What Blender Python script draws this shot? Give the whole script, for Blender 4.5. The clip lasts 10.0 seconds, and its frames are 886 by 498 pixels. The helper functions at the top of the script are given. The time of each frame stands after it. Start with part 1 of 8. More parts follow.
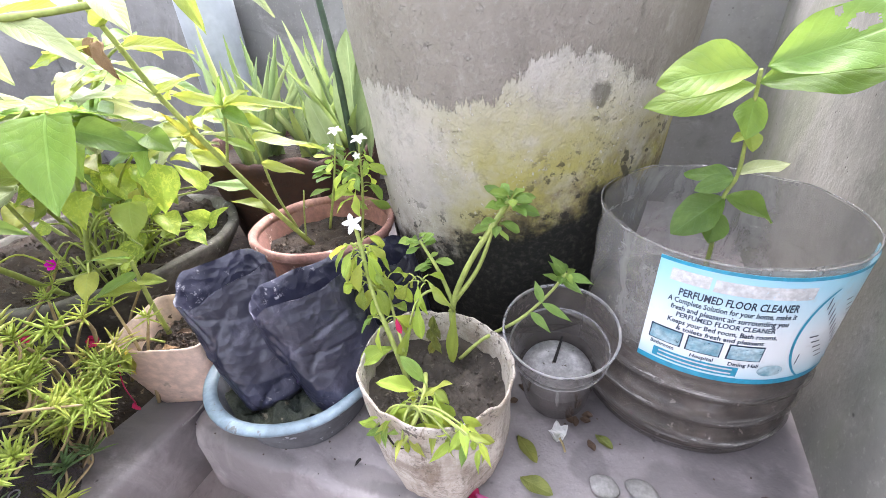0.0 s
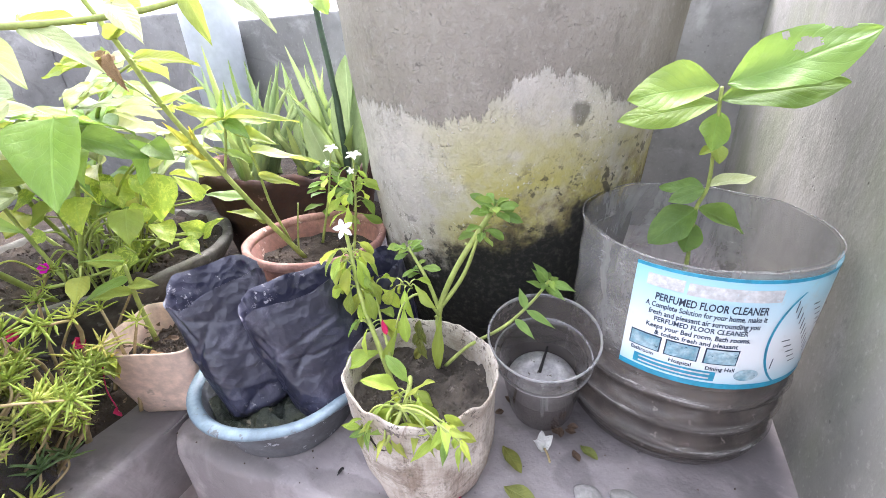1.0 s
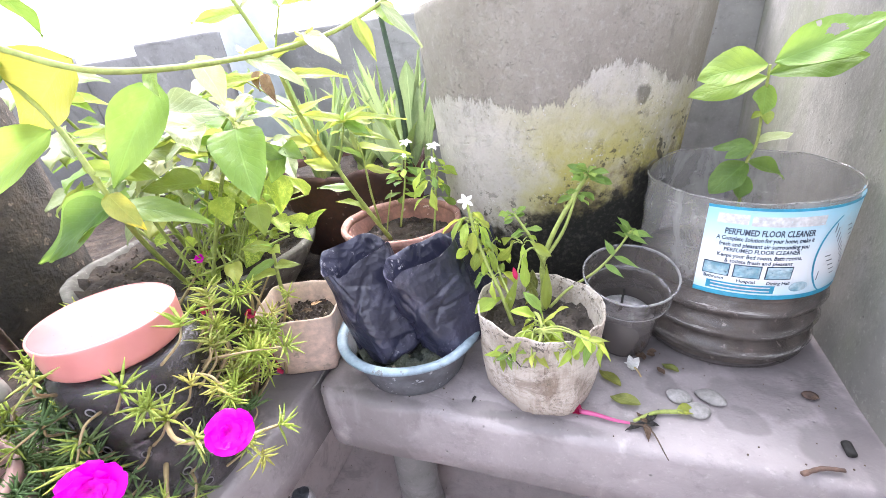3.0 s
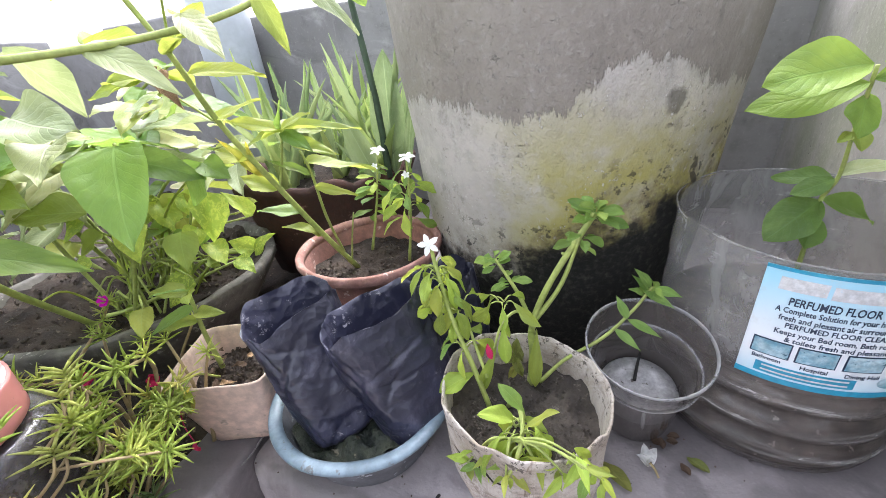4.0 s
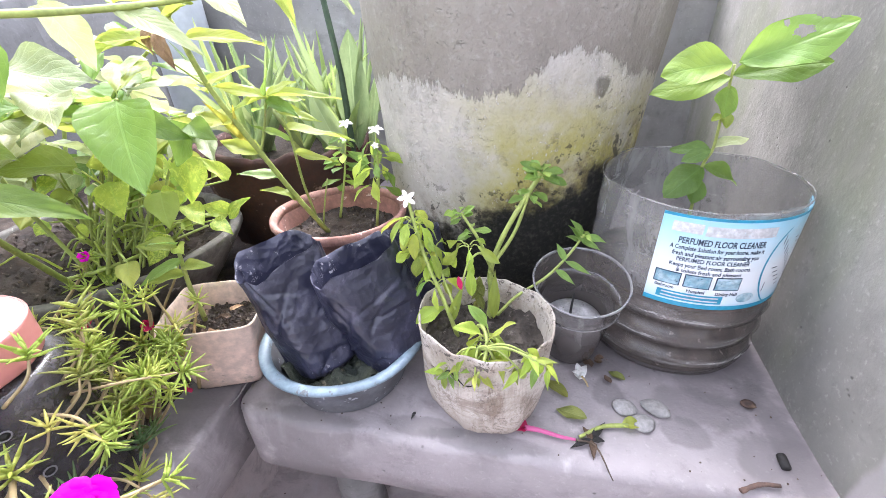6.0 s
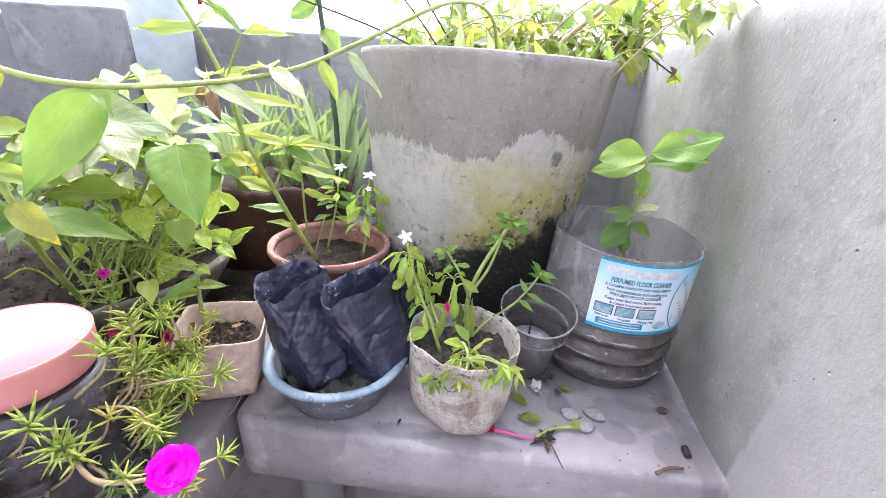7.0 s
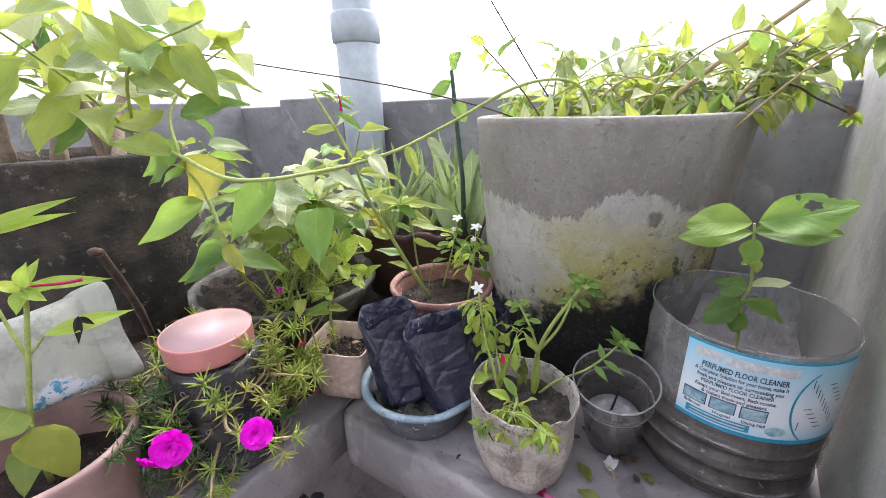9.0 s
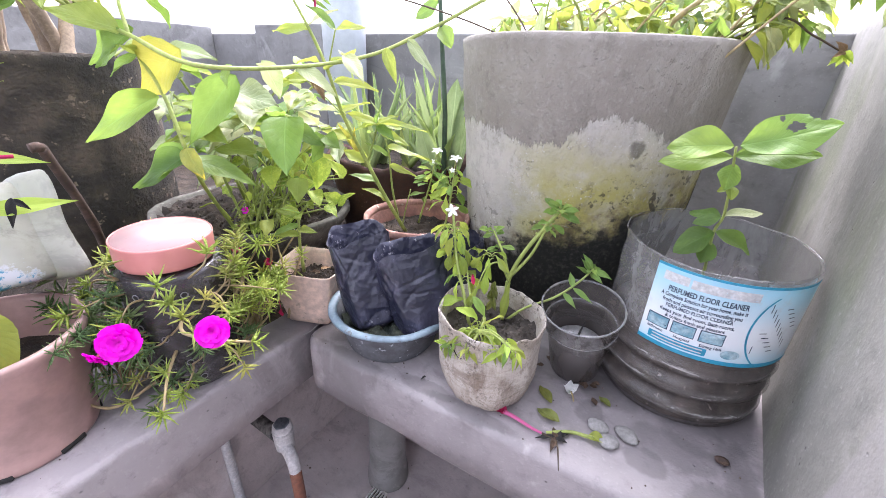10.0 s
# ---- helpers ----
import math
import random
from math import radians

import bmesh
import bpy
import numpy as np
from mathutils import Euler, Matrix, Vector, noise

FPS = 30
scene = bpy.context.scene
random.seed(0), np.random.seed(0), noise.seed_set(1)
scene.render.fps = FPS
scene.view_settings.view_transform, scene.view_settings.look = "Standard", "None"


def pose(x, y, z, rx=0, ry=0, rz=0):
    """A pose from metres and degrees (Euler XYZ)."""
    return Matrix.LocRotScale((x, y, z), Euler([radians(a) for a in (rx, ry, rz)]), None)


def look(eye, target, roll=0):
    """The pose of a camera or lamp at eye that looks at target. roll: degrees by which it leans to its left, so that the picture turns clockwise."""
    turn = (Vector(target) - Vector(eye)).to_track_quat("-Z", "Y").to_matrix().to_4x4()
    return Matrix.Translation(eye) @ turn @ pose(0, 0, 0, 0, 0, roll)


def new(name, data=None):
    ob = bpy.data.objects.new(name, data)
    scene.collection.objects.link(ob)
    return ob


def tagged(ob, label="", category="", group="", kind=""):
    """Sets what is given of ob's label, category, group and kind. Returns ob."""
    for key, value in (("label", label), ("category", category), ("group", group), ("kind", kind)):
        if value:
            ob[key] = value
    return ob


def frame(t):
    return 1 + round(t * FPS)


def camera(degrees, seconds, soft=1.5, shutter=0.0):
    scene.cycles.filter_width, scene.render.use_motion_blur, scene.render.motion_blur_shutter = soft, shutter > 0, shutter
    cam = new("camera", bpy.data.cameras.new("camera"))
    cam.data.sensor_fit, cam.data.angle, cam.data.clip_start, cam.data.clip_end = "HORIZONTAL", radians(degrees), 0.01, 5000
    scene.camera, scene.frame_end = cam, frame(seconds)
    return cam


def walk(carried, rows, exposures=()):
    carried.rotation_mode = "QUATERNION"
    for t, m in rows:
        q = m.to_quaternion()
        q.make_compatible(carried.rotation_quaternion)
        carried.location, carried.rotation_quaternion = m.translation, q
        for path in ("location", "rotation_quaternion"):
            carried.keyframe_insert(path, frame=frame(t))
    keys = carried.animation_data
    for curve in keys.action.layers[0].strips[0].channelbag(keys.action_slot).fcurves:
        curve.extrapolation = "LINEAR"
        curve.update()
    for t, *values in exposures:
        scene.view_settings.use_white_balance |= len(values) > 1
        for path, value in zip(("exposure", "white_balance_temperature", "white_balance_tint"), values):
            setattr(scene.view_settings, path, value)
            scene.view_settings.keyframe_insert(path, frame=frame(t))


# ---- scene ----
cam = camera(97.3, 10.0, soft=0.5)
PATH = [
    (0, (0.163, 0.233, 0.384), (-0.48, 1.851, -0.601), -3.8),
    (0.5, (0.172, 0.23, 0.353), (-0.399, 1.902, -0.585), -0.5),
    (1, (0.177, 0.215, 0.369), (-0.46, 1.91, -0.48), -2.4),
    (1.5, (0.183, 0.219, 0.348), (-0.613, 1.731, -0.69), -4.3),
    (2, (0.144, 0.167, 0.36), (-0.431, 1.767, -0.694), -3.4),
    (2.2, (0.11, 0.118, 0.387), (-0.516, 1.789, -0.517), -4.4),
    (3.3, (0.074, 0.081, 0.38), (-0.519, 1.784, -0.486), -6.9),
    (3.5, (0.067, 0.124, 0.371), (-0.535, 1.761, -0.608), -6.6),
    (4, (0.091, 0.225, 0.385), (-0.564, 1.878, -0.531), -6.3),
    (4.5, (0.102, 0.249, 0.383), (-0.667, 1.842, -0.55), -7.4),
    (5, (0.1, 0.229, 0.374), (-0.565, 1.746, -0.745), -6.1),
    (5.5, (0.095, 0.186, 0.382), (-0.37, 1.854, -0.619), -2.8),
    (5.7, (0.094, 0.168, 0.383), (-0.341, 1.856, -0.598), -3.1),
    (6.8, (0.045, 0.066, 0.409), (-0.101, 1.83, -0.521), 3.7),
    (7, (0.046, 0.048, 0.425), (-0.076, 1.871, -0.388), 4.1),
    (7.5, (0.048, 0.041, 0.434), (-0.073, 1.905, -0.282), 1.4),
    (8, (0.094, 0.055, 0.452), (-0.365, 1.822, -0.365), -0.6),
    (8.5, (0.162, 0.064, 0.472), (-0.497, 1.82, -0.223), 0.7),
    (9, (0.198, 0.055, 0.475), (-0.814, 1.642, -0.202), -1.8),
    (9.5, (0.218, 0.071, 0.404), (-0.699, 1.594, -0.512), 0.7),
    (10, (0.209, 0.054, 0.411), (-0.68, 1.635, -0.431), 2.6),
]
EXPOSURE = [
    (0.0, 2.97, 6220, 17.5), (1.0, 3.02, 6150, 17.5), (2.0, 3.19, 6180, 19), (3.3, 3.06, 6150, 17), (4.0, 2.55, 6150, 15.5), (4.5, 2.58, 6150, 15.5), (5.5, 3.01, 6110, 18.5),
    (6.8, 2.82, 5970, 19), (7.5, 2.45, 6010, 17.5), (8.0, 2.32, 6080, 17), (8.5, 2.34, 6080, 17), (9.0, 2.03, 6130, 17), (9.5, 2.58, 6060, 21), (10.0, 2.68, 6040, 20.5),
]
walk(cam, [(t, look(eye, target, roll)) for t, eye, target, roll in PATH], EXPOSURE)

# ---- daylight ----
SUN_DIR = Vector((-0.22, 0.70, 1.0)).normalized()
world = bpy.data.worlds.new("sky")
world.use_nodes = True
scene.world = world
wt = world.node_tree
sky = wt.nodes.new("ShaderNodeTexSky")
sky.sky_type = "NISHITA"
sky.sun_disc = False
sky.sun_elevation = math.asin(SUN_DIR.z)
sky.sun_rotation = math.atan2(SUN_DIR.x, SUN_DIR.y)
sky.air_density, sky.dust_density, sky.ozone_density = 1.0, 4.0, 1.0
wt.nodes["Background"].inputs["Strength"].default_value = 0.15
haze = wt.nodes.new("ShaderNodeHueSaturation")
haze.inputs["Saturation"].default_value = 0.25
wt.links.new(sky.outputs["Color"], haze.inputs["Color"])
wt.links.new(haze.outputs["Color"], wt.nodes["Background"].inputs["Color"])
sun_data = bpy.data.lights.new("sun", "SUN")
sun_data.energy, sun_data.angle, sun_data.color = 0.8, radians(24), (1.0, 0.96, 0.9)
sun = new("sun", sun_data)
sun.matrix_world = look((0, 0, 0), -SUN_DIR)
sun.location = SUN_DIR * 5

# ---- node materials ----
class Shader:
    """A small wrapper that builds one procedural material."""

    def __init__(self, name, rough=0.6, metal=0.0, spec=0.5):
        self.mat = bpy.data.materials.new(name)
        self.mat.use_nodes = True
        self.nt = self.mat.node_tree
        self.bsdf = self.nt.nodes["Principled BSDF"]
        self.bsdf.inputs["Roughness"].default_value = rough
        self.bsdf.inputs["Metallic"].default_value = metal
        self.bsdf.inputs["Specular IOR Level"].default_value = spec
        self.co = self.nt.nodes.new("ShaderNodeTexCoord").outputs["Object"]

    def put(self, socket, value):
        if isinstance(value, bpy.types.NodeSocket):
            self.nt.links.new(value, socket)
        elif isinstance(value, (tuple, list)) and len(value) == 3 and socket.type == "RGBA":
            socket.default_value = (*value, 1.0)
        else:
            socket.default_value = value

    def math(self, op, a, b=0.0, clamp=False):
        n = self.nt.nodes.new("ShaderNodeMath")
        n.operation, n.use_clamp = op, clamp
        self.put(n.inputs[0], a)
        self.put(n.inputs[1], b)
        return n.outputs[0]

    def mix(self, fac, a, b, blend="MIX"):
        n = self.nt.nodes.new("ShaderNodeMix")
        n.data_type, n.blend_type = "RGBA", blend
        self.put(n.inputs[0], fac)
        self.put(n.inputs[6], a)
        self.put(n.inputs[7], b)
        return n.outputs[2]

    def noise(self, scale, detail=4.0, rough=0.55, vec=None, warp=0.0):
        n = self.nt.nodes.new("ShaderNodeTexNoise")
        self.put(n.inputs["Vector"], self.co if vec is None else vec)
        for key, value in (("Scale", scale), ("Detail", detail), ("Roughness", rough), ("Distortion", warp)):
            self.put(n.inputs[key], value)
        return n.outputs["Fac"]

    def voronoi(self, scale, vec=None, feature="F1"):
        n = self.nt.nodes.new("ShaderNodeTexVoronoi")
        n.feature = feature
        self.put(n.inputs["Vector"], self.co if vec is None else vec)
        self.put(n.inputs["Scale"], scale)
        return n.outputs["Distance"]

    def step(self, value, low, high):
        n = self.nt.nodes.new("ShaderNodeMapRange")
        n.interpolation_type = "SMOOTHSTEP"
        self.put(n.inputs[0], value)
        self.put(n.inputs[1], low)
        self.put(n.inputs[2], high)
        return n.outputs[0]

    def xyz(self, vec=None):
        n = self.nt.nodes.new("ShaderNodeSeparateXYZ")
        self.put(n.inputs[0], self.co if vec is None else vec)
        return n.outputs

    def scaled(self, x, y, z, vec=None):
        n = self.nt.nodes.new("ShaderNodeMapping")
        self.put(n.inputs[0], self.co if vec is None else vec)
        n.inputs["Scale"].default_value = (x, y, z)
        return n.outputs[0]

    def uv(self):
        return self.nt.nodes.new("ShaderNodeTexCoord").outputs["UV"]

    def random(self):
        return self.nt.nodes.new("ShaderNodeObjectInfo").outputs["Random"]

    def island(self):
        return self.nt.nodes.new("ShaderNodeNewGeometry").outputs["Random Per Island"]

    def bump(self, height, strength=0.3, distance=0.002):
        n = self.nt.nodes.new("ShaderNodeBump")
        self.put(n.inputs["Height"], height)
        n.inputs["Strength"].default_value, n.inputs["Distance"].default_value = strength, distance
        self.put(self.bsdf.inputs["Normal"], n.outputs[0])

    def colour(self, value):
        self.put(self.bsdf.inputs["Base Color"], value)
        return self

    def set(self, key, value):
        self.put(self.bsdf.inputs[key], value)
        return self

    def translucent(self, colour, amount):
        """Lets light through a thin sheet, as a leaf or film does."""
        tr = self.nt.nodes.new("ShaderNodeBsdfTranslucent")
        self.put(tr.inputs["Color"], colour)
        m = self.nt.nodes.new("ShaderNodeMixShader")
        self.put(m.inputs[0], amount)
        out = self.nt.nodes["Material Output"]
        self.nt.links.new(self.bsdf.outputs[0], m.inputs[1])
        self.nt.links.new(tr.outputs[0], m.inputs[2])
        self.nt.links.new(m.outputs[0], out.inputs["Surface"])

    def see_through(self, amount):
        """Lets the view pass straight through a thin film for a share of the light."""
        tr = self.nt.nodes.new("ShaderNodeBsdfTransparent")
        m = self.nt.nodes.new("ShaderNodeMixShader")
        self.put(m.inputs[0], amount)
        out = self.nt.nodes["Material Output"]
        self.nt.links.new(self.bsdf.outputs[0], m.inputs[1])
        self.nt.links.new(tr.outputs[0], m.inputs[2])
        self.nt.links.new(m.outputs[0], out.inputs["Surface"])


def mottled(name, light, dark, scale=8.0, fine=90.0, rough=0.75, bump=0.35, depth=0.0015, spots=None, spec=0.4):
    """A plain worn surface: two tones in large stains and fine grain, with relief."""
    s = Shader(name, rough, spec=spec)
    big = s.step(s.noise(scale, 6, 0.6), 0.35, 0.68)
    small = s.noise(fine, 5, 0.65)
    col = s.mix(big, dark, light)
    col = s.mix(s.step(small, 0.3, 0.75), s.mix(0.35, col, (0.03, 0.03, 0.03)), col)
    if spots:
        col = s.mix(s.step(s.noise(scale * 3.1, 3, 0.7), 0.62, 0.7), col, spots)
    s.colour(col)
    s.set("Roughness", s.math("ADD", rough - 0.12, s.math("MULTIPLY", small, 0.25)))
    s.bump(s.math("ADD", small, s.math("MULTIPLY", s.noise(fine * 0.2, 3), 1.5)), bump, depth)
    return s.mat


def concrete(name, light, dark, green=0.0, patches=(), relief=0.55, wear=0.5, rough=0.85, spec=0.3, coat=None):
    s = Shader(name, rough, spec=spec)
    big = s.noise(3.0, 6, 0.6, warp=0.4)
    mid = s.noise(14.0, 6, 0.62)
    fine = s.noise(160.0, 4, 0.6)
    col = s.mix(s.step(big, 0.35, 0.66), dark, light)
    col = s.mix(s.math("MULTIPLY", s.step(mid, 0.45, 0.75), 0.45), col, tuple(c * 0.62 for c in dark))
    col = s.mix(s.math("MULTIPLY", s.step(s.noise(42.0, 5, 0.7), 0.54, 0.74), 0.4), col, tuple(c * 0.5 for c in dark))
    smear = s.noise(6.0, 5, 0.7, vec=s.scaled(0.5, 1.6, 1.2), warp=1.2)
    col = s.mix(s.math("MULTIPLY", s.step(smear, 0.52, 0.66), wear * 0.84), col, tuple(c * 0.55 for c in dark))
    scuff = s.math("MULTIPLY", s.step(s.noise(9.0, 5, 0.65, warp=0.8), 0.55, 0.72), wear)
    col = s.mix(scuff, col, tuple(min(0.6, c * 1.5) for c in light))
    col = s.mix(s.math("MULTIPLY", s.step(s.noise(5.0, 4, 0.6, vec=s.scaled(1, 1, 0.35)), 0.5, 0.72), green), col, (0.17, 0.19, 0.11))
    pits = s.step(s.voronoi(55.0), 0.02, 0.13)
    keep = s.step(s.noise(20.0, 2), 0.52, 0.6)
    pit = s.math("MULTIPLY", s.math("SUBTRACT", 1.0, pits), keep)
    col = s.mix(s.math("MULTIPLY", pit, 0.55), col, (0.06, 0.055, 0.05))
    col = s.mix(s.math("MULTIPLY", s.step(fine, 0.55, 0.8), 0.25), col, (0.55, 0.53, 0.5))
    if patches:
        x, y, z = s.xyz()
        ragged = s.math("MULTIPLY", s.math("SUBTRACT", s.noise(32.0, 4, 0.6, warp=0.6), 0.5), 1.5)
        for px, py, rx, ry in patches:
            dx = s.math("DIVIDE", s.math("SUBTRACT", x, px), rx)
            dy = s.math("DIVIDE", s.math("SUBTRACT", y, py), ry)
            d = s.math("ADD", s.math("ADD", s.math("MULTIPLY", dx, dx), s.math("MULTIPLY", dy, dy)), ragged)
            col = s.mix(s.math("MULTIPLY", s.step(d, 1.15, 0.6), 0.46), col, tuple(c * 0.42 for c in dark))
    if coat:
        # a later, pinker skim coat that ends along a rough upright line and thins out upwards
        x, y, z = s.xyz()
        edge = s.step(s.math("ADD", y, s.math("MULTIPLY", s.math("SUBTRACT", s.noise(12.0, 4, 0.6), 0.5), 0.02)), coat, coat - 0.008)
        thin = s.math("MULTIPLY", edge, s.step(s.math("ADD", z, s.math("MULTIPLY", big, 0.2)), 0.46, 0.12))
        col = s.mix(s.math("MULTIPLY", thin, 0.85), col, s.mix(s.step(mid, 0.35, 0.65), (0.275, 0.257, 0.254), (0.320, 0.299, 0.295)))
    s.colour(col)
    s.bump(s.math("SUBTRACT", s.math("ADD", s.math("MULTIPLY", fine, 0.5), s.math("MULTIPLY", mid, 1.4)), pit), relief, 0.003)
    return s.mat


# patches: damp dirt, and behind bowls and bottle shade put into the colour
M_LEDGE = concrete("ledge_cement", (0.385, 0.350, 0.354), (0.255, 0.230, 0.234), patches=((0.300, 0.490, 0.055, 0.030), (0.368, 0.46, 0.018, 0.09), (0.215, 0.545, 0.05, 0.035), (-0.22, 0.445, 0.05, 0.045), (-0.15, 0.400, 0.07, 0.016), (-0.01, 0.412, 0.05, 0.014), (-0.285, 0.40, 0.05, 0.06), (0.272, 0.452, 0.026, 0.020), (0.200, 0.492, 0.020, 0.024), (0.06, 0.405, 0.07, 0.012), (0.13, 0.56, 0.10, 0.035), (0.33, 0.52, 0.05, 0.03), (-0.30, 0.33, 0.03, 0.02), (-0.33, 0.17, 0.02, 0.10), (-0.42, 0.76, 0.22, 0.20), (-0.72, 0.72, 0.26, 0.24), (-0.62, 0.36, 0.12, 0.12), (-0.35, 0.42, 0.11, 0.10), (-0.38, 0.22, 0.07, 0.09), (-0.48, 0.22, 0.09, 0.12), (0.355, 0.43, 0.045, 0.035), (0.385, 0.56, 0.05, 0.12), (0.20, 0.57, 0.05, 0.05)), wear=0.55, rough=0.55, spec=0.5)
M_WALL = concrete("wall_plaster", (0.275, 0.265, 0.245), (0.198, 0.193, 0.175), 0.6, relief=0.60, wear=0.22, coat=0.404)
M_FLOOR = concrete("floor_cement", (0.58, 0.525, 0.52), (0.42, 0.38, 0.375))
M_PARAPET = concrete("parapet_cement", (0.30, 0.295, 0.29), (0.215, 0.21, 0.205), relief=0.3)


def drum_cement(name, wet=0.32, base=0.20, dark=1.0):
    """Cement with a darker coat above an uneven tide line, algae, and black moss at the foot."""
    s = Shader(name, 0.85, spec=0.3)
    x, y, z = s.xyz()
    streak = s.noise(19.0, 6, 0.8, vec=s.scaled(1, 1, 0.45))
    wave = s.noise(6.5, 2, 0.5, vec=s.scaled(1, 1, 0.05))
    fringe = s.noise(95.0, 4, 0.8, vec=s.scaled(1, 1, 0.10))
    rise = s.math("SUBTRACT", s.math("MULTIPLY", s.step(x, -0.005, 0.080), 0.026), s.math("MULTIPLY", s.step(s.math("ABSOLUTE", s.math("SUBTRACT", x, 0.0)), 0.075, 0.0), 0.010))
    rise = s.math("SUBTRACT", rise, s.math("MULTIPLY", s.step(x, 0.10, 0.19), 0.040))
    line = s.math("ADD", s.math("ADD", s.math("ADD", wet - 0.060, rise), s.math("MULTIPLY", streak, 0.060)), s.math("ADD", s.math("MULTIPLY", wave, 0.040), s.math("MULTIPLY", fringe, 0.042)))
    above = s.step(s.math("SUBTRACT", z, line), -0.002, 0.003)
    mid = s.noise(16.0, 6, 0.65)
    fine = s.noise(140.0, 5, 0.65)
    low = s.mix(s.step(s.noise(7.0, 5, 0.6), 0.36, 0.62), (0.395 * dark, 0.372 * dark, 0.335 * dark), (0.50 * dark, 0.472 * dark, 0.43 * dark))
    peel = s.step(s.noise(24.0, 6, 0.78), 0.46, 0.62)
    low = s.mix(s.math("MULTIPLY", peel, 0.42), low, (0.30 * dark, 0.282 * dark, 0.25 * dark))
    algae = s.math("MULTIPLY", s.step(s.noise(5.0, 5, 0.7), 0.32, 0.54), s.step(s.math("ABSOLUTE", s.math("SUBTRACT", z, 0.21)), 0.17, 0.02))
    algae = s.math("MULTIPLY", algae, s.step(s.math("ADD", x, s.math("MULTIPLY", mid, 0.1)), -0.06, 0.09))
    low = s.mix(s.math("MULTIPLY", algae, 0.9), low, (0.35 * dark, 0.32 * dark, 0.07 * dark))
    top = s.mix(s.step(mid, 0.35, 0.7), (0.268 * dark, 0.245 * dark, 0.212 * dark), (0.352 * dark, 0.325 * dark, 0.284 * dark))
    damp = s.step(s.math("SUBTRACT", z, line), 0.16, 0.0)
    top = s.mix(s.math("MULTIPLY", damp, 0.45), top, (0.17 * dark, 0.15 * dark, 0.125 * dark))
    top = s.mix(s.math("MULTIPLY", s.step(s.noise(20.0, 5, 0.7, vec=s.scaled(1, 1, 0.3)), 0.55, 0.7), 0.35), top, (0.40 * dark, 0.37 * dark, 0.33 * dark))
    col = s.mix(above, low, top)
    spot = s.math("MULTIPLY", s.step(s.math("ADD", s.voronoi(13.0), s.math("MULTIPLY", fine, 0.16)), 0.27, 0.20), s.step(s.noise(7.0, 2), 0.50, 0.58))
    col = s.mix(s.math("MULTIPLY", spot, 0.7), col, (0.05, 0.045, 0.035))
    pits = s.math("MULTIPLY", s.step(s.noise(150.0, 3, 0.7, warp=0.6), 0.60, 0.70), s.step(s.noise(16.0, 4, 0.65), 0.48, 0.62))
    grain = s.math("MULTIPLY", s.step(s.noise(190.0, 3, 0.65, vec=s.scaled(1.1, 0.9, 1.0)), 0.60, 0.68), s.step(s.noise(15.0, 3), 0.42, 0.56))
    col = s.mix(s.math("MULTIPLY", pits, s.math("SUBTRACT", 0.55, s.math("MULTIPLY", above, 0.42))), col, (0.11, 0.10, 0.085))
    col = s.mix(s.math("MULTIPLY", grain, s.math("SUBTRACT", 0.6, s.math("MULTIPLY", above, 0.5))), col, (0.66 * dark, 0.64 * dark, 0.60 * dark))
    col = s.mix(s.math("MULTIPLY", s.step(s.noise(34.0, 6, 0.75, vec=s.scaled(1, 1, 0.6)), 0.54, 0.72), 0.5), col, (0.13 * dark, 0.12 * dark, 0.10 * dark))
    col = s.mix(s.math("MULTIPLY", s.step(fine, 0.5, 0.8), 0.3), col, (0.5 * dark, 0.48 * dark, 0.44 * dark))
    moss_line = s.math("ADD", s.math("ADD", base - 0.145, s.math("MULTIPLY", s.noise(11.0, 5, 0.7), 0.19)), s.math("MULTIPLY", x, 0.38))
    rust = s.math("MULTIPLY", s.step(s.math("SUBTRACT", z, moss_line), 0.075, 0.0), s.step(s.noise(38.0, 6, 0.75), 0.40, 0.60))
    col = s.mix(s.math("MULTIPLY", rust, 0.75), col, (0.12 * dark, 0.085 * dark, 0.05 * dark))
    blots = s.math("MULTIPLY", s.step(s.noise(55.0, 5, 0.7), 0.56, 0.62), s.step(s.math("SUBTRACT", z, moss_line), 0.13, 0.02))
    col = s.mix(s.math("MULTIPLY", blots, 0.85), col, (0.035, 0.032, 0.026))
    moss = s.step(s.math("SUBTRACT", z, moss_line), 0.030, -0.015)
    col = s.mix(moss, col, s.mix(s.step(fine, 0.45, 0.8), (0.014, 0.014, 0.012), (0.06, 0.058, 0.045)))
    s.colour(col)
    h = s.math("SUBTRACT", s.math("ADD", s.math("MULTIPLY", fine, 0.8), s.math("MULTIPLY", mid, 1.5)), pits)
    s.bump(s.math("ADD", s.math("ADD", h, s.math("MULTIPLY", grain, 0.4)), s.math("MULTIPLY", above, 0.3)), 0.8, 0.004)
    return s.mat


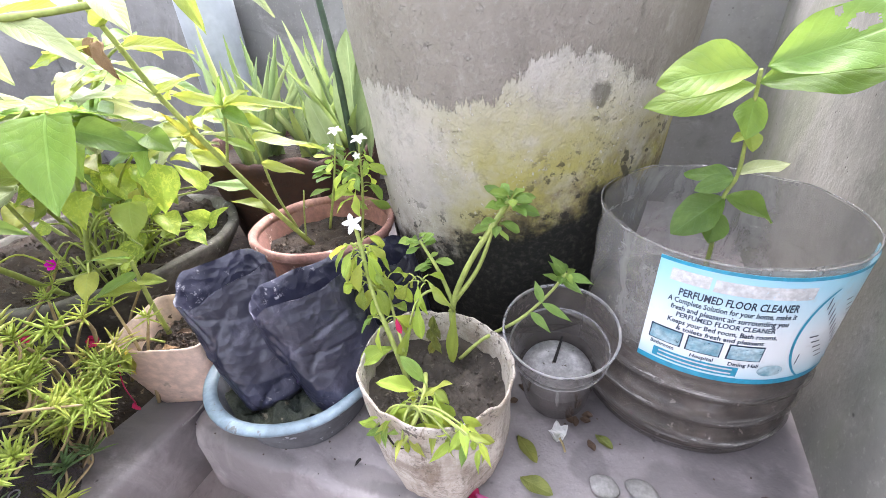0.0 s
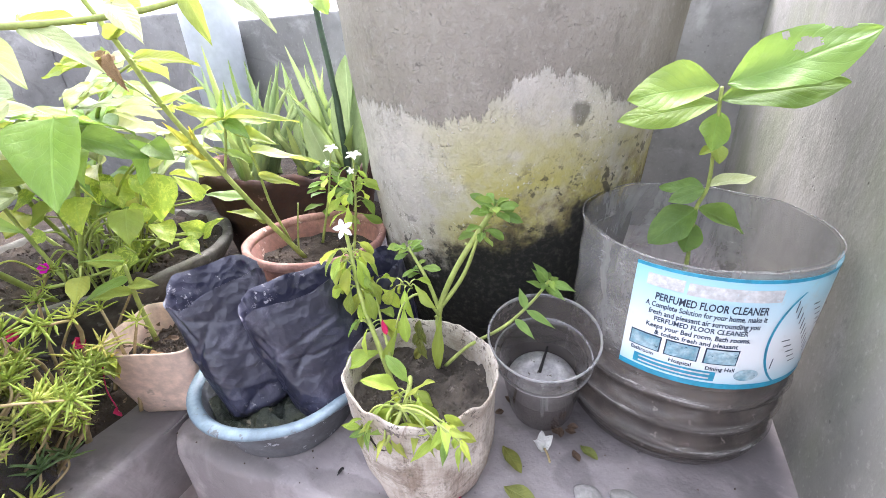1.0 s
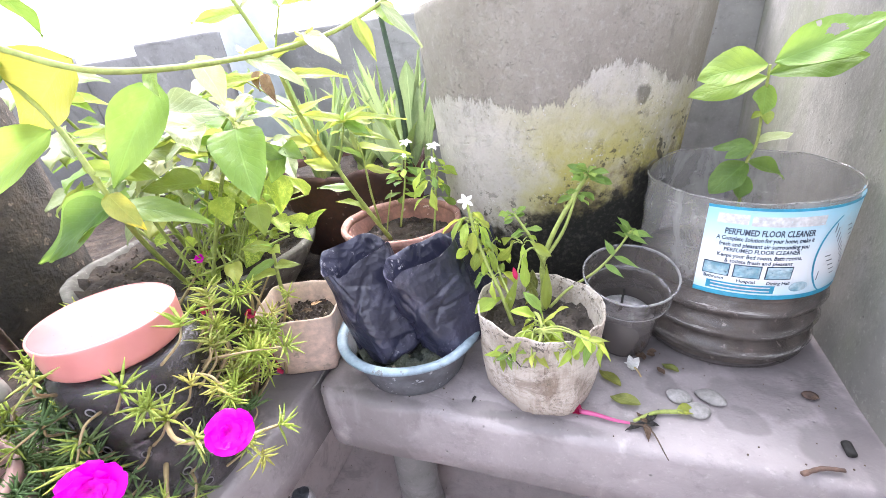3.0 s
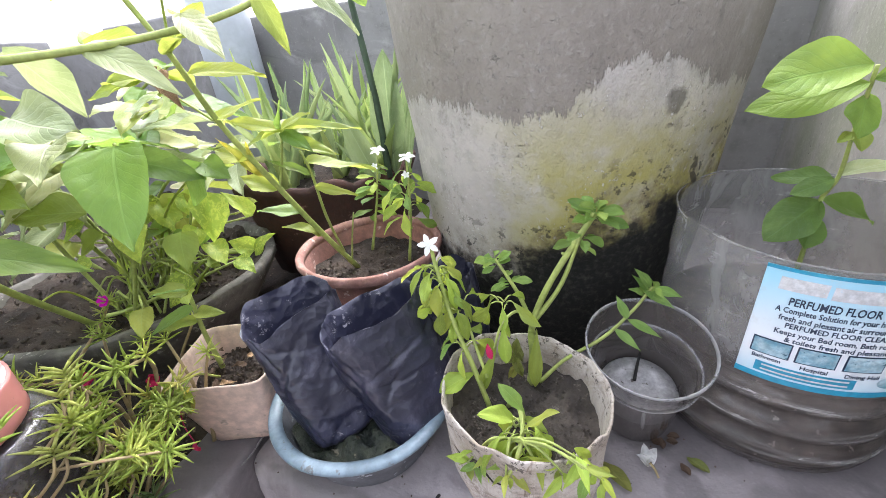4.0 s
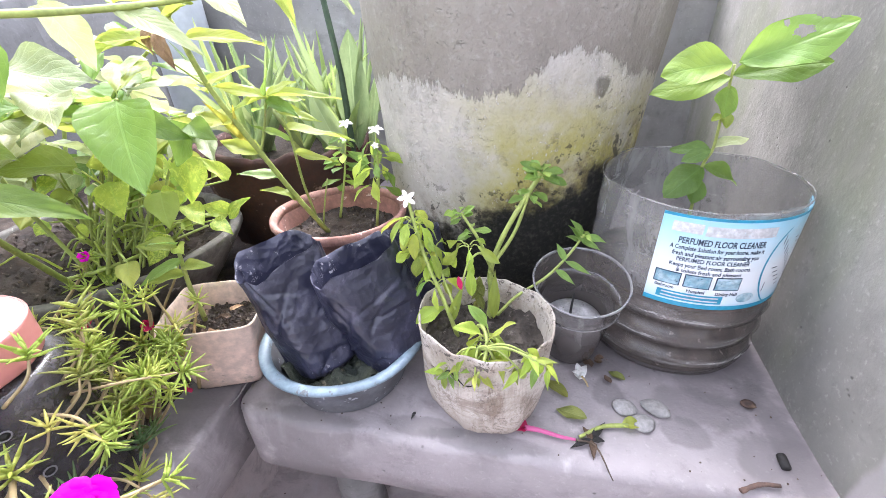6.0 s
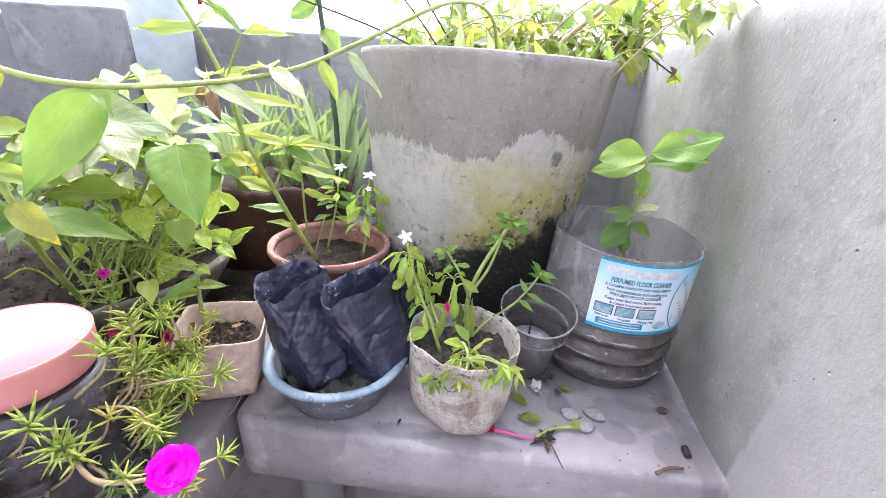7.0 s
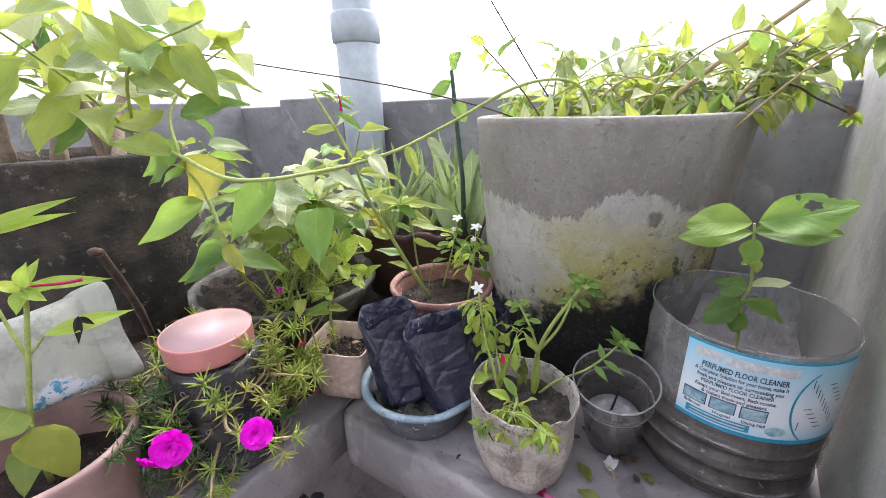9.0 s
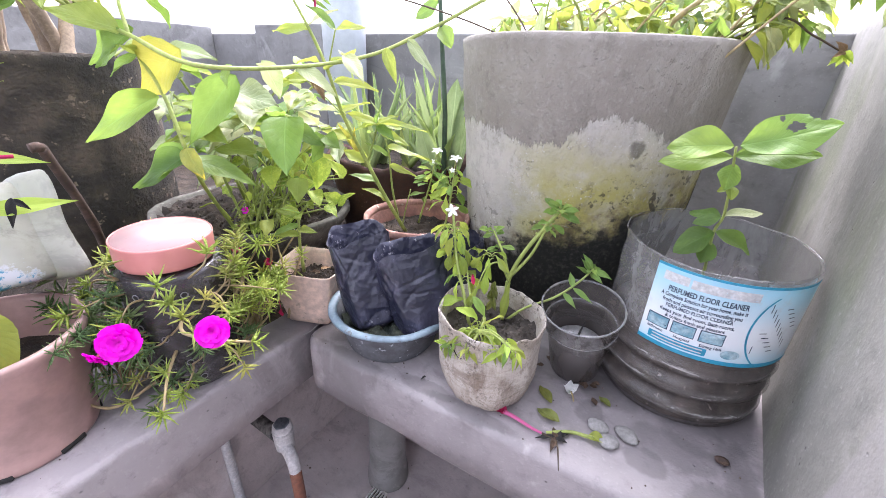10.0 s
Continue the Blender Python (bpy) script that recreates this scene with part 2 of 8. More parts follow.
def worn_plastic(name, tone, faded, rough=0.55):
    """Smooth moulded plastic: nearly even, with faint fading, fine scratches and specks of dirt."""
    s = Shader(name, rough, spec=0.5)
    fade = s.step(s.noise(14.0, 4, 0.6), 0.35, 0.7)
    scratch = s.step(s.noise(60.0, 4, 0.7, vec=s.scaled(1, 0.15, 1)), 0.62, 0.72)
    speck = s.step(s.noise(210.0, 3, 0.7), 0.68, 0.74)
    col = s.mix(s.math("MULTIPLY", fade, 0.6), tone, faded)
    col = s.mix(s.math("MULTIPLY", scratch, 0.12), col, (0.85, 0.80, 0.78))
    s.colour(s.mix(s.math("MULTIPLY", speck, 0.45), col, (0.20, 0.15, 0.12)))
    s.set("Roughness", s.math("ADD", rough - 0.08, s.math("MULTIPLY", fade, 0.16)))
    s.bump(s.noise(70.0, 3), 0.06, 0.0005)
    return s.mat


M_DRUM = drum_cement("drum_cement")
M_DARK_DRUM = mottled("old_mossy_cement", (0.115, 0.090, 0.066), (0.030, 0.026, 0.020), 12.0, 110.0, 0.92, 1.0, 0.008, (0.19, 0.15, 0.11))
M_SOIL = mottled("soil", (0.052, 0.035, 0.023), (0.016, 0.011, 0.008), 30.0, 220.0, 0.95, 0.9, 0.004, (0.12, 0.10, 0.08))
M_LITTER = mottled("leaf_litter", (0.085, 0.062, 0.045), (0.030, 0.021, 0.015), 24.0, 160.0, 0.95, 1.0, 0.006, (0.20, 0.15, 0.10))
M_SAND = mottled("sandy_soil", (0.105, 0.088, 0.072), (0.05, 0.041, 0.033), 30.0, 260.0, 0.95, 0.9, 0.004, (0.15, 0.13, 0.11))
M_TERRA = mottled("terracotta", (0.40, 0.195, 0.155), (0.22, 0.11, 0.088), 16.0, 150.0, 0.85, 0.5, 0.0018, (0.56, 0.42, 0.37))
M_TERRA_RIM = mottled("worn_terracotta_rim", (0.50, 0.29, 0.245), (0.30, 0.15, 0.12), 22.0, 170.0, 0.9, 0.5, 0.0018, (0.62, 0.52, 0.47))
M_BROWN_POT = mottled("dark_terracotta", (0.12, 0.055, 0.042), (0.06, 0.03, 0.025), 10.0, 120.0, 0.9, 0.6, 0.003, (0.26, 0.16, 0.13))
M_GREY_POT = mottled("weathered_cement", (0.22, 0.21, 0.185), (0.085, 0.080, 0.068), 18.0, 140.0, 0.9, 0.6, 0.003, (0.34, 0.34, 0.30))
M_PINK_POT = mottled("dusty_pink_plastic", (0.52, 0.335, 0.30), (0.46, 0.29, 0.26), 5.0, 24.0, 0.42, 0.05, 0.0005, spec=0.5)
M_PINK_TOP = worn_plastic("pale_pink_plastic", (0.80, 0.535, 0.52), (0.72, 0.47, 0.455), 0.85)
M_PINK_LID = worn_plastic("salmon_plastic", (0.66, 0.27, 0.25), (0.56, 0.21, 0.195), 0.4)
M_WHITE_POT = mottled("ivory_plastic", (0.80, 0.625, 0.515), (0.70, 0.535, 0.435), 12.0, 90.0, 0.5, 0.12, 0.0008, (0.36, 0.30, 0.24), spec=0.5)
M_BASIN = mottled("pale_blue_plastic", (0.26, 0.35, 0.42), (0.18, 0.25, 0.30), 22.0, 110.0, 0.5, 0.2, 0.001, (0.13, 0.14, 0.145), spec=0.5)
M_BASIN_SIDE = mottled("muddy_blue_plastic", (0.14, 0.148, 0.165), (0.075, 0.078, 0.085), 30.0, 150.0, 0.65, 0.4, 0.001, (0.34, 0.36, 0.39))


def creased_film(name):
    """Dusty blue-black polythene, crumpled into sharp facets, with pale dust rubbed into the folds."""
    s = Shader(name, 0.34, spec=0.65)
    dust = s.noise(22.0, 6, 0.75, warp=0.8)
    fine = s.noise(170.0, 4, 0.6)
    col = s.mix(s.step(s.noise(11.0, 4), 0.35, 0.65), (0.012, 0.013, 0.027), (0.030, 0.032, 0.062))
    col = s.mix(s.math("MULTIPLY", s.step(dust, 0.48, 0.72), 0.36), col, (0.17, 0.165, 0.22))
    speck = s.math("MULTIPLY", s.step(s.noise(130.0, 4, 0.75), 0.58, 0.68), s.step(s.noise(12.0, 4, 0.65), 0.48, 0.62))
    col = s.mix(s.math("MULTIPLY", speck, 0.8), col, (0.46, 0.45, 0.47))
    s.colour(col)
    s.set("Roughness", s.math("ADD", 0.16, s.math("MULTIPLY", dust, 0.42)))
    bent = s.nt.nodes.new("ShaderNodeVectorMath")
    bent.operation = "MULTIPLY_ADD"
    warp = s.nt.nodes.new("ShaderNodeTexNoise")
    s.put(warp.inputs["Vector"], s.co)
    s.put(warp.inputs["Scale"], 24.0)
    s.put(bent.inputs[0], warp.outputs["Color"])
    bent.inputs[1].default_value = (0.022, 0.022, 0.022)
    s.put(bent.inputs[2], s.co)
    h = 0.0
    for scale, weight, squeeze in ((34.0, 1.0, 0.55), (68.0, 0.6, 1.3), (130.0, 0.25, 1.0)):
        h = s.math("ADD", h, s.math("MULTIPLY", s.voronoi(scale, vec=s.scaled(1, 1, squeeze, bent.outputs[0])), weight))
    s.bump(s.math("ADD", h, s.math("MULTIPLY", fine, 0.08)), 0.55, 0.0045)
    return s.mat


M_BAG = creased_film("black_polythene")


def woven_sack(name):
    """Off-white woven sacking with fine threads, muddy towards the foot and speckled at the mouth."""
    s = Shader(name, 0.8, spec=0.25)
    x, y, z = s.xyz()
    up = s.noise(330.0, 2, 0.5, vec=s.scaled(1, 1, 0.07))
    across = s.noise(330.0, 2, 0.5, vec=s.scaled(0.07, 0.07, 1))
    mud = s.noise(18.0, 6, 0.75, warp=0.7)
    col = s.mix(s.step(s.noise(14.0, 4), 0.3, 0.7), (0.46, 0.415, 0.365), (0.62, 0.575, 0.52))
    col = s.mix(s.math("MULTIPLY", s.step(mud, 0.40, 0.66), 0.7), col, (0.27, 0.215, 0.165))
    low = s.step(s.math("ADD", z, s.math("MULTIPLY", mud, 0.07)), 0.075, 0.03)
    col = s.mix(s.math("MULTIPLY", low, 0.5), col, (0.26, 0.21, 0.165))
    mouth = s.step(z, 0.098, 0.106)
    fleck = s.step(s.noise(120.0, 5, 0.75), 0.54, 0.62)
    col = s.mix(s.math("MULTIPLY", s.math("MULTIPLY", fleck, mouth), 0.85), col, (0.07, 0.06, 0.05))
    belt = s.math("MULTIPLY", s.step(s.math("ABSOLUTE", s.math("SUBTRACT", z, 0.060)), 0.034, 0.010), s.step(s.noise(26.0, 6, 0.75, warp=0.8), 0.46, 0.60))
    col = s.mix(s.math("MULTIPLY", belt, 0.6), col, (0.15, 0.105, 0.07))
    col = s.mix(s.math("MULTIPLY", s.step(s.noise(75.0, 5, 0.75), 0.64, 0.70), 0.7), col, (0.10, 0.085, 0.07))
    col = s.mix(s.math("MULTIPLY", s.step(s.math("MINIMUM", up, across), 0.44, 0.32), 0.22), col, (0.24, 0.20, 0.17))
    col = s.mix(s.math("MULTIPLY", s.step(s.noise(16.0, 6, 0.8, vec=s.scaled(1, 1, 0.5), warp=1.0), 0.60, 0.68), 0.7), col, (0.16, 0.115, 0.08))
    grime = s.math("MULTIPLY", s.step(s.noise(260.0, 3, 0.7), 0.50, 0.62), s.step(s.noise(22.0, 4, 0.6), 0.42, 0.62))
    col = s.mix(s.math("MULTIPLY", grime, 0.6), col, (0.13, 0.11, 0.09))
    s.colour(col)
    fold = s.math("ABSOLUTE", s.math("SUBTRACT", s.noise(11.0, 2, 0.4, vec=s.scaled(1, 1, 0.5)), 0.5))
    s.bump(s.math("ADD", s.math("ADD", s.math("ADD", up, across), s.math("MULTIPLY", s.noise(34.0, 5, 0.6), 1.6)), s.math("MULTIPLY", s.step(fold, 0.0, 0.06), 1.4)), 0.6, 0.0025)
    return s.mat


M_SACK = woven_sack("woven_sack")


def clear_plastic(name, tint, clear, rough, dirt, dirt_amount=0.8, low=None):
    """Thin hazy plastic: part of the light goes straight through; dirt sticks to it."""
    s = Shader(name, rough, spec=0.6)
    grime = s.noise(18.0, 6, 0.7, warp=0.4)
    speck = s.noise(120.0, 4, 0.6)
    d = s.math("MULTIPLY", s.step(grime, 0.46, 0.68), s.step(speck, 0.25, 0.6))
    if low:
        x, y, z = s.xyz()
        d = s.math("MAXIMUM", d, s.math("MULTIPLY", s.step(s.math("ADD", z, s.math("MULTIPLY", grime, 0.03)), low, low - 0.03), 0.8))
    s.colour(s.mix(d, tint, dirt))
    s.bump(s.math("ADD", grime, s.math("MULTIPLY", speck, 0.2)), 0.2, 0.001)
    s.see_through(s.math("SUBTRACT", clear, s.math("MULTIPLY", d, dirt_amount * clear)))
    return s.mat


def jug_film(name):
    """Scratched clear plastic: hazy film, milky scuffs, dust, and highlights painted as long pale streaks along the
    ribs.
    """
    s = Shader(name, 0.14, spec=0.8)
    x, y, z = s.xyz()
    streak = s.noise(14.0, 6, 0.7, vec=s.scaled(1, 1, 0.35), warp=0.5)
    scuff = s.noise(60.0, 5, 0.7, vec=s.scaled(0.5, 0.5, 1.6))
    high = s.step(z, 0.10, 0.13)
    crest = s.step(s.math("COSINE", s.math("MULTIPLY", s.math("SUBTRACT", z, 0.0265), 202.7)), 0.15, 0.95)
    low = s.math("SUBTRACT", 1.0, high)
    along = s.noise(20.0, 5, 0.7, vec=s.scaled(0.5, 0.5, 6.0))
    # pale streaks on the rib crests: scuffs, and the ribs' bright glints painted in
    worn = s.math("MULTIPLY", s.math("MULTIPLY", crest, low), s.step(along, 0.44, 0.66))
    film = s.math("MULTIPLY", s.math("MULTIPLY", low, crest), 0.05)
    haze = s.math("ADD", s.math("MULTIPLY", s.step(streak, 0.40, 0.66), s.math("ADD", 0.12, s.math("MULTIPLY", high, 0.20))), s.math("MULTIPLY", s.step(scuff, 0.58, 0.72), 0.30))
    scratch = s.math("MULTIPLY", s.math("MULTIPLY", s.step(s.noise(85.0, 5, 0.8, vec=s.scaled(0.6, 0.6, 1.5)), 0.54, 0.66), s.step(s.noise(16.0, 4, 0.65), 0.42, 0.58)), low)
    haze = s.math("ADD", s.math("ADD", haze, film), s.math("ADD", s.math("MULTIPLY", worn, 0.50), s.math("MULTIPLY", scratch, 0.30)), True)
    s.colour(s.mix(haze, s.mix(high, (0.095, 0.080, 0.070), (0.20, 0.197, 0.192)), (0.58, 0.57, 0.55)))
    s.set("Roughness", s.math("ADD", 0.08, s.math("MULTIPLY", haze, 0.35)))
    s.bump(s.math("ADD", streak, s.math("MULTIPLY", scuff, 0.3)), 0.3, 0.0015)
    clear = s.math("SUBTRACT", 0.66, s.math("MULTIPLY", high, 0.16))
    s.see_through(s.math("SUBTRACT", clear, s.math("MULTIPLY", haze, 0.55), True))
    return s.mat


M_JUG = jug_film("scratched_jug_film")
M_CUP = clear_plastic("clear_cup_plastic", (0.105, 0.093, 0.086), 0.30, 0.08, (0.085, 0.075, 0.07), 0.95, 0.10)
M_CUP_RIM = clear_plastic("cup_rim_plastic", (0.30, 0.30, 0.31), 0.45, 0.06, (0.30, 0.28, 0.26))
M_CUP_BASE = mottled("worn_cup_bottom", (0.62, 0.61, 0.61), (0.42, 0.41, 0.40), 40.0, 160.0, 0.35, 0.2, 0.001, (0.12, 0.105, 0.09))
def milky_plastic(name, blot):
    """Yellowed translucent plastic, grimy underneath, with the rest of a blue print on one side."""
    s = Shader(name, 0.38, spec=0.5)
    x, y, z = s.xyz()
    grime = s.noise(20.0, 6, 0.72, warp=0.5)
    speck = s.noise(130.0, 4, 0.65)
    col = s.mix(s.step(s.noise(9.0, 4), 0.35, 0.7), (0.36, 0.36, 0.30), (0.56, 0.56, 0.49))
    low = s.step(s.math("ADD", z, s.math("MULTIPLY", grime, 0.05)), 0.070, 0.030)
    col = s.mix(s.math("MULTIPLY", low, 0.8), col, (0.17, 0.165, 0.14))
    d = s.math("MULTIPLY", s.step(grime, 0.44, 0.62), s.step(speck, 0.30, 0.6))
    col = s.mix(s.math("MULTIPLY", d, 0.75), col, (0.20, 0.195, 0.17))
    col = s.mix(s.math("MULTIPLY", s.step(s.noise(12.0, 5, 0.7, warp=1.0), 0.50, 0.62), 0.45), col, (0.24, 0.245, 0.215))
    dx, dy, dz = (s.math("SUBTRACT", a, b) for a, b in zip((x, y, z), blot))
    far = s.math("SQRT", s.math("ADD", s.math("MULTIPLY", dx, dx), s.math("ADD", s.math("MULTIPLY", dy, dy), s.math("MULTIPLY", dz, dz))))
    rag = s.math("ADD", far, s.math("MULTIPLY", s.math("SUBTRACT", s.noise(75.0, 4, 0.7), 0.5), 0.05))
    col = s.mix(s.step(rag, 0.032, 0.026), col, (0.60, 0.62, 0.66))
    dabs = s.math("MULTIPLY", s.step(rag, 0.030, 0.020), s.step(s.noise(85.0, 4, 0.7), 0.50, 0.56))
    col = s.mix(dabs, col, (0.07, 0.28, 0.44))
    s.colour(col)
    s.bump(s.math("ADD", grime, s.math("MULTIPLY", speck, 0.2)), 0.3, 0.0015)
    s.see_through(s.math("SUBTRACT", 0.16, s.math("MULTIPLY", d, 0.14)))
    return s.mat


M_MILKY = milky_plastic("milky_plastic", (0.072, -0.004, 0.046))
M_HOLED = clear_plastic("smoky_bottle_plastic", (0.058, 0.052, 0.057), 0.28, 0.2, (0.15, 0.14, 0.14))
M_JUG_SOIL = mottled("soil_behind_plastic", (0.140, 0.110, 0.095), (0.040, 0.031, 0.026), 34.0, 110.0, 0.5, 0.35, 0.002, (0.24, 0.21, 0.19))
M_MUCK = mottled("wet_green_muck", (0.075, 0.085, 0.055), (0.010, 0.018, 0.013), 34.0, 130.0, 0.35, 0.9, 0.006, (0.24, 0.21, 0.15))
M_PIPE = mottled("pale_blue_pipe", (0.60, 0.65, 0.68), (0.54, 0.59, 0.63), 4.0, 9.0, 0.45, 0.05, 0.0006)
M_RUST = mottled("rusty_iron", (0.16, 0.10, 0.075), (0.07, 0.045, 0.035), 25.0, 200.0, 0.85, 0.6, 0.0015)
M_HOLE_RIM = mottled("drilled_edge", (0.36, 0.35, 0.36), (0.22, 0.21, 0.22), 60.0, 200.0, 0.5, 0.1, 0.0005)
M_TAP = mottled("white_plastic", (0.84, 0.83, 0.83), (0.74, 0.73, 0.73), 20.0, 150.0, 0.4, 0.1, 0.0006)
M_KNOB = mottled("dull_blue_plastic", (0.20, 0.22, 0.25), (0.10, 0.115, 0.135), 40.0, 200.0, 0.4, 0.2, 0.0006)
M_THREAD = mottled("thread_tape", (0.30, 0.29, 0.27), (0.03, 0.03, 0.03), 60.0, 200.0, 0.6, 0.5, 0.001)
M_HOSE = mottled("brown_hose", (0.36, 0.15, 0.09), (0.27, 0.11, 0.07), 14.0, 120.0, 0.5, 0.15, 0.0006)
M_PEBBLE = mottled("grey_pebble", (0.38, 0.37, 0.36), (0.27, 0.262, 0.25), 35.0, 250.0, 0.8, 0.25, 0.0008)
M_DRY_TAN = mottled("tan_dry_leaf", (0.50, 0.34, 0.19), (0.32, 0.20, 0.11), 40.0, 200.0, 0.85, 0.5, 0.001)
M_DRY = mottled("dry_leaf", (0.16, 0.10, 0.06), (0.07, 0.045, 0.03), 40.0, 200.0, 0.85, 0.5, 0.001)
M_BLACKBIT = mottled("charred_bit", (0.03, 0.028, 0.026), (0.015, 0.014, 0.013), 60.0, 300.0, 0.8, 0.4, 0.001)
M_WOOD = mottled("woody_stem", (0.46, 0.35, 0.25), (0.27, 0.20, 0.14), 30.0, 200.0, 0.85, 0.5, 0.001)

# printed label
M_CYAN = mottled("cyan_print", (0.03, 0.36, 0.55), (0.025, 0.31, 0.49), 30.0, 200.0, 0.4, 0.03, 0.0003)
M_NAVY = mottled("navy_print", (0.022, 0.05, 0.10), (0.015, 0.035, 0.075), 40.0, 200.0, 0.4, 0.02, 0.0003)
M_SMEAR = mottled("worn_white_print", (0.72, 0.72, 0.72), (0.62, 0.64, 0.66), 60.0, 200.0, 0.5, 0.03, 0.0003, (0.50, 0.62, 0.70))
M_PICTURE = mottled("teal_picture_print", (0.50, 0.66, 0.72), (0.14, 0.34, 0.44), 70.0, 260.0, 0.4, 0.02, 0.0003, (0.03, 0.09, 0.13))


def label_paper(name):
    """White paper that turns sky blue towards its upper edge and left side."""
    s = Shader(name, 0.38, spec=0.5)
    x, y, z = s.xyz()
    n = s.noise(12.0, 3)
    f = s.step(s.math("ADD", z, s.math("MULTIPLY", n, 0.03)), 0.165, 0.235)
    g = s.step(s.math("ADD", z, s.math("MULTIPLY", n, 0.02)), 0.15, 0.115)
    col = s.mix(f, (0.72, 0.76, 0.79), (0.30, 0.60, 0.74))
    col = s.mix(s.math("MULTIPLY", g, 0.7), col, (0.34, 0.62, 0.74))
    s.colour(s.mix(s.math("MULTIPLY", s.step(s.noise(45.0, 5, 0.7), 0.55, 0.7), 0.25), col, (0.45, 0.43, 0.40)))
    s.bump(s.noise(20.0, 4), 0.15, 0.001)
    return s.mat


M_LABEL = label_paper("label_paper")


# leaves and petals
def leaf_material(name, tone, pale, through_tone, amount=0.48, rough=0.40, veins=9.0, blotch=None, tip=None):
    s = Shader(name, rough, spec=0.42)
    u, v, _ = s.xyz(s.uv())
    rnd = s.random()
    own = s.nt.nodes.new("ShaderNodeVectorMath")
    own.operation = "ADD"
    s.put(own.inputs[0], s.co)
    s.put(own.inputs[1], s.math("MULTIPLY", rnd, 37.0))
    own = own.outputs[0]
    side = s.math("ABSOLUTE", s.math("SUBTRACT", u, 0.5))
    rib = s.step(side, 0.030, 0.008)
    wobble = s.math("MULTIPLY", s.noise(4.0, 2, vec=own), 0.10)
    wave = s.math("SINE", s.math("MULTIPLY", s.math("ADD", s.math("SUBTRACT", v, s.math("MULTIPLY", side, 0.60)), wobble), veins * 6.283))
    vein = s.math("MULTIPLY", s.step(wave, 0.84, 1.0), 0.6)
    quilt = s.math("MULTIPLY", s.math("ADD", wave, 1.0), 0.5)
    net = s.step(s.voronoi(17.0, vec=own, feature="DISTANCE_TO_EDGE"), 0.07, 0.01)
    deep = tuple(c * 0.62 for c in tone)
    warm = tuple(min(0.8, c * k) for c, k in zip(pale, (1.18, 1.06, 0.85)))
    base = s.mix(s.step(rnd, 0.0, 0.45), deep, tone)
    base = s.mix(s.step(rnd, 0.45, 1.0), base, warm)
    patch = s.noise(3.2, 4, 0.6, vec=own, warp=0.4)
    base = s.mix(s.math("MULTIPLY", s.step(patch, 0.40, 0.70), 0.55), base, pale)
    base = s.mix(s.math("MULTIPLY", s.step(s.noise(2.4, 3, 0.5, vec=own), 0.56, 0.40), 0.35), base, deep)
    base = s.mix(s.math("MULTIPLY", quilt, 0.09 if veins else 0.0), base, deep)
    mottle = s.noise(40.0, 4, 0.6, vec=own)
    base = s.mix(s.math("MULTIPLY", s.step(s.noise(24.0, 5, 0.8, vec=own), 0.66, 0.72), 0.5), base, (0.30, 0.25, 0.10))
    if blotch:
        base = s.mix(s.step(s.noise(7.0, 5, 0.75, vec=own, warp=0.8), 0.50, 0.56), base, blotch)
    if tip:
        base = s.mix(s.step(s.math("ADD", v, s.math("MULTIPLY", patch, 0.6)), 1.06, 1.20), base, tip)
    lines = s.math("MAXIMUM", rib, s.math("MAXIMUM", s.math("MULTIPLY", vein, 0.8), s.math("MULTIPLY", net, 0.22)))
    col = s.mix(s.math("MULTIPLY", lines, 0.42), base, tuple(min(1.0, c * 1.5 + 0.03) for c in pale))
    dust = s.math("MULTIPLY", s.step(s.noise(9.0, 5, 0.7, vec=own), 0.50, 0.72), 0.10)
    s.colour(s.mix(dust, col, (0.46, 0.47, 0.36)))
    s.set("Roughness", s.math("ADD", rough - 0.10, s.math("MULTIPLY", mottle, 0.24)))
    s.bump(s.math("SUBTRACT", s.math("ADD", s.math("MULTIPLY", mottle, 0.25), s.math("MULTIPLY", patch, 0.5)), s.math("ADD", s.math("MULTIPLY", lines, 0.8), s.math("MULTIPLY", quilt, 0.28 if veins else 0.0))), 0.34, 0.0018)
    s.translucent(s.mix(s.math("MULTIPLY", lines, 0.45), s.mix(0.5, base, through_tone), tone), amount)
    return s.mat


M_LEAF = leaf_material("fresh_leaf", (0.109, 0.225, 0.046), (0.196, 0.313, 0.074), (0.393, 0.539, 0.093))
M_LEAF_MID = leaf_material("mid_green_leaf", (0.165, 0.31, 0.055), (0.25, 0.40, 0.085), (0.46, 0.62, 0.11))
M_LEAF_LIGHT = leaf_material("yellow_green_leaf", (0.240, 0.343, 0.061), (0.350, 0.421, 0.096), (0.633, 0.666, 0.111))
M_LEAF_PALE = leaf_material("pale_leaf", (0.284, 0.372, 0.163), (0.459, 0.490, 0.300), (0.601, 0.647, 0.270), 0.35)
M_LEAF_DEEP = leaf_material("deep_green_leaf", (0.060, 0.152, 0.039), (0.099, 0.215, 0.053), (0.240, 0.441, 0.077), 0.38, 0.35)
M_LEAF_YELLOW = leaf_material("yellowing_leaf", (0.306, 0.372, 0.068), (0.459, 0.430, 0.086), (0.764, 0.588, 0.096), 0.42, tip=(0.78, 0.63, 0.045))
M_LEAF_MARBLE = leaf_material("marbled_leaf", (0.24, 0.40, 0.055), (0.36, 0.50, 0.08), (0.62, 0.74, 0.10), 0.48, blotch=(0.52, 0.60, 0.10))
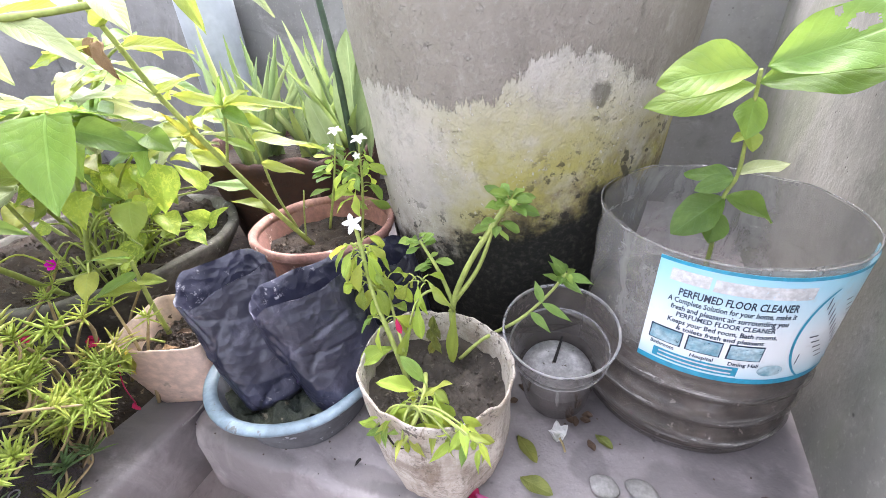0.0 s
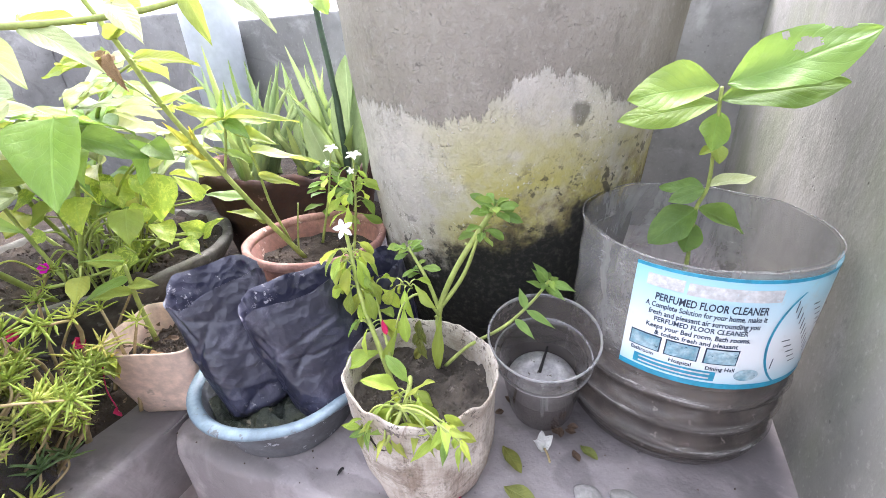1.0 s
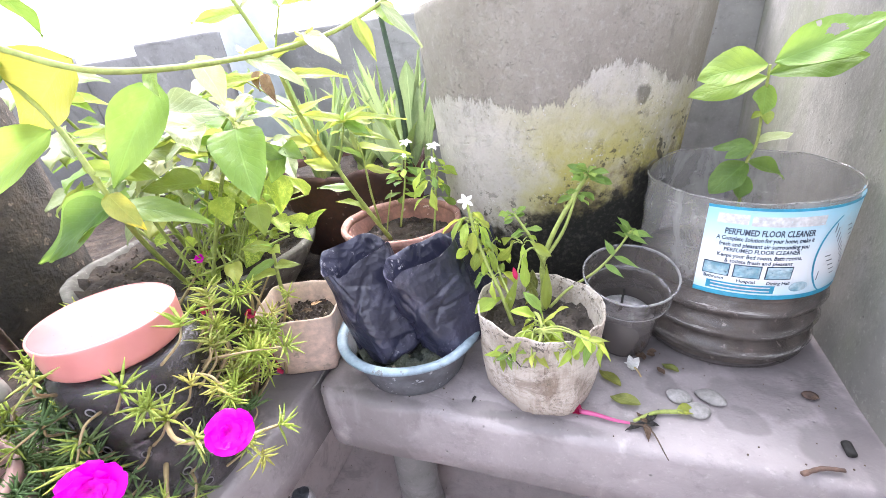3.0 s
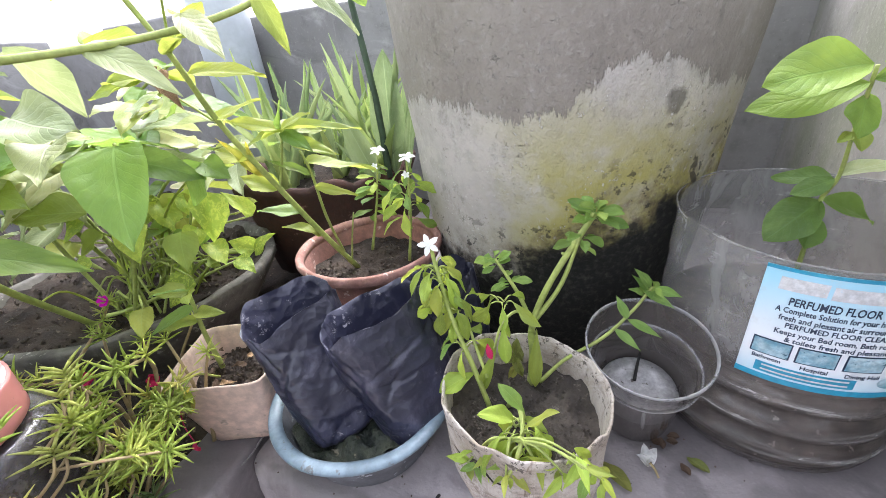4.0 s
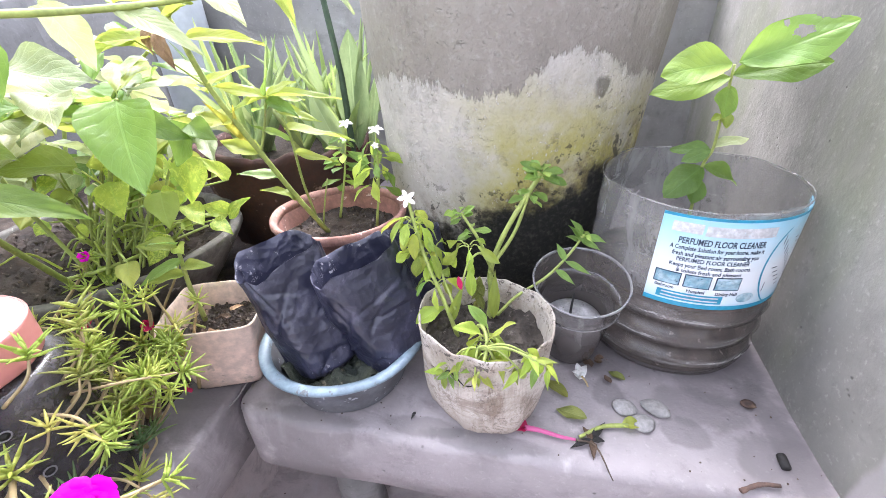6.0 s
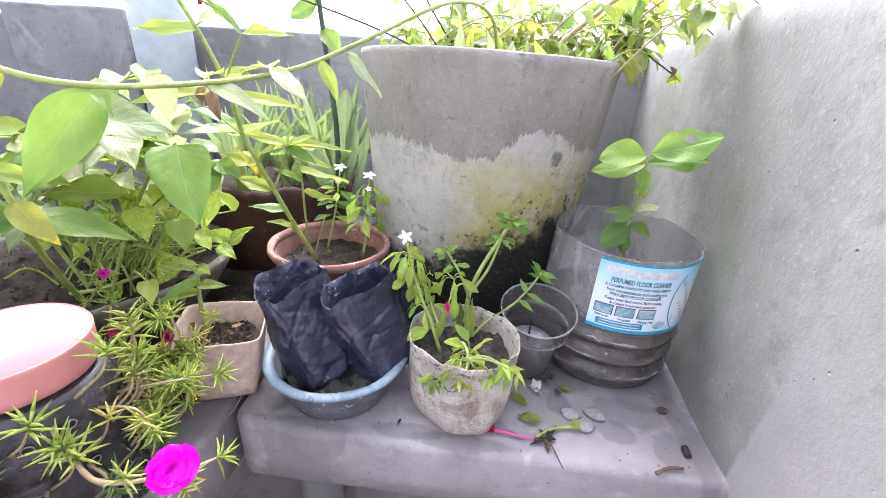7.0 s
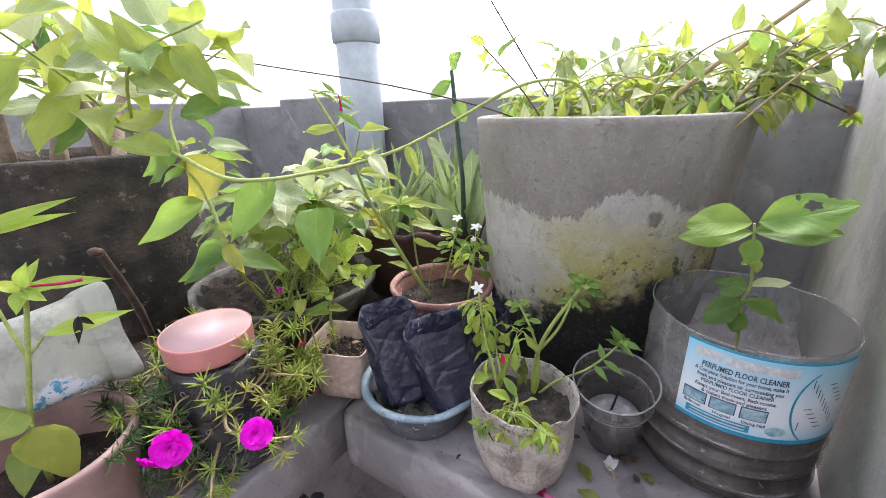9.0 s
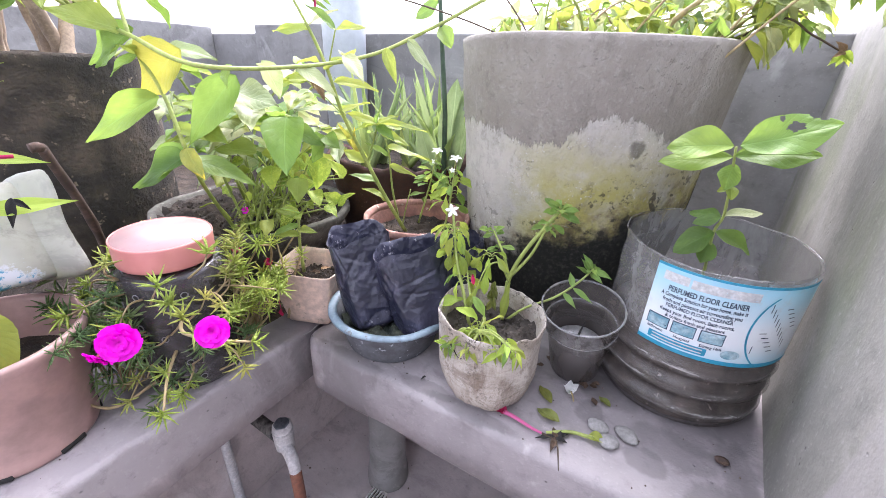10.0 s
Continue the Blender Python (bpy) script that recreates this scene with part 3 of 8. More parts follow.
M_LEAF_LIMP = leaf_material("limp_leaf", (0.33, 0.48, 0.070), (0.48, 0.60, 0.11), (0.66, 0.80, 0.13), 0.45, 0.42)
M_LEAF_FALLEN = leaf_material("fallen_leaf", (0.17, 0.20, 0.045), (0.26, 0.28, 0.07), (0.30, 0.32, 0.08), 0.25, 0.5)
M_LEAF_HERB = leaf_material("herb_leaf", (0.17, 0.315, 0.06), (0.28, 0.42, 0.10), (0.459, 0.568, 0.135), 0.38, 0.45)
M_STRAP = leaf_material("succulent_leaf", (0.23, 0.33, 0.15), (0.38, 0.46, 0.26), (0.42, 0.53, 0.22), 0.28, 0.42, 0.0)
M_STRAP_PALE = leaf_material("pale_succulent_leaf", (0.30, 0.42, 0.13), (0.46, 0.55, 0.24), (0.52, 0.64, 0.22), 0.30, 0.42, 0.0)
M_NEEDLE = leaf_material("portulaca_leaf", (0.36, 0.47, 0.08), (0.50, 0.58, 0.15), (0.58, 0.68, 0.14), 0.38, 0.4, 0.0)
# darker copy of portulaca_leaf: shade painted into the colour of low shoots
M_NEEDLE_SHADE = leaf_material("shade_painted_portulaca_leaf", (0.109, 0.206, 0.068), (0.174, 0.264, 0.106), (0.273, 0.392, 0.114), 0.3, 0.4, 0.0)
M_NEEDLE_DRY = leaf_material("yellowed_portulaca_leaf", (0.40, 0.45, 0.10), (0.52, 0.52, 0.16), (0.58, 0.58, 0.15), 0.3, 0.45, 0.0)
M_STEM = mottled("green_stem", (0.41, 0.48, 0.13), (0.31, 0.38, 0.09), 30.0, 150.0, 0.55, 0.2, 0.0008)
M_STEM_DARK = mottled("dark_green_stem", (0.075, 0.125, 0.07), (0.04, 0.075, 0.045), 30.0, 150.0, 0.6, 0.3, 0.001)
M_STEM_TAN = mottled("tan_stem", (0.46, 0.36, 0.18), (0.36, 0.27, 0.14), 40.0, 150.0, 0.6, 0.2, 0.0008)
M_TWIG = mottled("brown_twig", (0.13, 0.09, 0.06), (0.07, 0.05, 0.035), 40.0, 200.0, 0.8, 0.4, 0.001)


def petal_material(name, tone, edge, amount=0.3):
    s = Shader(name, 0.5, spec=0.3)
    u, v, _ = s.xyz(s.uv())
    s.colour(s.mix(s.step(s.math("ADD", v, s.math("MULTIPLY", s.noise(60.0, 3), 0.3)), 0.2, 0.9), edge, tone))
    s.bump(s.noise(70.0, 3, vec=s.scaled(1, 1, 1)), 0.25, 0.0008)
    s.translucent(tone, amount)
    return s.mat


M_MAGENTA = petal_material("magenta_petal", (0.80, 0.0, 0.62), (0.62, 0.0, 0.42), 0.2)
M_CRIMSON = petal_material("crimson_petal", (0.50, 0.02, 0.10), (0.40, 0.02, 0.09))
M_WHITE_PETAL = petal_material("white_petal", (0.82, 0.82, 0.80), (0.75, 0.78, 0.70))

# ---- mesh kit ----
ORIGIN = {}


def thing(name, at, label, category, group="", kind=""):
    """An Empty at the thing's base, to which its parts belong."""
    ob = new(name)
    ob.empty_display_size = 0.02
    ob.location = at
    ORIGIN[ob.name] = Vector(at)
    return tagged(ob, label, category, group, kind)


def part(name, bm, material, parent, label="", smooth=True, kind=""):
    """One mesh object under a thing or a part; the bmesh is in world metres and is freed."""
    origin = ORIGIN[parent.name]
    bmesh.ops.translate(bm, vec=-origin, verts=bm.verts)
    me = bpy.data.meshes.new(name)
    bm.to_mesh(me)
    bm.free()
    for p in me.polygons:
        p.use_smooth = smooth
    me.materials.append(material)
    ob = new(name, me)
    ob.parent = parent
    ORIGIN[ob.name] = origin
    return tagged(ob, label, kind=kind)


def solid(name, bm, material, label="", category="", kind="", smooth=False, group=""):
    """A top-level thing that is one mesh."""
    me = bpy.data.meshes.new(name)
    bm.to_mesh(me)
    bm.free()
    for p in me.polygons:
        p.use_smooth = smooth
    me.materials.append(material)
    ob = new(name, me)
    ORIGIN[ob.name] = Vector((0, 0, 0))
    return tagged(ob, label, category, group, kind)


def box(lo, hi, bevel=0.0, cuts=0, wobble=0.0, seed=0):
    bm = bmesh.new()
    bmesh.ops.create_cube(bm, size=1.0)
    lo, hi = Vector(lo), Vector(hi)
    for v in bm.verts:
        v.co = Vector([lo[i] + (v.co[i] + 0.5) * (hi[i] - lo[i]) for i in range(3)])
    if bevel:
        bmesh.ops.bevel(bm, geom=bm.edges[:], offset=bevel, segments=3, affect="EDGES", profile=0.5)
    if cuts:
        bmesh.ops.subdivide_edges(bm, edges=[e for e in bm.edges if e.calc_length() > 0.05], cuts=cuts, use_grid_fill=True)
    if wobble:
        for v in bm.verts:
            v.co += wobble * noise.noise_vector(v.co * 9 + Vector((seed, 0, 0)))
    return bm


def lathe(profile, centre=(0, 0, 0), segs=48, wobble=0.0, freq=3.0, seed=0.0, tilt=None, squash=(1, 1), arc=None):
    """Turns (radius, height) pairs round the vertical; wobble dents it; arc (from, to) in degrees leaves it open."""
    bm = bmesh.new()
    rings = []
    count = segs if arc is None else segs + 1
    for r, h in profile:
        ring = []
        for i in range(count):
            a = 2 * math.pi * i / segs if arc is None else radians(arc[0] + (arc[1] - arc[0]) * i / segs)
            d = 1.0 + wobble * noise.noise(Vector((math.cos(a) * freq, math.sin(a) * freq, h * 14 + seed)))
            dz = wobble * 0.12 * noise.noise(Vector((math.cos(a) * freq, math.sin(a) * freq, seed + 7.7)))
            ring.append(bm.verts.new((r * d * math.cos(a) * squash[0], r * d * math.sin(a) * squash[1], h + dz)))
        rings.append(ring)
    for a, b in zip(rings, rings[1:]):
        for i in range(count if arc is None else segs):
            j = (i + 1) % count
            bm.faces.new((a[i], a[j], b[j], b[i]))
    if arc is None and profile[0] != profile[-1]:
        for ring, flip in ((rings[0], True), (rings[-1], False)):
            if profile[0 if flip else -1][0] > 0.0005:
                bm.faces.new(ring[::-1] if flip else ring)
    m = Matrix.Translation(centre)
    if tilt:
        m = m @ Euler([radians(t) for t in tilt]).to_matrix().to_4x4()
    bmesh.ops.transform(bm, matrix=m, verts=bm.verts)
    return bm


def spline(points, n=6):
    """Catmull-Rom through the points."""
    pts = [Vector(p) for p in points]
    pts = [pts[0] * 2 - pts[1]] + pts + [pts[-1] * 2 - pts[-2]]
    out = []
    for i in range(1, len(pts) - 2):
        a, b, c, d = pts[i - 1:i + 3]
        for k in range(n):
            t = k / n
            out.append(0.5 * (2 * b + (c - a) * t + (2 * a - 5 * b + 4 * c - d) * t * t + (3 * b - a - 3 * c + d) * t ** 3))
    out.append(pts[-2])
    return out


def tube(bm, points, r0, r1=None, segs=7, n=5, knots=0.0, seed=0):
    """A tapering stem along a curve, closed at both ends."""
    path = spline(points, n) if len(points) > 2 else [Vector(p) for p in points]
    r1 = r0 if r1 is None else r1
    rings = []
    side = None
    for i, p in enumerate(path):
        d = (path[min(i + 1, len(path) - 1)] - path[max(i - 1, 0)]).normalized()
        ref = side if side else (Vector((1, 0, 0)) if abs(d.x) < 0.8 else Vector((0, 1, 0)))
        u = (ref - d * ref.dot(d)).normalized()
        side, w = u, d.cross(u)
        f = i / (len(path) - 1)
        r = (r0 + (r1 - r0) * f) * (1 + knots * noise.noise(Vector((i * 0.7, seed, 0))))
        rings.append([bm.verts.new(p + r * (u * math.cos(a) + w * math.sin(a))) for a in (2 * math.pi * k / segs for k in range(segs))])
    for a, b in zip(rings, rings[1:]):
        for i in range(segs):
            j = (i + 1) % segs
            bm.faces.new((a[i], a[j], b[j], b[i]))
    bm.faces.new(rings[0][::-1])
    bm.faces.new(rings[-1])
    return bm


def tube_part(points, r0, r1=None, **kw):
    return tube(bmesh.new(), points, r0, r1, **kw)


def disc(centre, r, segs=40, rings=9, bump=0.004, seed=0.0, squash=(1, 1)):
    """A heaped, lumpy surface of soil that fills a pot."""
    bm = bmesh.new()
    c = Vector(centre)
    mid = bm.verts.new(c)
    last = None
    for k in range(1, rings + 1):
        ring = []
        for i in range(segs):
            a = 2 * math.pi * i / segs
            p = Vector((r * k / rings * math.cos(a) * squash[0], r * k / rings * math.sin(a) * squash[1], 0))
            p.z = bump * (noise.noise((c + p) * 40 + Vector((seed, 0, 0))) + 0.8 * noise.noise((c + p) * 110))
            ring.append(bm.verts.new(c + p))
        for i in range(segs):
            j = (i + 1) % segs
            if last:
                bm.faces.new((last[i], ring[i], ring[j], last[j]))
            else:
                bm.faces.new((mid, ring[i], ring[j]))
        last = ring
    return bm


# ---- leaf kit: unit blades, one metre long and one wide, that are placed by their base and tip ----
OUTLINES = {
    "ovate": lambda s: (s ** 0.58) * ((1 - s) ** 1.12) * 2.22 + 0.035 * s * (1 - s),
    "heart": lambda s: (s ** 0.40) * ((1 - s) ** 1.05) * 2.15 + 0.05 * s * (1 - s),
    "ellipse": lambda s: max(0.0, math.sin(math.pi * s)) ** 0.75,
    "spoon": lambda s: max(0.0, math.sin(math.pi * s ** 1.55)) ** 0.85 * 0.97 + 0.03,
    "lance": lambda s: max(0.0, math.sin(math.pi * s ** 0.72)) ** 1.15,
    "aloe": lambda s: (1 - s ** 3.2) * (0.92 - 0.18 * s) + 0.03,
    "petal": lambda s: (s ** 0.55) * max(0.0, 1 - s ** 7) ** 0.5,
    "strap": lambda s: (1 - s ** 2.2) * 0.9 + 0.05,
}
BLADES = {}


def blade(shape, fold, arch, wave, material, seed=0, bitten=False, aspect=0.5):
    """The shared mesh of one kind of leaf."""
    key = (shape, fold, arch, wave, material.name, seed, bitten, aspect)
    if key in BLADES:
        return BLADES[key]
    n, m = (64, 40) if bitten else (30, 4) if shape == "aloe" else (16, 8)
    broad = shape in ("ovate", "heart", "ellipse", "spoon", "petal")
    twist = 0.38 * math.sin(seed * 2.6 + 0.7) if broad else 0.0
    sway = 0.16 * math.sin(seed * 1.9 + 2.0) if broad else 0.0
    bm = bmesh.new()
    uv = bm.loops.layers.uv.new("UVMap")
    grid, at = [], {}
    for i in range(n + 1):
        s = i / n
        w = 0.5 * max(0.012, OUTLINES[shape](s))
        row = []
        for j in range(m + 1):
            u = 2 * j / m - 1
            tooth = 0.28 * (i % 2) * (abs(u) > 0.9) if shape == "aloe" else 0.0
            edge = 1 + tooth + 0.07 * noise.noise(Vector((s * 5, math.copysign(1, u), seed))) + 0.03 * noise.noise(Vector((s * 17, math.copysign(1, u), seed)))
            x = u * w * edge
            z = fold * abs(u) * w * aspect - arch * (s ** 2) + 0.7 * wave * min(1.0, 1.6 * aspect) * noise.noise(Vector((s * 3.5, u * 1.6, seed))) * (0.35 + abs(u))
            if broad:
                z += aspect * w * (0.25 * u * u * math.sin(s * 5 + seed) + u * math.sin(twist * s)) + 0.007 * abs(u) * math.sin(s * 13 + seed + math.copysign(1.3, u))
                x = x * math.cos(twist * s) + sway * s * (1 - s)
            v = bm.verts.new((x, s, z))
            at[v] = (0.5 + u * 0.5, s)
            row.append(v)
        grid.append(row)
    for i in range(n):
        for j in range(m):
            s, u = (i + 0.5) / n, 2 * (j + 0.5) / m - 1
            rag = 0.07 * noise.noise(Vector((s * 16, u * 9, 2)))
            if bitten and (math.hypot((s - 0.58) * 1.5, (u + 0.40) * 0.55) + rag < 0.125 or math.hypot((s - 0.80) * 2.0, (u + 0.95) * 0.7) + rag < 0.16 or math.hypot((s - 0.46) * 2.5, (u + 0.85) * 0.8) + rag < 0.09):
                continue
            f = bm.faces.new((grid[i][j], grid[i][j + 1], grid[i + 1][j + 1], grid[i + 1][j]))
            f.smooth = True
            for loop in f.loops:
                loop[uv].uv = at[loop.vert]
    me = bpy.data.meshes.new("leaf_blade")
    bm.to_mesh(me)
    bm.free()
    me.materials.append(material)
    BLADES[key] = me
    return me


def leaf(parent, base, tip, width, material, shape="ovate", facing=None, fold=0.25, arch=0.12, wave=0.06, seed=0, name="leaf", bitten=False, roll=0.0):
    """One leaf from base to tip, its upper face turned towards the way `facing`."""
    base, tip = Vector(base), Vector(tip)
    y = tip - base
    length = y.length
    y.normalize()
    f = Vector(facing) if facing is not None else Vector((0.25, -0.55, 0.9))
    z = f - y * f.dot(y)
    if z.length < 1e-4:
        z = Vector((1, 0, 0)) - y * y.x
    z.normalize()
    x = y.cross(z)
    if roll:
        q = Matrix.Rotation(radians(roll), 3, y)
        x, z = q @ x, q @ z
    seed = seed if seed > 9 else seed + 3 * (int(abs(base.x * 997 + base.y * 613 + tip.z * 401)) % 2)
    ob = new(name, blade(shape, fold, arch, wave, material, seed, bitten, round(width / length, 1) or 0.05))
    ob.parent = parent
    m = Matrix((x * width, y * length, z * length)).transposed().to_4x4()
    m.translation = base - ORIGIN[parent.name]
    ob.matrix_local = m
    return ob


def along(points, f):
    path = spline(points, 8) if len(points) > 2 else [Vector(p) for p in points]
    k = f * (len(path) - 1)
    i = min(int(k), len(path) - 2)
    return path[i].lerp(path[i + 1], k - i), (path[i + 1] - path[i]).normalized()


def around(d, a):
    """A way square to d, turned by a."""
    ref = Vector((0, 0, 1)) if abs(d.z) < 0.9 else Vector((1, 0, 0))
    u = d.cross(ref).normalized()
    return u * math.cos(a) + d.cross(u) * math.sin(a)


def leafy(parent, points, count, size, width, material, shape="ovate", start=0.25, droop=0.35, rng=None, stem=None, stem_mat=None, facing=None, spread=0.9, r=(0.0022, 0.0012), pair=True, fold=0.3, wave=0.08, petiole=0.15):
    """A stem with leaves along it, in pairs or singly."""
    rng = rng or random.Random(1)
    if stem_mat:
        part("stem", tube_part(points, r[0], r[1], segs=7), stem_mat, parent)
    for k in range(count):
        f = start + (1 - start) * (k + 0.5) / count if count > 1 else 1.0
        p, d = along(points, min(f, 0.999))
        a = rng.uniform(0, 6.28) if not pair else (k % 2) * 1.57 + rng.uniform(-0.4, 0.4)
        for q in ((0, math.pi) if pair else (0,)):
            out = (around(d, a + q) * spread + d * rng.uniform(0.2, 0.6) + Vector((0, 0, -droop * rng.uniform(0.5, 1.4)))).normalized()
            size_k = size * rng.uniform(0.72, 1.15)
            base = p + out * size_k * petiole
            leaf(parent, base, base + out * size_k, width * size_k / size, rng.choice(material) if isinstance(material, list) else material, shape, facing or (rng.uniform(-0.3, 0.3), rng.uniform(-0.5, 0.1), 1.0), fold, rng.choice((0.1, 0.22)), wave, rng.choice((0, 1, 2)))


def sprig_mesh(material, count, seed):
    """A star of fleshy needle leaves round a shoot's end; unit size."""
    rng = random.Random(seed)
    bm = bmesh.new()
    for k in range(count):
        a = k * 2.4 + rng.uniform(-0.35, 0.35)
        up = 0.05 + 0.9 * k / count + rng.uniform(-0.15, 0.15)
        d = Vector((math.cos(a), math.sin(a), up)).normalized()
        length = rng.uniform(0.75, 1.2) * (1 - 0.25 * k / count)
        o = Vector((0, 0, 0.35 * k / count))
        sag = Vector((0, 0, rng.uniform(-0.06, 0.14)))
        q = o + d * length * 0.4 + Vector((0, 0, 0.03))
        tube(bm, [o, q], 0.034, 0.060, 6)
        tube(bm, [q, q.lerp(o + d * length + sag, 0.5) + Vector((0, 0, 0.02)), o + d * length + sag], 0.060, 0.012, 6, 2)
    me = bpy.data.meshes.new("sprig")
    bm.to_mesh(me)
    bm.free()
    for p in me.polygons:
        p.use_smooth = True
    me.materials.append(material)
    return me


def flower(parent, at, facing, size, material, petals=5, cup=0.25, width=0.55, name="flower", rng=None, shape="spoon", layers=1):
    """A flower of separate petals round its centre."""
    at, f = Vector(at), Vector(facing).normalized()
    rng = rng or random.Random(3)
    for layer in range(layers):
        k = 1 - 0.22 * layer
        for i in range(petals):
            a = 2 * math.pi * (i + 0.5 * (layer % 2)) / petals + rng.uniform(-0.1, 0.1)
            out = (around(f, a) + f * (cup + 0.35 * layer)).normalized()
            leaf(parent, at + f * 0.001 * layer, at + out * size * k, size * width * k, material, shape, f, 0.15, 0.12, 0.10, (i + layer) % 3, "petal")

# ---- the corner: ledges, walls, floor ----
FLOOR_Z = -0.50
solid("floor", box((-2.5, -2.5, FLOOR_Z - 0.1), (0.9, 1.5, FLOOR_Z), 0, 6, 0.004), M_FLOOR, "damp grey cement floor below the ledges", "floor", "structure")


def slab(x0, y0, x1, y1, z0, z1, corner, edge=0.010, seed=0.0):
    """A cement slab with rounded corners and a worn, slightly chipped upper edge."""
    def outline(inset):
        pts = []
        r = corner - inset if corner > inset else 0.001
        for cx, cy, a0 in ((x1 - corner, y1 - corner, 0), (x0 + corner, y1 - corner, 90), (x0 + corner, y0 + corner, 180), (x1 - corner, y0 + corner, 270)):
            pts += [Vector((cx + r * math.cos(radians(a0 + 15 * k)), cy + r * math.sin(radians(a0 + 15 * k)), 0)) for k in range(7)]
        out = []
        for a, b in zip(pts, pts[1:] + pts[:1]):
            steps = max(1, int((b - a).length / 0.012))
            out += [a.lerp(b, k / steps) for k in range(steps)]
        return out
    base = outline(0.0)
    mid = Vector(((x0 + x1) / 2, (y0 + y1) / 2, 0))
    bm = bmesh.new()
    rings = []
    for inset, z in ((0.0, z0), (0.0, z0 * 0.66), (0.0, z0 * 0.33), (0.0, z1 - edge), (edge * 0.12, z1 - edge * 0.55), (edge * 0.42, z1 - edge * 0.18), (edge, z1)):
        ring = []
        for p in base:
            d = Vector((min(max(p.x, x0 + corner), x1 - corner), min(max(p.y, y0 + corner), y1 - corner), 0)) - p
            d = d.normalized() if d.length > 1e-6 else (mid - p).normalized()
            q = p + Vector((0, 0, z))
            chip = max(0.0, noise.noise(q * 45 + Vector((seed, 0, 0))) - 0.25) * 0.010 * (z > z1 - edge * 2 and z < z1) + 0.0022 * noise.noise(q * 11 + Vector((seed, 0, 0)))
            ring.append(bm.verts.new(q + d * (inset + chip)))
        rings.append(ring)
    for a, b in zip(rings, rings[1:]):
        for i in range(len(base)):
            j = (i + 1) % len(base)
            bm.faces.new((a[i], a[j], b[j], b[i]))
    bm.faces.new(rings[0][::-1])
    bm.faces.new(rings[-1])
    return bm


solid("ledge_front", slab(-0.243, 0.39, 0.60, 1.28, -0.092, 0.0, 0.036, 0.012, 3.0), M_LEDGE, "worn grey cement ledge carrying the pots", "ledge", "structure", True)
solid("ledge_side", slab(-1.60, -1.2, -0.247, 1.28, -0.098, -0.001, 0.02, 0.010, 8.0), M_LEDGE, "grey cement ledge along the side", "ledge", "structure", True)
solid("wall_under_front", box((-0.6, 0.66, FLOOR_Z - 0.05), (0.6, 0.75, -0.09)), M_FLOOR, "rough cement wall under the ledge", "wall", "structure")
solid("wall_under_side", box((-0.52, -1.2, FLOOR_Z - 0.05), (-0.43, 0.70, -0.095)), M_FLOOR, "rough cement wall under the side ledge", "wall", "structure")
solid("ledge_pillar", lathe([(0.050, FLOOR_Z - 0.02), (0.049, FLOOR_Z + 0.02), (0.043, FLOOR_Z + 0.06), (0.041, -0.30), (0.042, -0.16), (0.048, -0.11), (0.050, -0.088)], (-0.198, 0.555, 0), 40, 0.05, 1.6, 5.0), M_PARAPET, "round cement pillar holding up the ledge", "pillar", "structure", True)


def wall_in_plan(name, line, thick, z0, z1, material, label, n=26):
    """A wall that follows a line in plan, thick on its right-hand side, with slightly uneven faces."""
    pts = []
    for a, b in zip(line, line[1:]):
        steps = max(2, int((Vector(b) - Vector(a)).length / 0.07))
        pts += [Vector(a).lerp(Vector(b), k / steps) for k in range(steps)]
    pts.append(Vector(line[-1]))
    bm = bmesh.new()
    rows = []
    for k in range(n + 1):
        z = z0 + (z1 - z0) * k / n
        row = []
        for p in pts:
            q = Vector((p.x, p.y, z))
            row.append(bm.verts.new(q + 0.004 * noise.noise_vector(q * 6) + Vector((-0.006 if k == 0 else 0.0, 0, 0))))
        rows.append(row)
    top = [bm.verts.new((v.co.x + thick, v.co.y, z1 + 0.002 * noise.noise(v.co * 8))) for v in rows[-1]]
    lip = [bm.verts.new((v.co.x + 0.005, v.co.y, z1 + 0.004)) for v in rows[-1]]
    back = [bm.verts.new((v.co.x, v.co.y, z0)) for v in top]
    strips = rows + [lip, top, back]
    for a, b in zip(strips, strips[1:]):
        for i in range(len(pts) - 1):
            bm.faces.new((a[i], a[i + 1], b[i + 1], b[i]))
    for i in range(len(pts) - 1):
        bm.faces.new((back[i], back[i + 1], rows[0][i + 1], rows[0][i]))
    for e in (0, -1):
        bm.faces.new([r[e] for r in strips])
    bmesh.ops.recalc_face_normals(bm, faces=bm.faces)
    return solid(name, bm, material, label, "wall", "structure", True)


wall_in_plan("wall_right", [(0.44, -1.5), (0.3865, 0.36), (0.3868, 0.43), (0.391, 0.50), (0.403, 0.62), (0.424, 0.80), (0.465, 1.25)], 0.14, FLOOR_Z, 0.54, M_WALL, "grey plastered parapet wall with green stains")
solid("parapet_back", box((-1.9, 1.20, -0.6), (0.62, 1.30, 0.505), 0.006, 10, 0.003), M_PARAPET, "low cement parapet behind the pots", "wall", "structure")
solid("parapet_pier", box((-1.25, 1.13, -0.3), (-0.90, 1.197, 0.53), 0.008, 8, 0.003), M_PARAPET, "rough cement pier against the parapet", "pier", "structure")
solid("parapet_left", box((-1.75, -1.2, -0.6), (-1.62, 1.2, 0.53), 0.006, 8, 0.003), M_PARAPET, "low cement parapet along the side", "wall", "structure")


# ---- pots and vessels ----
def lumps(bm, amount, freq, seed=0.0):
    for v in bm.verts:
        v.co += amount * noise.noise_vector(v.co * freq + Vector((seed, seed, 0)))
    return bm


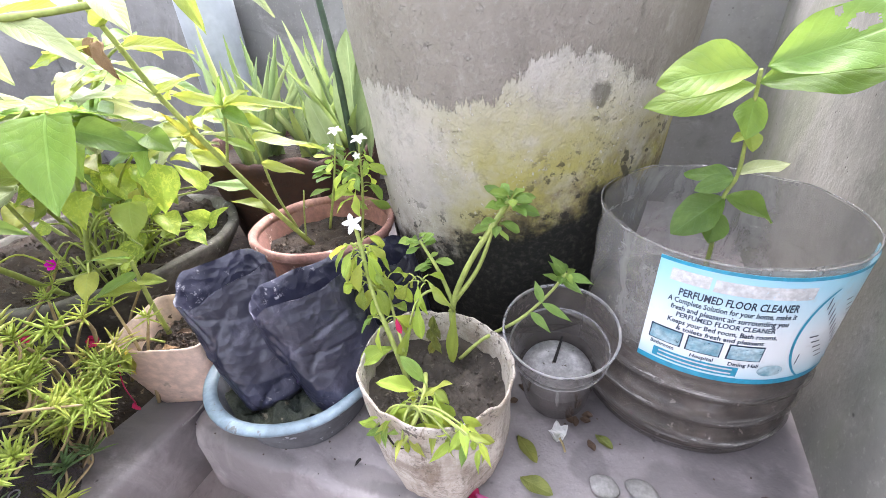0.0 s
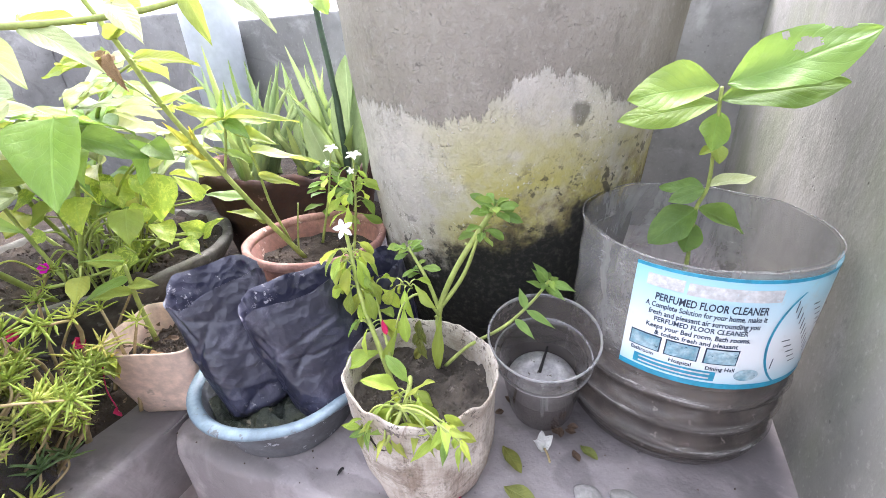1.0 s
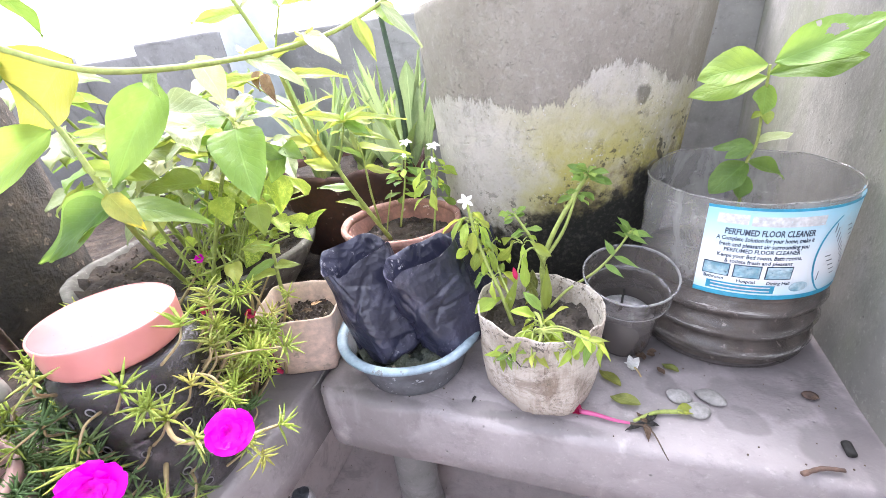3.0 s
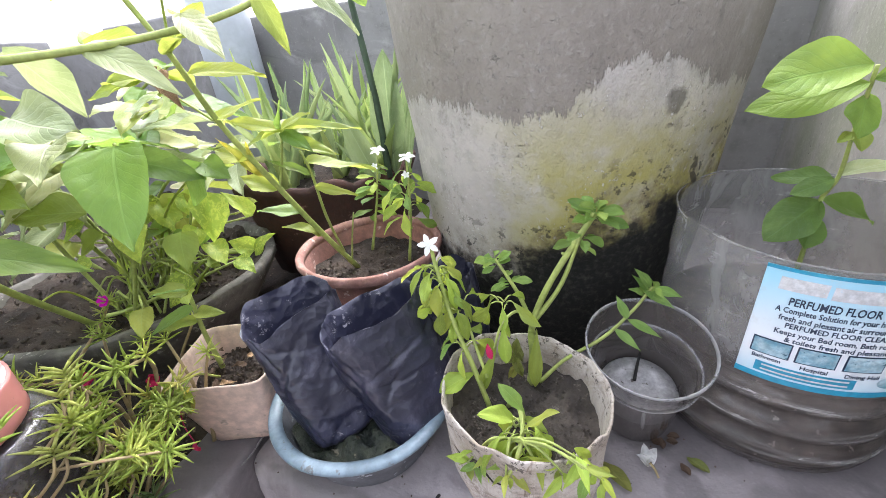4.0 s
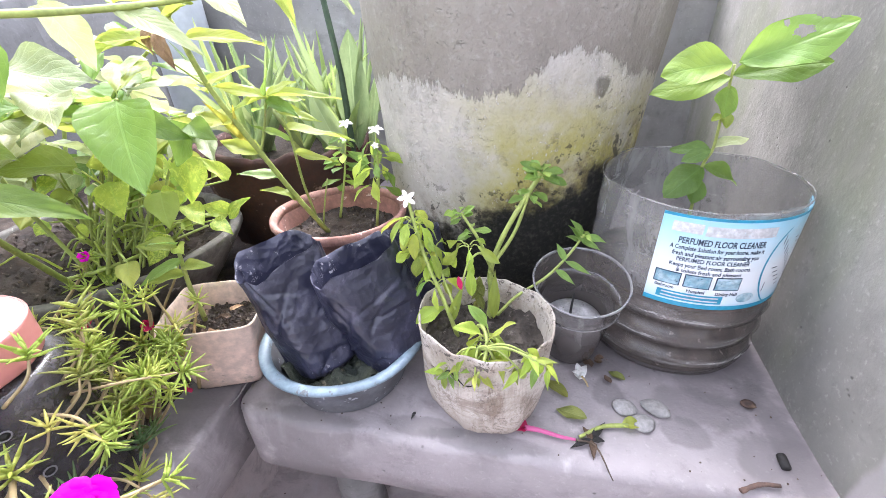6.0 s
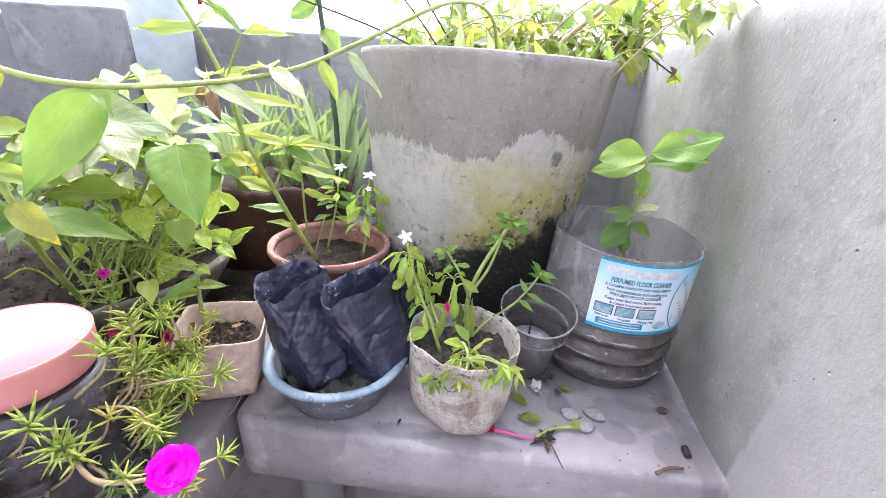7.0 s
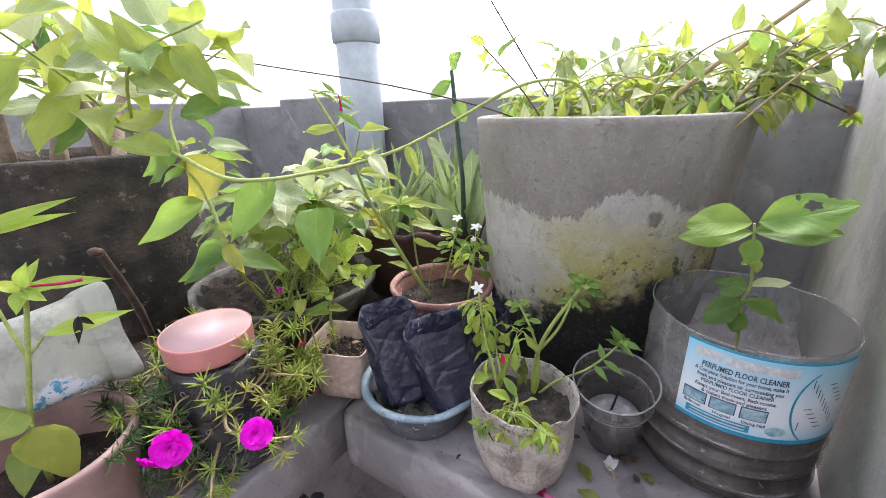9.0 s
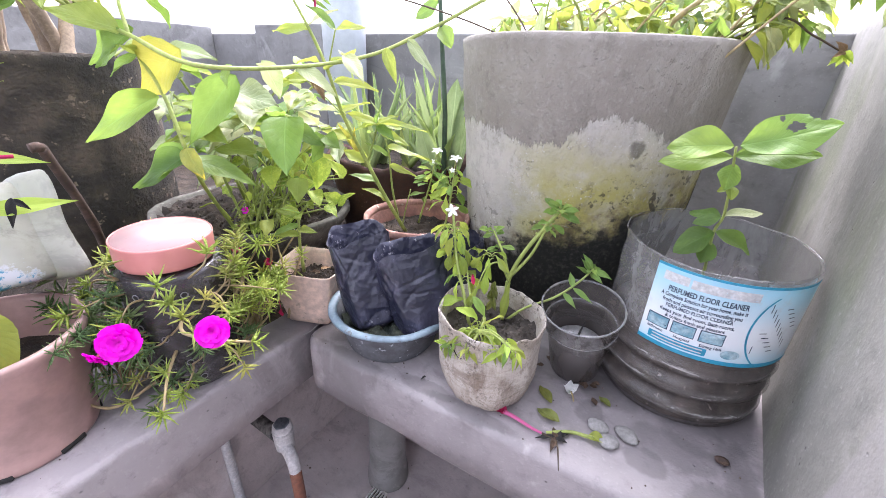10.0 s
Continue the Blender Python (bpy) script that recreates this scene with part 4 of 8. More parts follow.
def crumbs(ob, at, r, z, n, seed, material, size=(0.0012, 0.0042)):
    """Lumps of earth and bits lying on a pot's soil, one joined piece."""
    rng = random.Random(seed)
    verts, faces = [], []
    for k in range(n):
        a, rr, e = rng.uniform(0, 6.28), r * rng.random() ** 0.5, rng.uniform(*size)
        c = Vector((at[0] + rr * math.cos(a), at[1] + rr * math.sin(a), z + rng.uniform(0, e)))
        q = Euler((rng.uniform(0, 3), rng.uniform(0, 3), rng.uniform(0, 3))).to_matrix()
        o = len(verts)
        for d in ((1, 0, 0), (-1, 0, 0), (0, 1, 0), (0, -1, 0), (0, 0, 1), (0, 0, -1)):
            verts.append(c + q @ Vector(d) * e * rng.uniform(0.6, 1.2) - ORIGIN[ob.name])
        faces += [(o + i, o + k2, o + m) for i, k2, m in ((0, 2, 4), (2, 1, 4), (1, 3, 4), (3, 0, 4), (2, 0, 5), (1, 2, 5), (3, 1, 5), (0, 3, 5))]
    me = bpy.data.meshes.new("loose_soil")
    me.from_pydata(verts, [], faces)
    me.materials.append(material)
    lump = new("loose_soil", me)
    lump.parent = ob
    return tagged(lump, kind="stuff")


def cement_drum():
    c = (0.050, 0.835, 0)
    ob = thing("cement_drum_planter", c, "large grey cement drum planter with damp stained sides", "planter")
    rise = [(0.185 + 0.0915 * z, z) for z in np.linspace(0.004, 0.44, 26)]
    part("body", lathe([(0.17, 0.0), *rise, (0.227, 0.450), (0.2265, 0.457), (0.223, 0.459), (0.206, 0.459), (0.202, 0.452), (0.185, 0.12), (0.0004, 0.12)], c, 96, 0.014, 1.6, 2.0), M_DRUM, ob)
    part("soil", disc((0.050, 0.835, 0.432), 0.203, 44, 10, 0.014), M_SOIL, ob, "dark crumbly soil")


def mossy_planter():
    c = (-0.98, 0.37, 0)
    ob = thing("mossy_cement_planter", c, "dark mossy cement planter with a chipped rim", "planter")
    part("body", lathe([(0.21, 0.0), (0.216, 0.004), (0.218, 0.12), (0.22, 0.24), (0.223, 0.38), (0.225, 0.40), (0.222, 0.407), (0.198, 0.407), (0.19, 0.38), (0.18, 0.12), (0.0004, 0.12)], c, 72, 0.02, 2.4, 5.0), M_DARK_DRUM, ob)
    part("soil", disc((-0.98, 0.37, 0.385), 0.197), M_SOIL, ob, "dry dark soil")


def grey_bowl():
    c = (-0.550, 0.560, 0)
    ob = thing("grey_bowl_planter", c, "wide weathered grey cement bowl with a chipped rim", "planter")
    part("bowl", lumps(lathe([(0.11, 0), (0.125, 0.004), (0.165, 0.06), (0.188, 0.098), (0.1955, 0.110), (0.1970, 0.1195), (0.1955, 0.1225), (0.1850, 0.1225), (0.1825, 0.1195), (0.172, 0.105), (0.14, 0.05), (0.0004, 0.05)], c, 80, 0.03, 2.6, 1.0), 0.003, 30), M_GREY_POT, ob)
    part("soil", disc((-0.550, 0.560, 0.113), 0.182, 72, 18, 0.014), M_SOIL, ob, "dark soil")
    crumbs(ob, c, 0.172, 0.114, 700, 3, M_LITTER)


def brown_pot():
    c = (-0.408, 0.888, 0)
    ob = thing("brown_clay_pot", c, "large dark brown clay pot with a chipped reddish rim", "planter")
    bm = lathe([(0.130, 0), (0.140, 0.004), (0.154, 0.07), (0.172, 0.165), (0.1835, 0.188), (0.185, 0.198), (0.182, 0.206), (0.170, 0.205), (0.164, 0.19), (0.150, 0.08), (0.0004, 0.08)], c, 144, 0.015, 3.0, 4.0)
    for v in bm.verts:
        if v.co.z > 0.18:
            a = math.atan2(v.co.y - c[1], v.co.x - c[0])
            v.co.z += 0.012 * noise.noise(Vector((math.cos(a) * 3.1, math.sin(a) * 3.1, 4.0))) - 0.014 * max(0.0, noise.noise(Vector((math.cos(a) * 7, math.sin(a) * 7, 1.0))) - 0.15)
    part("body", lumps(bm, 0.005, 26), M_BROWN_POT, ob)
    part("soil", disc((c[0], c[1], 0.178), 0.162), M_SOIL, ob)


def terracotta_bowl():
    c = (-0.193, 0.660, 0)
    ob = thing("terracotta_bowl", c, "round terracotta bowl with a worn pink rim", "flower pot")
    part("bowl", lathe([(0.0567, 0), (0.0632, 0.004), (0.0818, 0.07), (0.0937, 0.117), (0.0962, 0.128), (0.1005, 0.131), (0.1035, 0.140), (0.1022, 0.1462), (0.0978, 0.1470), (0.0945, 0.142), (0.0828, 0.10), (0.0741, 0.07), (0.0004, 0.07)], c, 64, 0.02, 2.0, 3.0), M_TERRA, ob)
    part("rim", lathe([(0.1006, 0.1325), (0.1040, 0.1395), (0.1030, 0.1466), (0.0980, 0.1476), (0.0938, 0.1425), (0.0925, 0.1340), (0.1006, 0.1325)], c, 64, 0.02, 2.0, 3.0), M_TERRA_RIM, ob, "worn dusty pink rim")
    part("soil", disc((-0.193, 0.660, 0.112), 0.087, 40, 9, 0.006), M_SOIL, ob, "dark brown soil")
    crumbs(ob, c, 0.080, 0.113, 260, 5, M_LITTER, (0.001, 0.003))


def pink_pot():
    c = (-0.362, 0.094, 0)
    ob = thing("pink_plastic_pot", c, "dusty pink round plastic flower pot with a banded rim", "flower pot")
    part("body", lathe([(0.060, 0.0), (0.066, 0.001), (0.0675, 0.004), (0.0675, 0.013), (0.0660, 0.016), (0.0740, 0.060), (0.0805, 0.094), (0.0830, 0.097), (0.0862, 0.126), (0.0885, 0.129), (0.0898, 0.137), (0.0880, 0.141), (0.0840, 0.141), (0.0815, 0.134), (0.0765, 0.09), (0.066, 0.045), (0.0004, 0.045)], c, 72, 0.006, 1.5), M_PINK_POT, ob)
    part("soil", disc((c[0], c[1], 0.088), 0.0755), M_SOIL, ob, "dark soil with dry bits")
    for a in (-35, 20, 80, 150, 215, 275):
        bm = box((-0.013, -0.003, 0), (0.013, 0.003, 0.006), 0.0015)
        bmesh.ops.transform(bm, matrix=pose(c[0], c[1], 0.001) @ pose(0, 0, 0, 0, 0, a) @ pose(0.0655, 0, 0, 0, 0, 90), verts=bm.verts)
        part("drain_slot", bm, M_BLACKBIT, ob)


cement_drum()
mossy_planter()
grey_bowl()
brown_pot()
terracotta_bowl()
pink_pot()

# the cut jug with its printed label
JUG, JUG_R = Vector((0.287, 0.636, 0)), 0.1062


def wrapped(bm, r):
    """Rolls a flat drawing (metres along, metres up) round the jug; 0 along is the jug's front."""
    for v in bm.verts:
        a = radians(-90) + v.co.x * 0.85 / JUG_R
        rr = r + v.co.z
        v.co = JUG + Vector((rr * math.cos(a), rr * math.sin(a), v.co.y))
    return bm


def sheet(x0, y0, x1, y1, n=1):
    """A flat thin piece, cut into strips so that it can be rolled; the outline may slant."""
    bm = bmesh.new()
    n = max(n, int((x1 - x0) / 0.006) + 1)
    lo = [bm.verts.new((x0 + (x1 - x0) * i / n, y0, 0)) for i in range(n + 1)]
    hi = [bm.verts.new((x0 + (x1 - x0) * i / n, y1, 0)) for i in range(n + 1)]
    for i in range(n):
        bm.faces.new((lo[i], lo[i + 1], hi[i + 1], hi[i]))
    return bm


def lettering(text, x, y, size, width=None):
    """Built-in font letters as a flat mesh, starting at x, y, squeezed to a width."""
    cu = bpy.data.curves.new("lettering", "FONT")
    cu.body, cu.size, cu.resolution_u = text, size, 2
    cu.offset = size * 0.022
    ob = bpy.data.objects.new("lettering", cu)
    scene.collection.objects.link(ob)
    dg = bpy.context.evaluated_depsgraph_get()
    me = bpy.data.meshes.new_from_object(ob.evaluated_get(dg))
    bpy.data.objects.remove(ob)
    bpy.data.curves.remove(cu)
    bm = bmesh.new()
    bm.from_mesh(me)
    bpy.data.meshes.remove(me)
    wide = max(v.co.x for v in bm.verts)
    f = (width / wide) if width else 1.0
    for v in bm.verts:
        v.co = Vector((x + v.co.x * f, y + v.co.y, 0))
    return bm


def water_jug():
    ob = thing("cut_water_jug", JUG, "cut-down clear plastic jug half full of soil, with a printed label", "plastic jug")
    prof = [(0.101, 0.0), (0.1075, 0.0025), (0.1105, 0.008)]
    for k in range(3):
        z = 0.012 + 0.031 * k
        prof += [(0.1080, z), (0.1132, z + 0.005), (0.1152, z + 0.013), (0.1132, z + 0.021), (0.1080, z + 0.027)]
    prof += [(0.1095, 0.110), (0.1118, 0.117), (0.1128, 0.132), (0.1120, 0.150), (0.1100, 0.160), (0.1122, 0.169), (0.1125, 0.188), (0.1098, 0.200), (0.1108, 0.208), (0.1105, 0.214), (0.1092, 0.220)]
    prof = [(r * JUG_R / 0.1125, z) for r, z in prof]
    bm = lathe(prof, JUG, 88, 0.014, 1.7, 6.0)
    bmesh.ops.delete(bm, geom=[f for f in bm.faces if len(f.verts) > 4], context="FACES")
    rim = [v for v in bm.verts if v.co.z > 0.203]
    for v in rim:
        a = math.atan2(v.co.y - JUG.y, v.co.x - JUG.x)
        up = 0.004 + 0.005 * math.sin(a) + 0.003 * noise.noise(Vector((math.cos(a) * 3, math.sin(a) * 3, 1)))
        v.co.z += up * (v.co.z - 0.2) / 0.02
    shell = part("shell", bm, M_JUG, ob, "hazy scratched clear plastic with ribs")
    shell.visible_shadow = False
    lip = [(JUG.x + JUG_R * math.cos(radians(a)), JUG.y + JUG_R * math.sin(radians(a)), 0.2205 + 0.004 + 0.005 * math.sin(radians(a)) + 0.003 * noise.noise(Vector((math.cos(radians(a)) * 3, math.sin(radians(a)) * 3, 1)))) for a in range(0, 361, 12)]
    part("cut_edge", tube_part(lip, 0.0008, 0.0008, segs=6, n=2), M_JUG, ob, "pale rough cut edge")
    inner = [(r - 0.003, z + 0.001) for r, z in prof[2:17]] + [(JUG_R - 0.006, 0.112)]
    part("soil", lathe([(0.07, 0.002)] + inner + [(0.06, 0.115), (0.0004, 0.113)], JUG, 64, 0.012, 1.7, 6.0), M_JUG_SOIL, ob, "brown soil seen through the plastic")
    label = part("label", wrapped(sheet(-0.072, 0.108, 0.160, 0.2155), JUG_R + 0.0012), M_LABEL, ob, "blue and white printed floor cleaner label")
    r = JUG_R + 0.0016

    def printed(name, bm, m, text=""):
        return part(name, wrapped(bm, r), m, label, text, False)

    printed("border_strip", sheet(-0.072, 0.2125, 0.160, 0.2155), M_CYAN)
    printed("border_strip", sheet(-0.072, 0.108, 0.160, 0.1135), M_CYAN)
    printed("faded_block", sheet(-0.060, 0.1965, -0.028, 0.2075), M_SMEAR)
    printed("faded_block", sheet(-0.025, 0.1955, 0.052, 0.2065), M_SMEAR)
    printed("heading", lettering("PERFUMED FLOOR CLEANER", -0.050, 0.1845, 0.0098, 0.094), M_NAVY, "bold dark blue heading")
    for text, x, y, size, width in (
        ("A Complete Solution for your home, make it", -0.057, 0.1775, 0.0070, 0.102),
        ("fresh and pleasant air surrounding you", -0.053, 0.1705, 0.0070, 0.094),
        ("PERFUMED FLOOR CLEANER", -0.047, 0.1640, 0.0066, 0.080),
        ("Keeps your Bed room, Bath rooms,", -0.053, 0.1573, 0.0066, 0.090),
        ("& toilets fresh and pleasant", -0.044, 0.1510, 0.0062, 0.072),
        ("Bathroom", -0.0625, 0.1285, 0.0054, 0.022),
        ("Hospital", -0.0265, 0.1275, 0.0054, 0.020),
        ("Dining Hall", 0.0055, 0.1270, 0.0054, 0.026),
    ):
        printed("print_line", lettering(text, x, y, size, width), M_NAVY)
    for x in (-0.064, -0.031, 0.003):
        printed("picture_frame", sheet(x - 0.0012, 0.1335, x + 0.0282, 0.1495), M_NAVY)
        part("picture", wrapped(sheet(x, 0.1345, x + 0.027, 0.1485), r + 0.0004), M_PICTURE, label, "small teal picture")
    printed("colour_band", sheet(-0.058, 0.1155, 0.016, 0.1255), M_CYAN)
    for y in (0.1178, 0.1222):
        part("print_bar", wrapped(sheet(-0.053, y, 0.011, y + 0.0016), r + 0.0004), M_SMEAR, label)
    bm = bmesh.new()
    ring = [bm.verts.new((0.044 + 0.012 * math.cos(a), 0.1235 + 0.0062 * math.sin(a), 0)) for a in (2 * math.pi * i / 20 for i in range(20))]
    bm.faces.new(ring)
    printed("oval_mark", bm, M_PICTURE)
    arc = bmesh.new()
    outer = [(0.098 - 0.045 * math.cos(radians(a)), 0.158 + 0.052 * math.sin(radians(a))) for a in range(-62, 63, 6)]
    va = [arc.verts.new((x, y, 0)) for x, y in outer]
    vb = [arc.verts.new((x + 0.0028, y, 0)) for x, y in outer]
    for i in range(len(va) - 1):
        arc.faces.new((va[i], vb[i], vb[i + 1], va[i + 1]))
    printed("curved_line", arc, M_CYAN)
    for i in range(20):
        x, y = 0.066 + 0.05 * ((i * 37) % 20) / 20, 0.128 + 0.062 * ((i * 13) % 20) / 20
        if (i % 2):
            printed("drawn_line", sheet(x, y, x + 0.010, y + 0.0011), M_NAVY)
        else:
            printed("drawn_line", sheet(x, y, x + 0.0012, y + 0.011), M_NAVY)


water_jug()


def plastic_cup():
    c = Vector((0.159, 0.568, 0.007))
    ob = thing("clear_plastic_cup", c, "clear plastic tub with a rolled rim and a muddy foot", "plastic cup")
    prof = [(0.031, 0.0), (0.035, 0.002), (0.036, 0.006), (0.040, 0.045), (0.0445, 0.088), (0.0455, 0.0905), (0.0485, 0.092), (0.0495, 0.0935), (0.0525, 0.122), (0.0535, 0.124)]
    tilt = (14, -1, 0)
    bm = lathe(prof, c, 72, 0.008, 1.5, 3.0, tilt)
    bmesh.ops.delete(bm, geom=[f for f in bm.faces if len(f.verts) > 4], context="FACES")
    shell = part("shell", bm, M_CUP, ob, "scratched clear plastic")
    shell.visible_shadow = False
    part("rim", lathe([(0.0527, 0.1222), (0.0546, 0.1228), (0.0550, 0.1252), (0.0538, 0.1264), (0.0524, 0.1255), (0.0522, 0.1230), (0.0527, 0.1222)], c, 72, 0.006, 1.5, 3.0, tilt), M_CUP_RIM, ob, "pale rolled rim")
    part("ring", lathe([(0.0478, 0.0908), (0.0497, 0.0918), (0.0499, 0.0932), (0.0484, 0.0940), (0.0478, 0.0908)], c, 72, 0.006, 1.5, 3.0, tilt), M_CUP_RIM, ob, "pale raised ring")
    part("base", lathe([(0.0375, 0.0455), (0.0376, 0.0465), (0.032, 0.0465), (0.031, 0.049), (0.018, 0.049), (0.017, 0.0470), (0.0004, 0.0470)], c, 48, 0.0, 1, 0, tilt), M_CUP_BASE, ob, "pale moulded bottom with rings")
    part("muck", disc((c.x + 0.016, c.y + 0.014, 0.0500), 0.012, 28, 6, 0.002, 4.0), M_JUG_SOIL, ob, "dried mud")
    bit = tube_part([c + Vector((-0.004, -0.006, 0.050)), c + Vector((-0.002, 0.004, 0.057)), c + Vector((0.001, 0.016, 0.070))], 0.0018, 0.0012, segs=6)
    solid("burnt_twig", bit, M_BLACKBIT, "small black burnt twig lying in a plastic tub", "twig", smooth=True)


plastic_cup()


def sack_planter():
    c = Vector((0.054, 0.470, 0))
    ob = thing("sack_planter", c, "small planter cut from a muddy white woven sack", "planter")
    prof = [(0.036, 0.0), (0.052, 0.002), (0.0590, 0.010), (0.0630, 0.028), (0.0645, 0.050), (0.0640, 0.072), (0.0650, 0.096), (0.0660, 0.112), (0.0668, 0.120), (0.0661, 0.1215), (0.0648, 0.1205), (0.0635, 0.112), (0.0615, 0.098), (0.0600, 0.085)]
    bm = lathe(prof, c, 140, 0.0)
    bmesh.ops.delete(bm, geom=[f for f in bm.faces if len(f.verts) > 4 and f.calc_center_median().z > 0.05], context="FACES")
    for v in bm.verts:
        d = v.co - c
        a = math.atan2(d.y, d.x)
        h = d.z / 0.12
        corner = 0.055 * math.cos(3 * (a + radians(62))) * max(0.0, 1 - h) ** 1.3 + 0.03 * math.cos(2 * a + 0.6)
        dent = (0.07 - 0.045 * h) * noise.noise(Vector((math.cos(a) * 2.4, math.sin(a) * 2.4, h * 1.6)))
        fold = 0.020 * noise.noise(Vector((math.cos(a) * 7, math.sin(a) * 7, h * 3))) - 0.02 * abs(noise.noise(Vector((math.cos(a) * 4, math.sin(a) * 4, h * 2.2 + 3))))
        f = 1 + corner + dent + fold
        v.co = c + Vector((d.x * f * 1.07, d.y * f * 1.07, d.z + h * (0.008 * noise.noise(Vector((math.cos(a) * 2.1, math.sin(a) * 2.1, 9))) + 0.0022 * noise.noise(Vector((math.cos(a) * 5, math.sin(a) * 5, 2))))))
    part("sack", bm, M_SACK, ob, "muddy white woven plastic sacking")
    soil = disc((c.x, c.y, 0.088), 0.068, 60, 14, 0.010, 2.0)
    part("soil", soil, M_SAND, ob, "pale sandy soil")
    crumbs(ob, c, 0.058, 0.089, 240, 6, M_SAND, (0.001, 0.0028))


sack_planter()


def blue_basin():
    c = (-0.119, 0.477, 0)
    ob = thing("blue_basin", c, "shallow pale blue plastic basin with muddy sides", "basin")
    part("wall", lathe([(0.0600, 0.0), (0.0670, 0.002), (0.0715, 0.008), (0.0800, 0.036), (0.0878, 0.061), (0.0884, 0.0645), (0.0845, 0.0645), (0.0764, 0.036), (0.0650, 0.007), (0.0004, 0.007)], c, 72, 0.012, 1.6, 8.0), M_BASIN_SIDE, ob, "mud-smeared dark side")
    part("rim", lathe([(0.0876, 0.0615), (0.0950, 0.0620), (0.0984, 0.0642), (0.0978, 0.0674), (0.0942, 0.0692), (0.0884, 0.0687), (0.0850, 0.0657), (0.0836, 0.0605), (0.0876, 0.0615)], c, 80, 0.014, 1.6, 8.0), M_BASIN, ob, "faded blue rolled rim")
    part("muck", disc((c[0], c[1], 0.050), 0.079, 56, 16, 0.016, 6.0), M_MUCK, ob, "wet green-black muck")


blue_basin()


def grow_bag(foot, head, half, flat, turn, seed, tall=0.0):
    """A limp film bag: a flattened tube, pinched at the foot, its torn mouth open at the head."""
    foot, head = Vector(foot), Vector(head)
    ob = thing("black_grow_bag", foot, "black polythene grow bag, dusty and creased, leaning in a basin", "grow bag", "black grow bags")
    rng = random.Random(int(seed * 10))
    axis = head - foot
    d = axis.normalized()
    u = Vector((math.cos(radians(turn)), math.sin(radians(turn)), 0))
    u = (u - d * u.dot(d)).normalized()
    w = d.cross(u)
    # straight folds: place along the girth, height, direction, length, height of the ridge, half width
    folds = [(rng.uniform(-3.14, 3.14), rng.uniform(0.05, 0.95), rng.gauss(1.57, 0.7), rng.uniform(0.25, 0.7), rng.choice((-1, 1, -1)) * rng.uniform(0.0012, 0.0032), rng.uniform(0.045, 0.10)) for _ in range(46)]
    segs, n = 128, 72

    def point(a, s):
        ca, sa = math.cos(a), math.sin(a)
        swell = 0.58 + 0.42 * min(1, s / 0.10) ** 0.6
        x = math.copysign(abs(ca) ** 0.70, ca) * half * swell * (0.94 + 0.14 * s)
        y = math.copysign(abs(sa) ** 0.70, sa) * flat * swell * (1 - 0.42 * max(0, s - 0.30) / 0.70)
        q = Vector((ca * 2.0, sa * 2.0, s * 2.6 + seed))
        crease = 0.0035 * noise.noise(q) - 0.0016 * abs(noise.noise(q * 1.9 + Vector((3, 1, 0)))) - 0.0006 * abs(noise.noise(q * 7.0))
        for fa, fs, fd, fl, amp, wide in folds:
            da = (a - fa + math.pi) % (2 * math.pi) - math.pi
            ds = (s - fs) * 2.6
            across = -da * math.sin(fd) + ds * math.cos(fd)
            along_it = da * math.cos(fd) + ds * math.sin(fd)
            k = max(0.0, 1 - abs(across) / wide) * max(0.0, 1 - abs(along_it) / (fl * 1.6))
            crease += amp * k
        lip = max(0, (s - 0.8) / 0.2)
        lift = (tall * max(0, sa) + 0.010 * noise.noise(Vector((ca * 1.4, sa * 1.4, seed))) + 0.002 * noise.noise(Vector((ca * 3, sa * 3, seed)))) * lip
        return foot + axis * s + u * x + w * y + (u * ca + w * sa) * crease + d * lift

    def skin(rows):
        bm = bmesh.new()
        rings = [[bm.verts.new(p) for p in row] for row in rows]
        for a, b in zip(rings, rings[1:]):
            for i in range(segs):
                j = (i + 1) % segs
                bm.faces.new((a[i], a[j], b[j], b[i]))
        return bm, rings

    turns = [2 * math.pi * i / segs for i in range(segs)]
    outer = [[point(a, k / n) for a in turns] for k in range(n + 1)]
    bm, rings = skin(outer)
    bm.faces.new(rings[0][::-1])
    part("film", bm, M_BAG, ob)
    mid = foot + axis * 0.97
    fold_in = []
    for k in range(7):
        s = k / 6
        fold_in.append([p.lerp(mid, 0.012 + 0.09 * s) - d * (0.055 * s - 0.002 * math.sin(s * 9)) + (u + w) * 0.0015 * noise.noise(p * 90 + Vector((k, 0, 0))) for p in outer[-1]])
    bm, rings = skin([outer[-1]] + fold_in)
    part("mouth", bm, M_BAG, ob, "torn open mouth")
    bm = bmesh.new()
    heap = [bm.verts.new(p - d * 0.004 * noise.noise(p * 60)) for p in fold_in[-2]]
    core = bm.verts.new(mid - d * 0.040)
    for i in range(segs):
        bm.faces.new((heap[i], heap[(i + 1) % segs], core))
    part("soil", bm, M_SOIL, ob, "dark soil down in the bag")
    return ob


grow_bag((-0.132, 0.456, 0.036), (-0.169, 0.462, 0.172), 0.044, 0.042, 58, 1.3, 0.025)
grow_bag((-0.052, 0.482, 0.038), (-0.091, 0.482, 0.168), 0.049, 0.038, 54, 7.7, 0.016)
spare_bag = grow_bag((-0.030, 0.585, 0.0), (-0.062, 0.588, 0.142), 0.040, 0.022, 20, 4.1, 0.02)
tagged(spare_bag, "black polythene grow bag standing behind the basin")


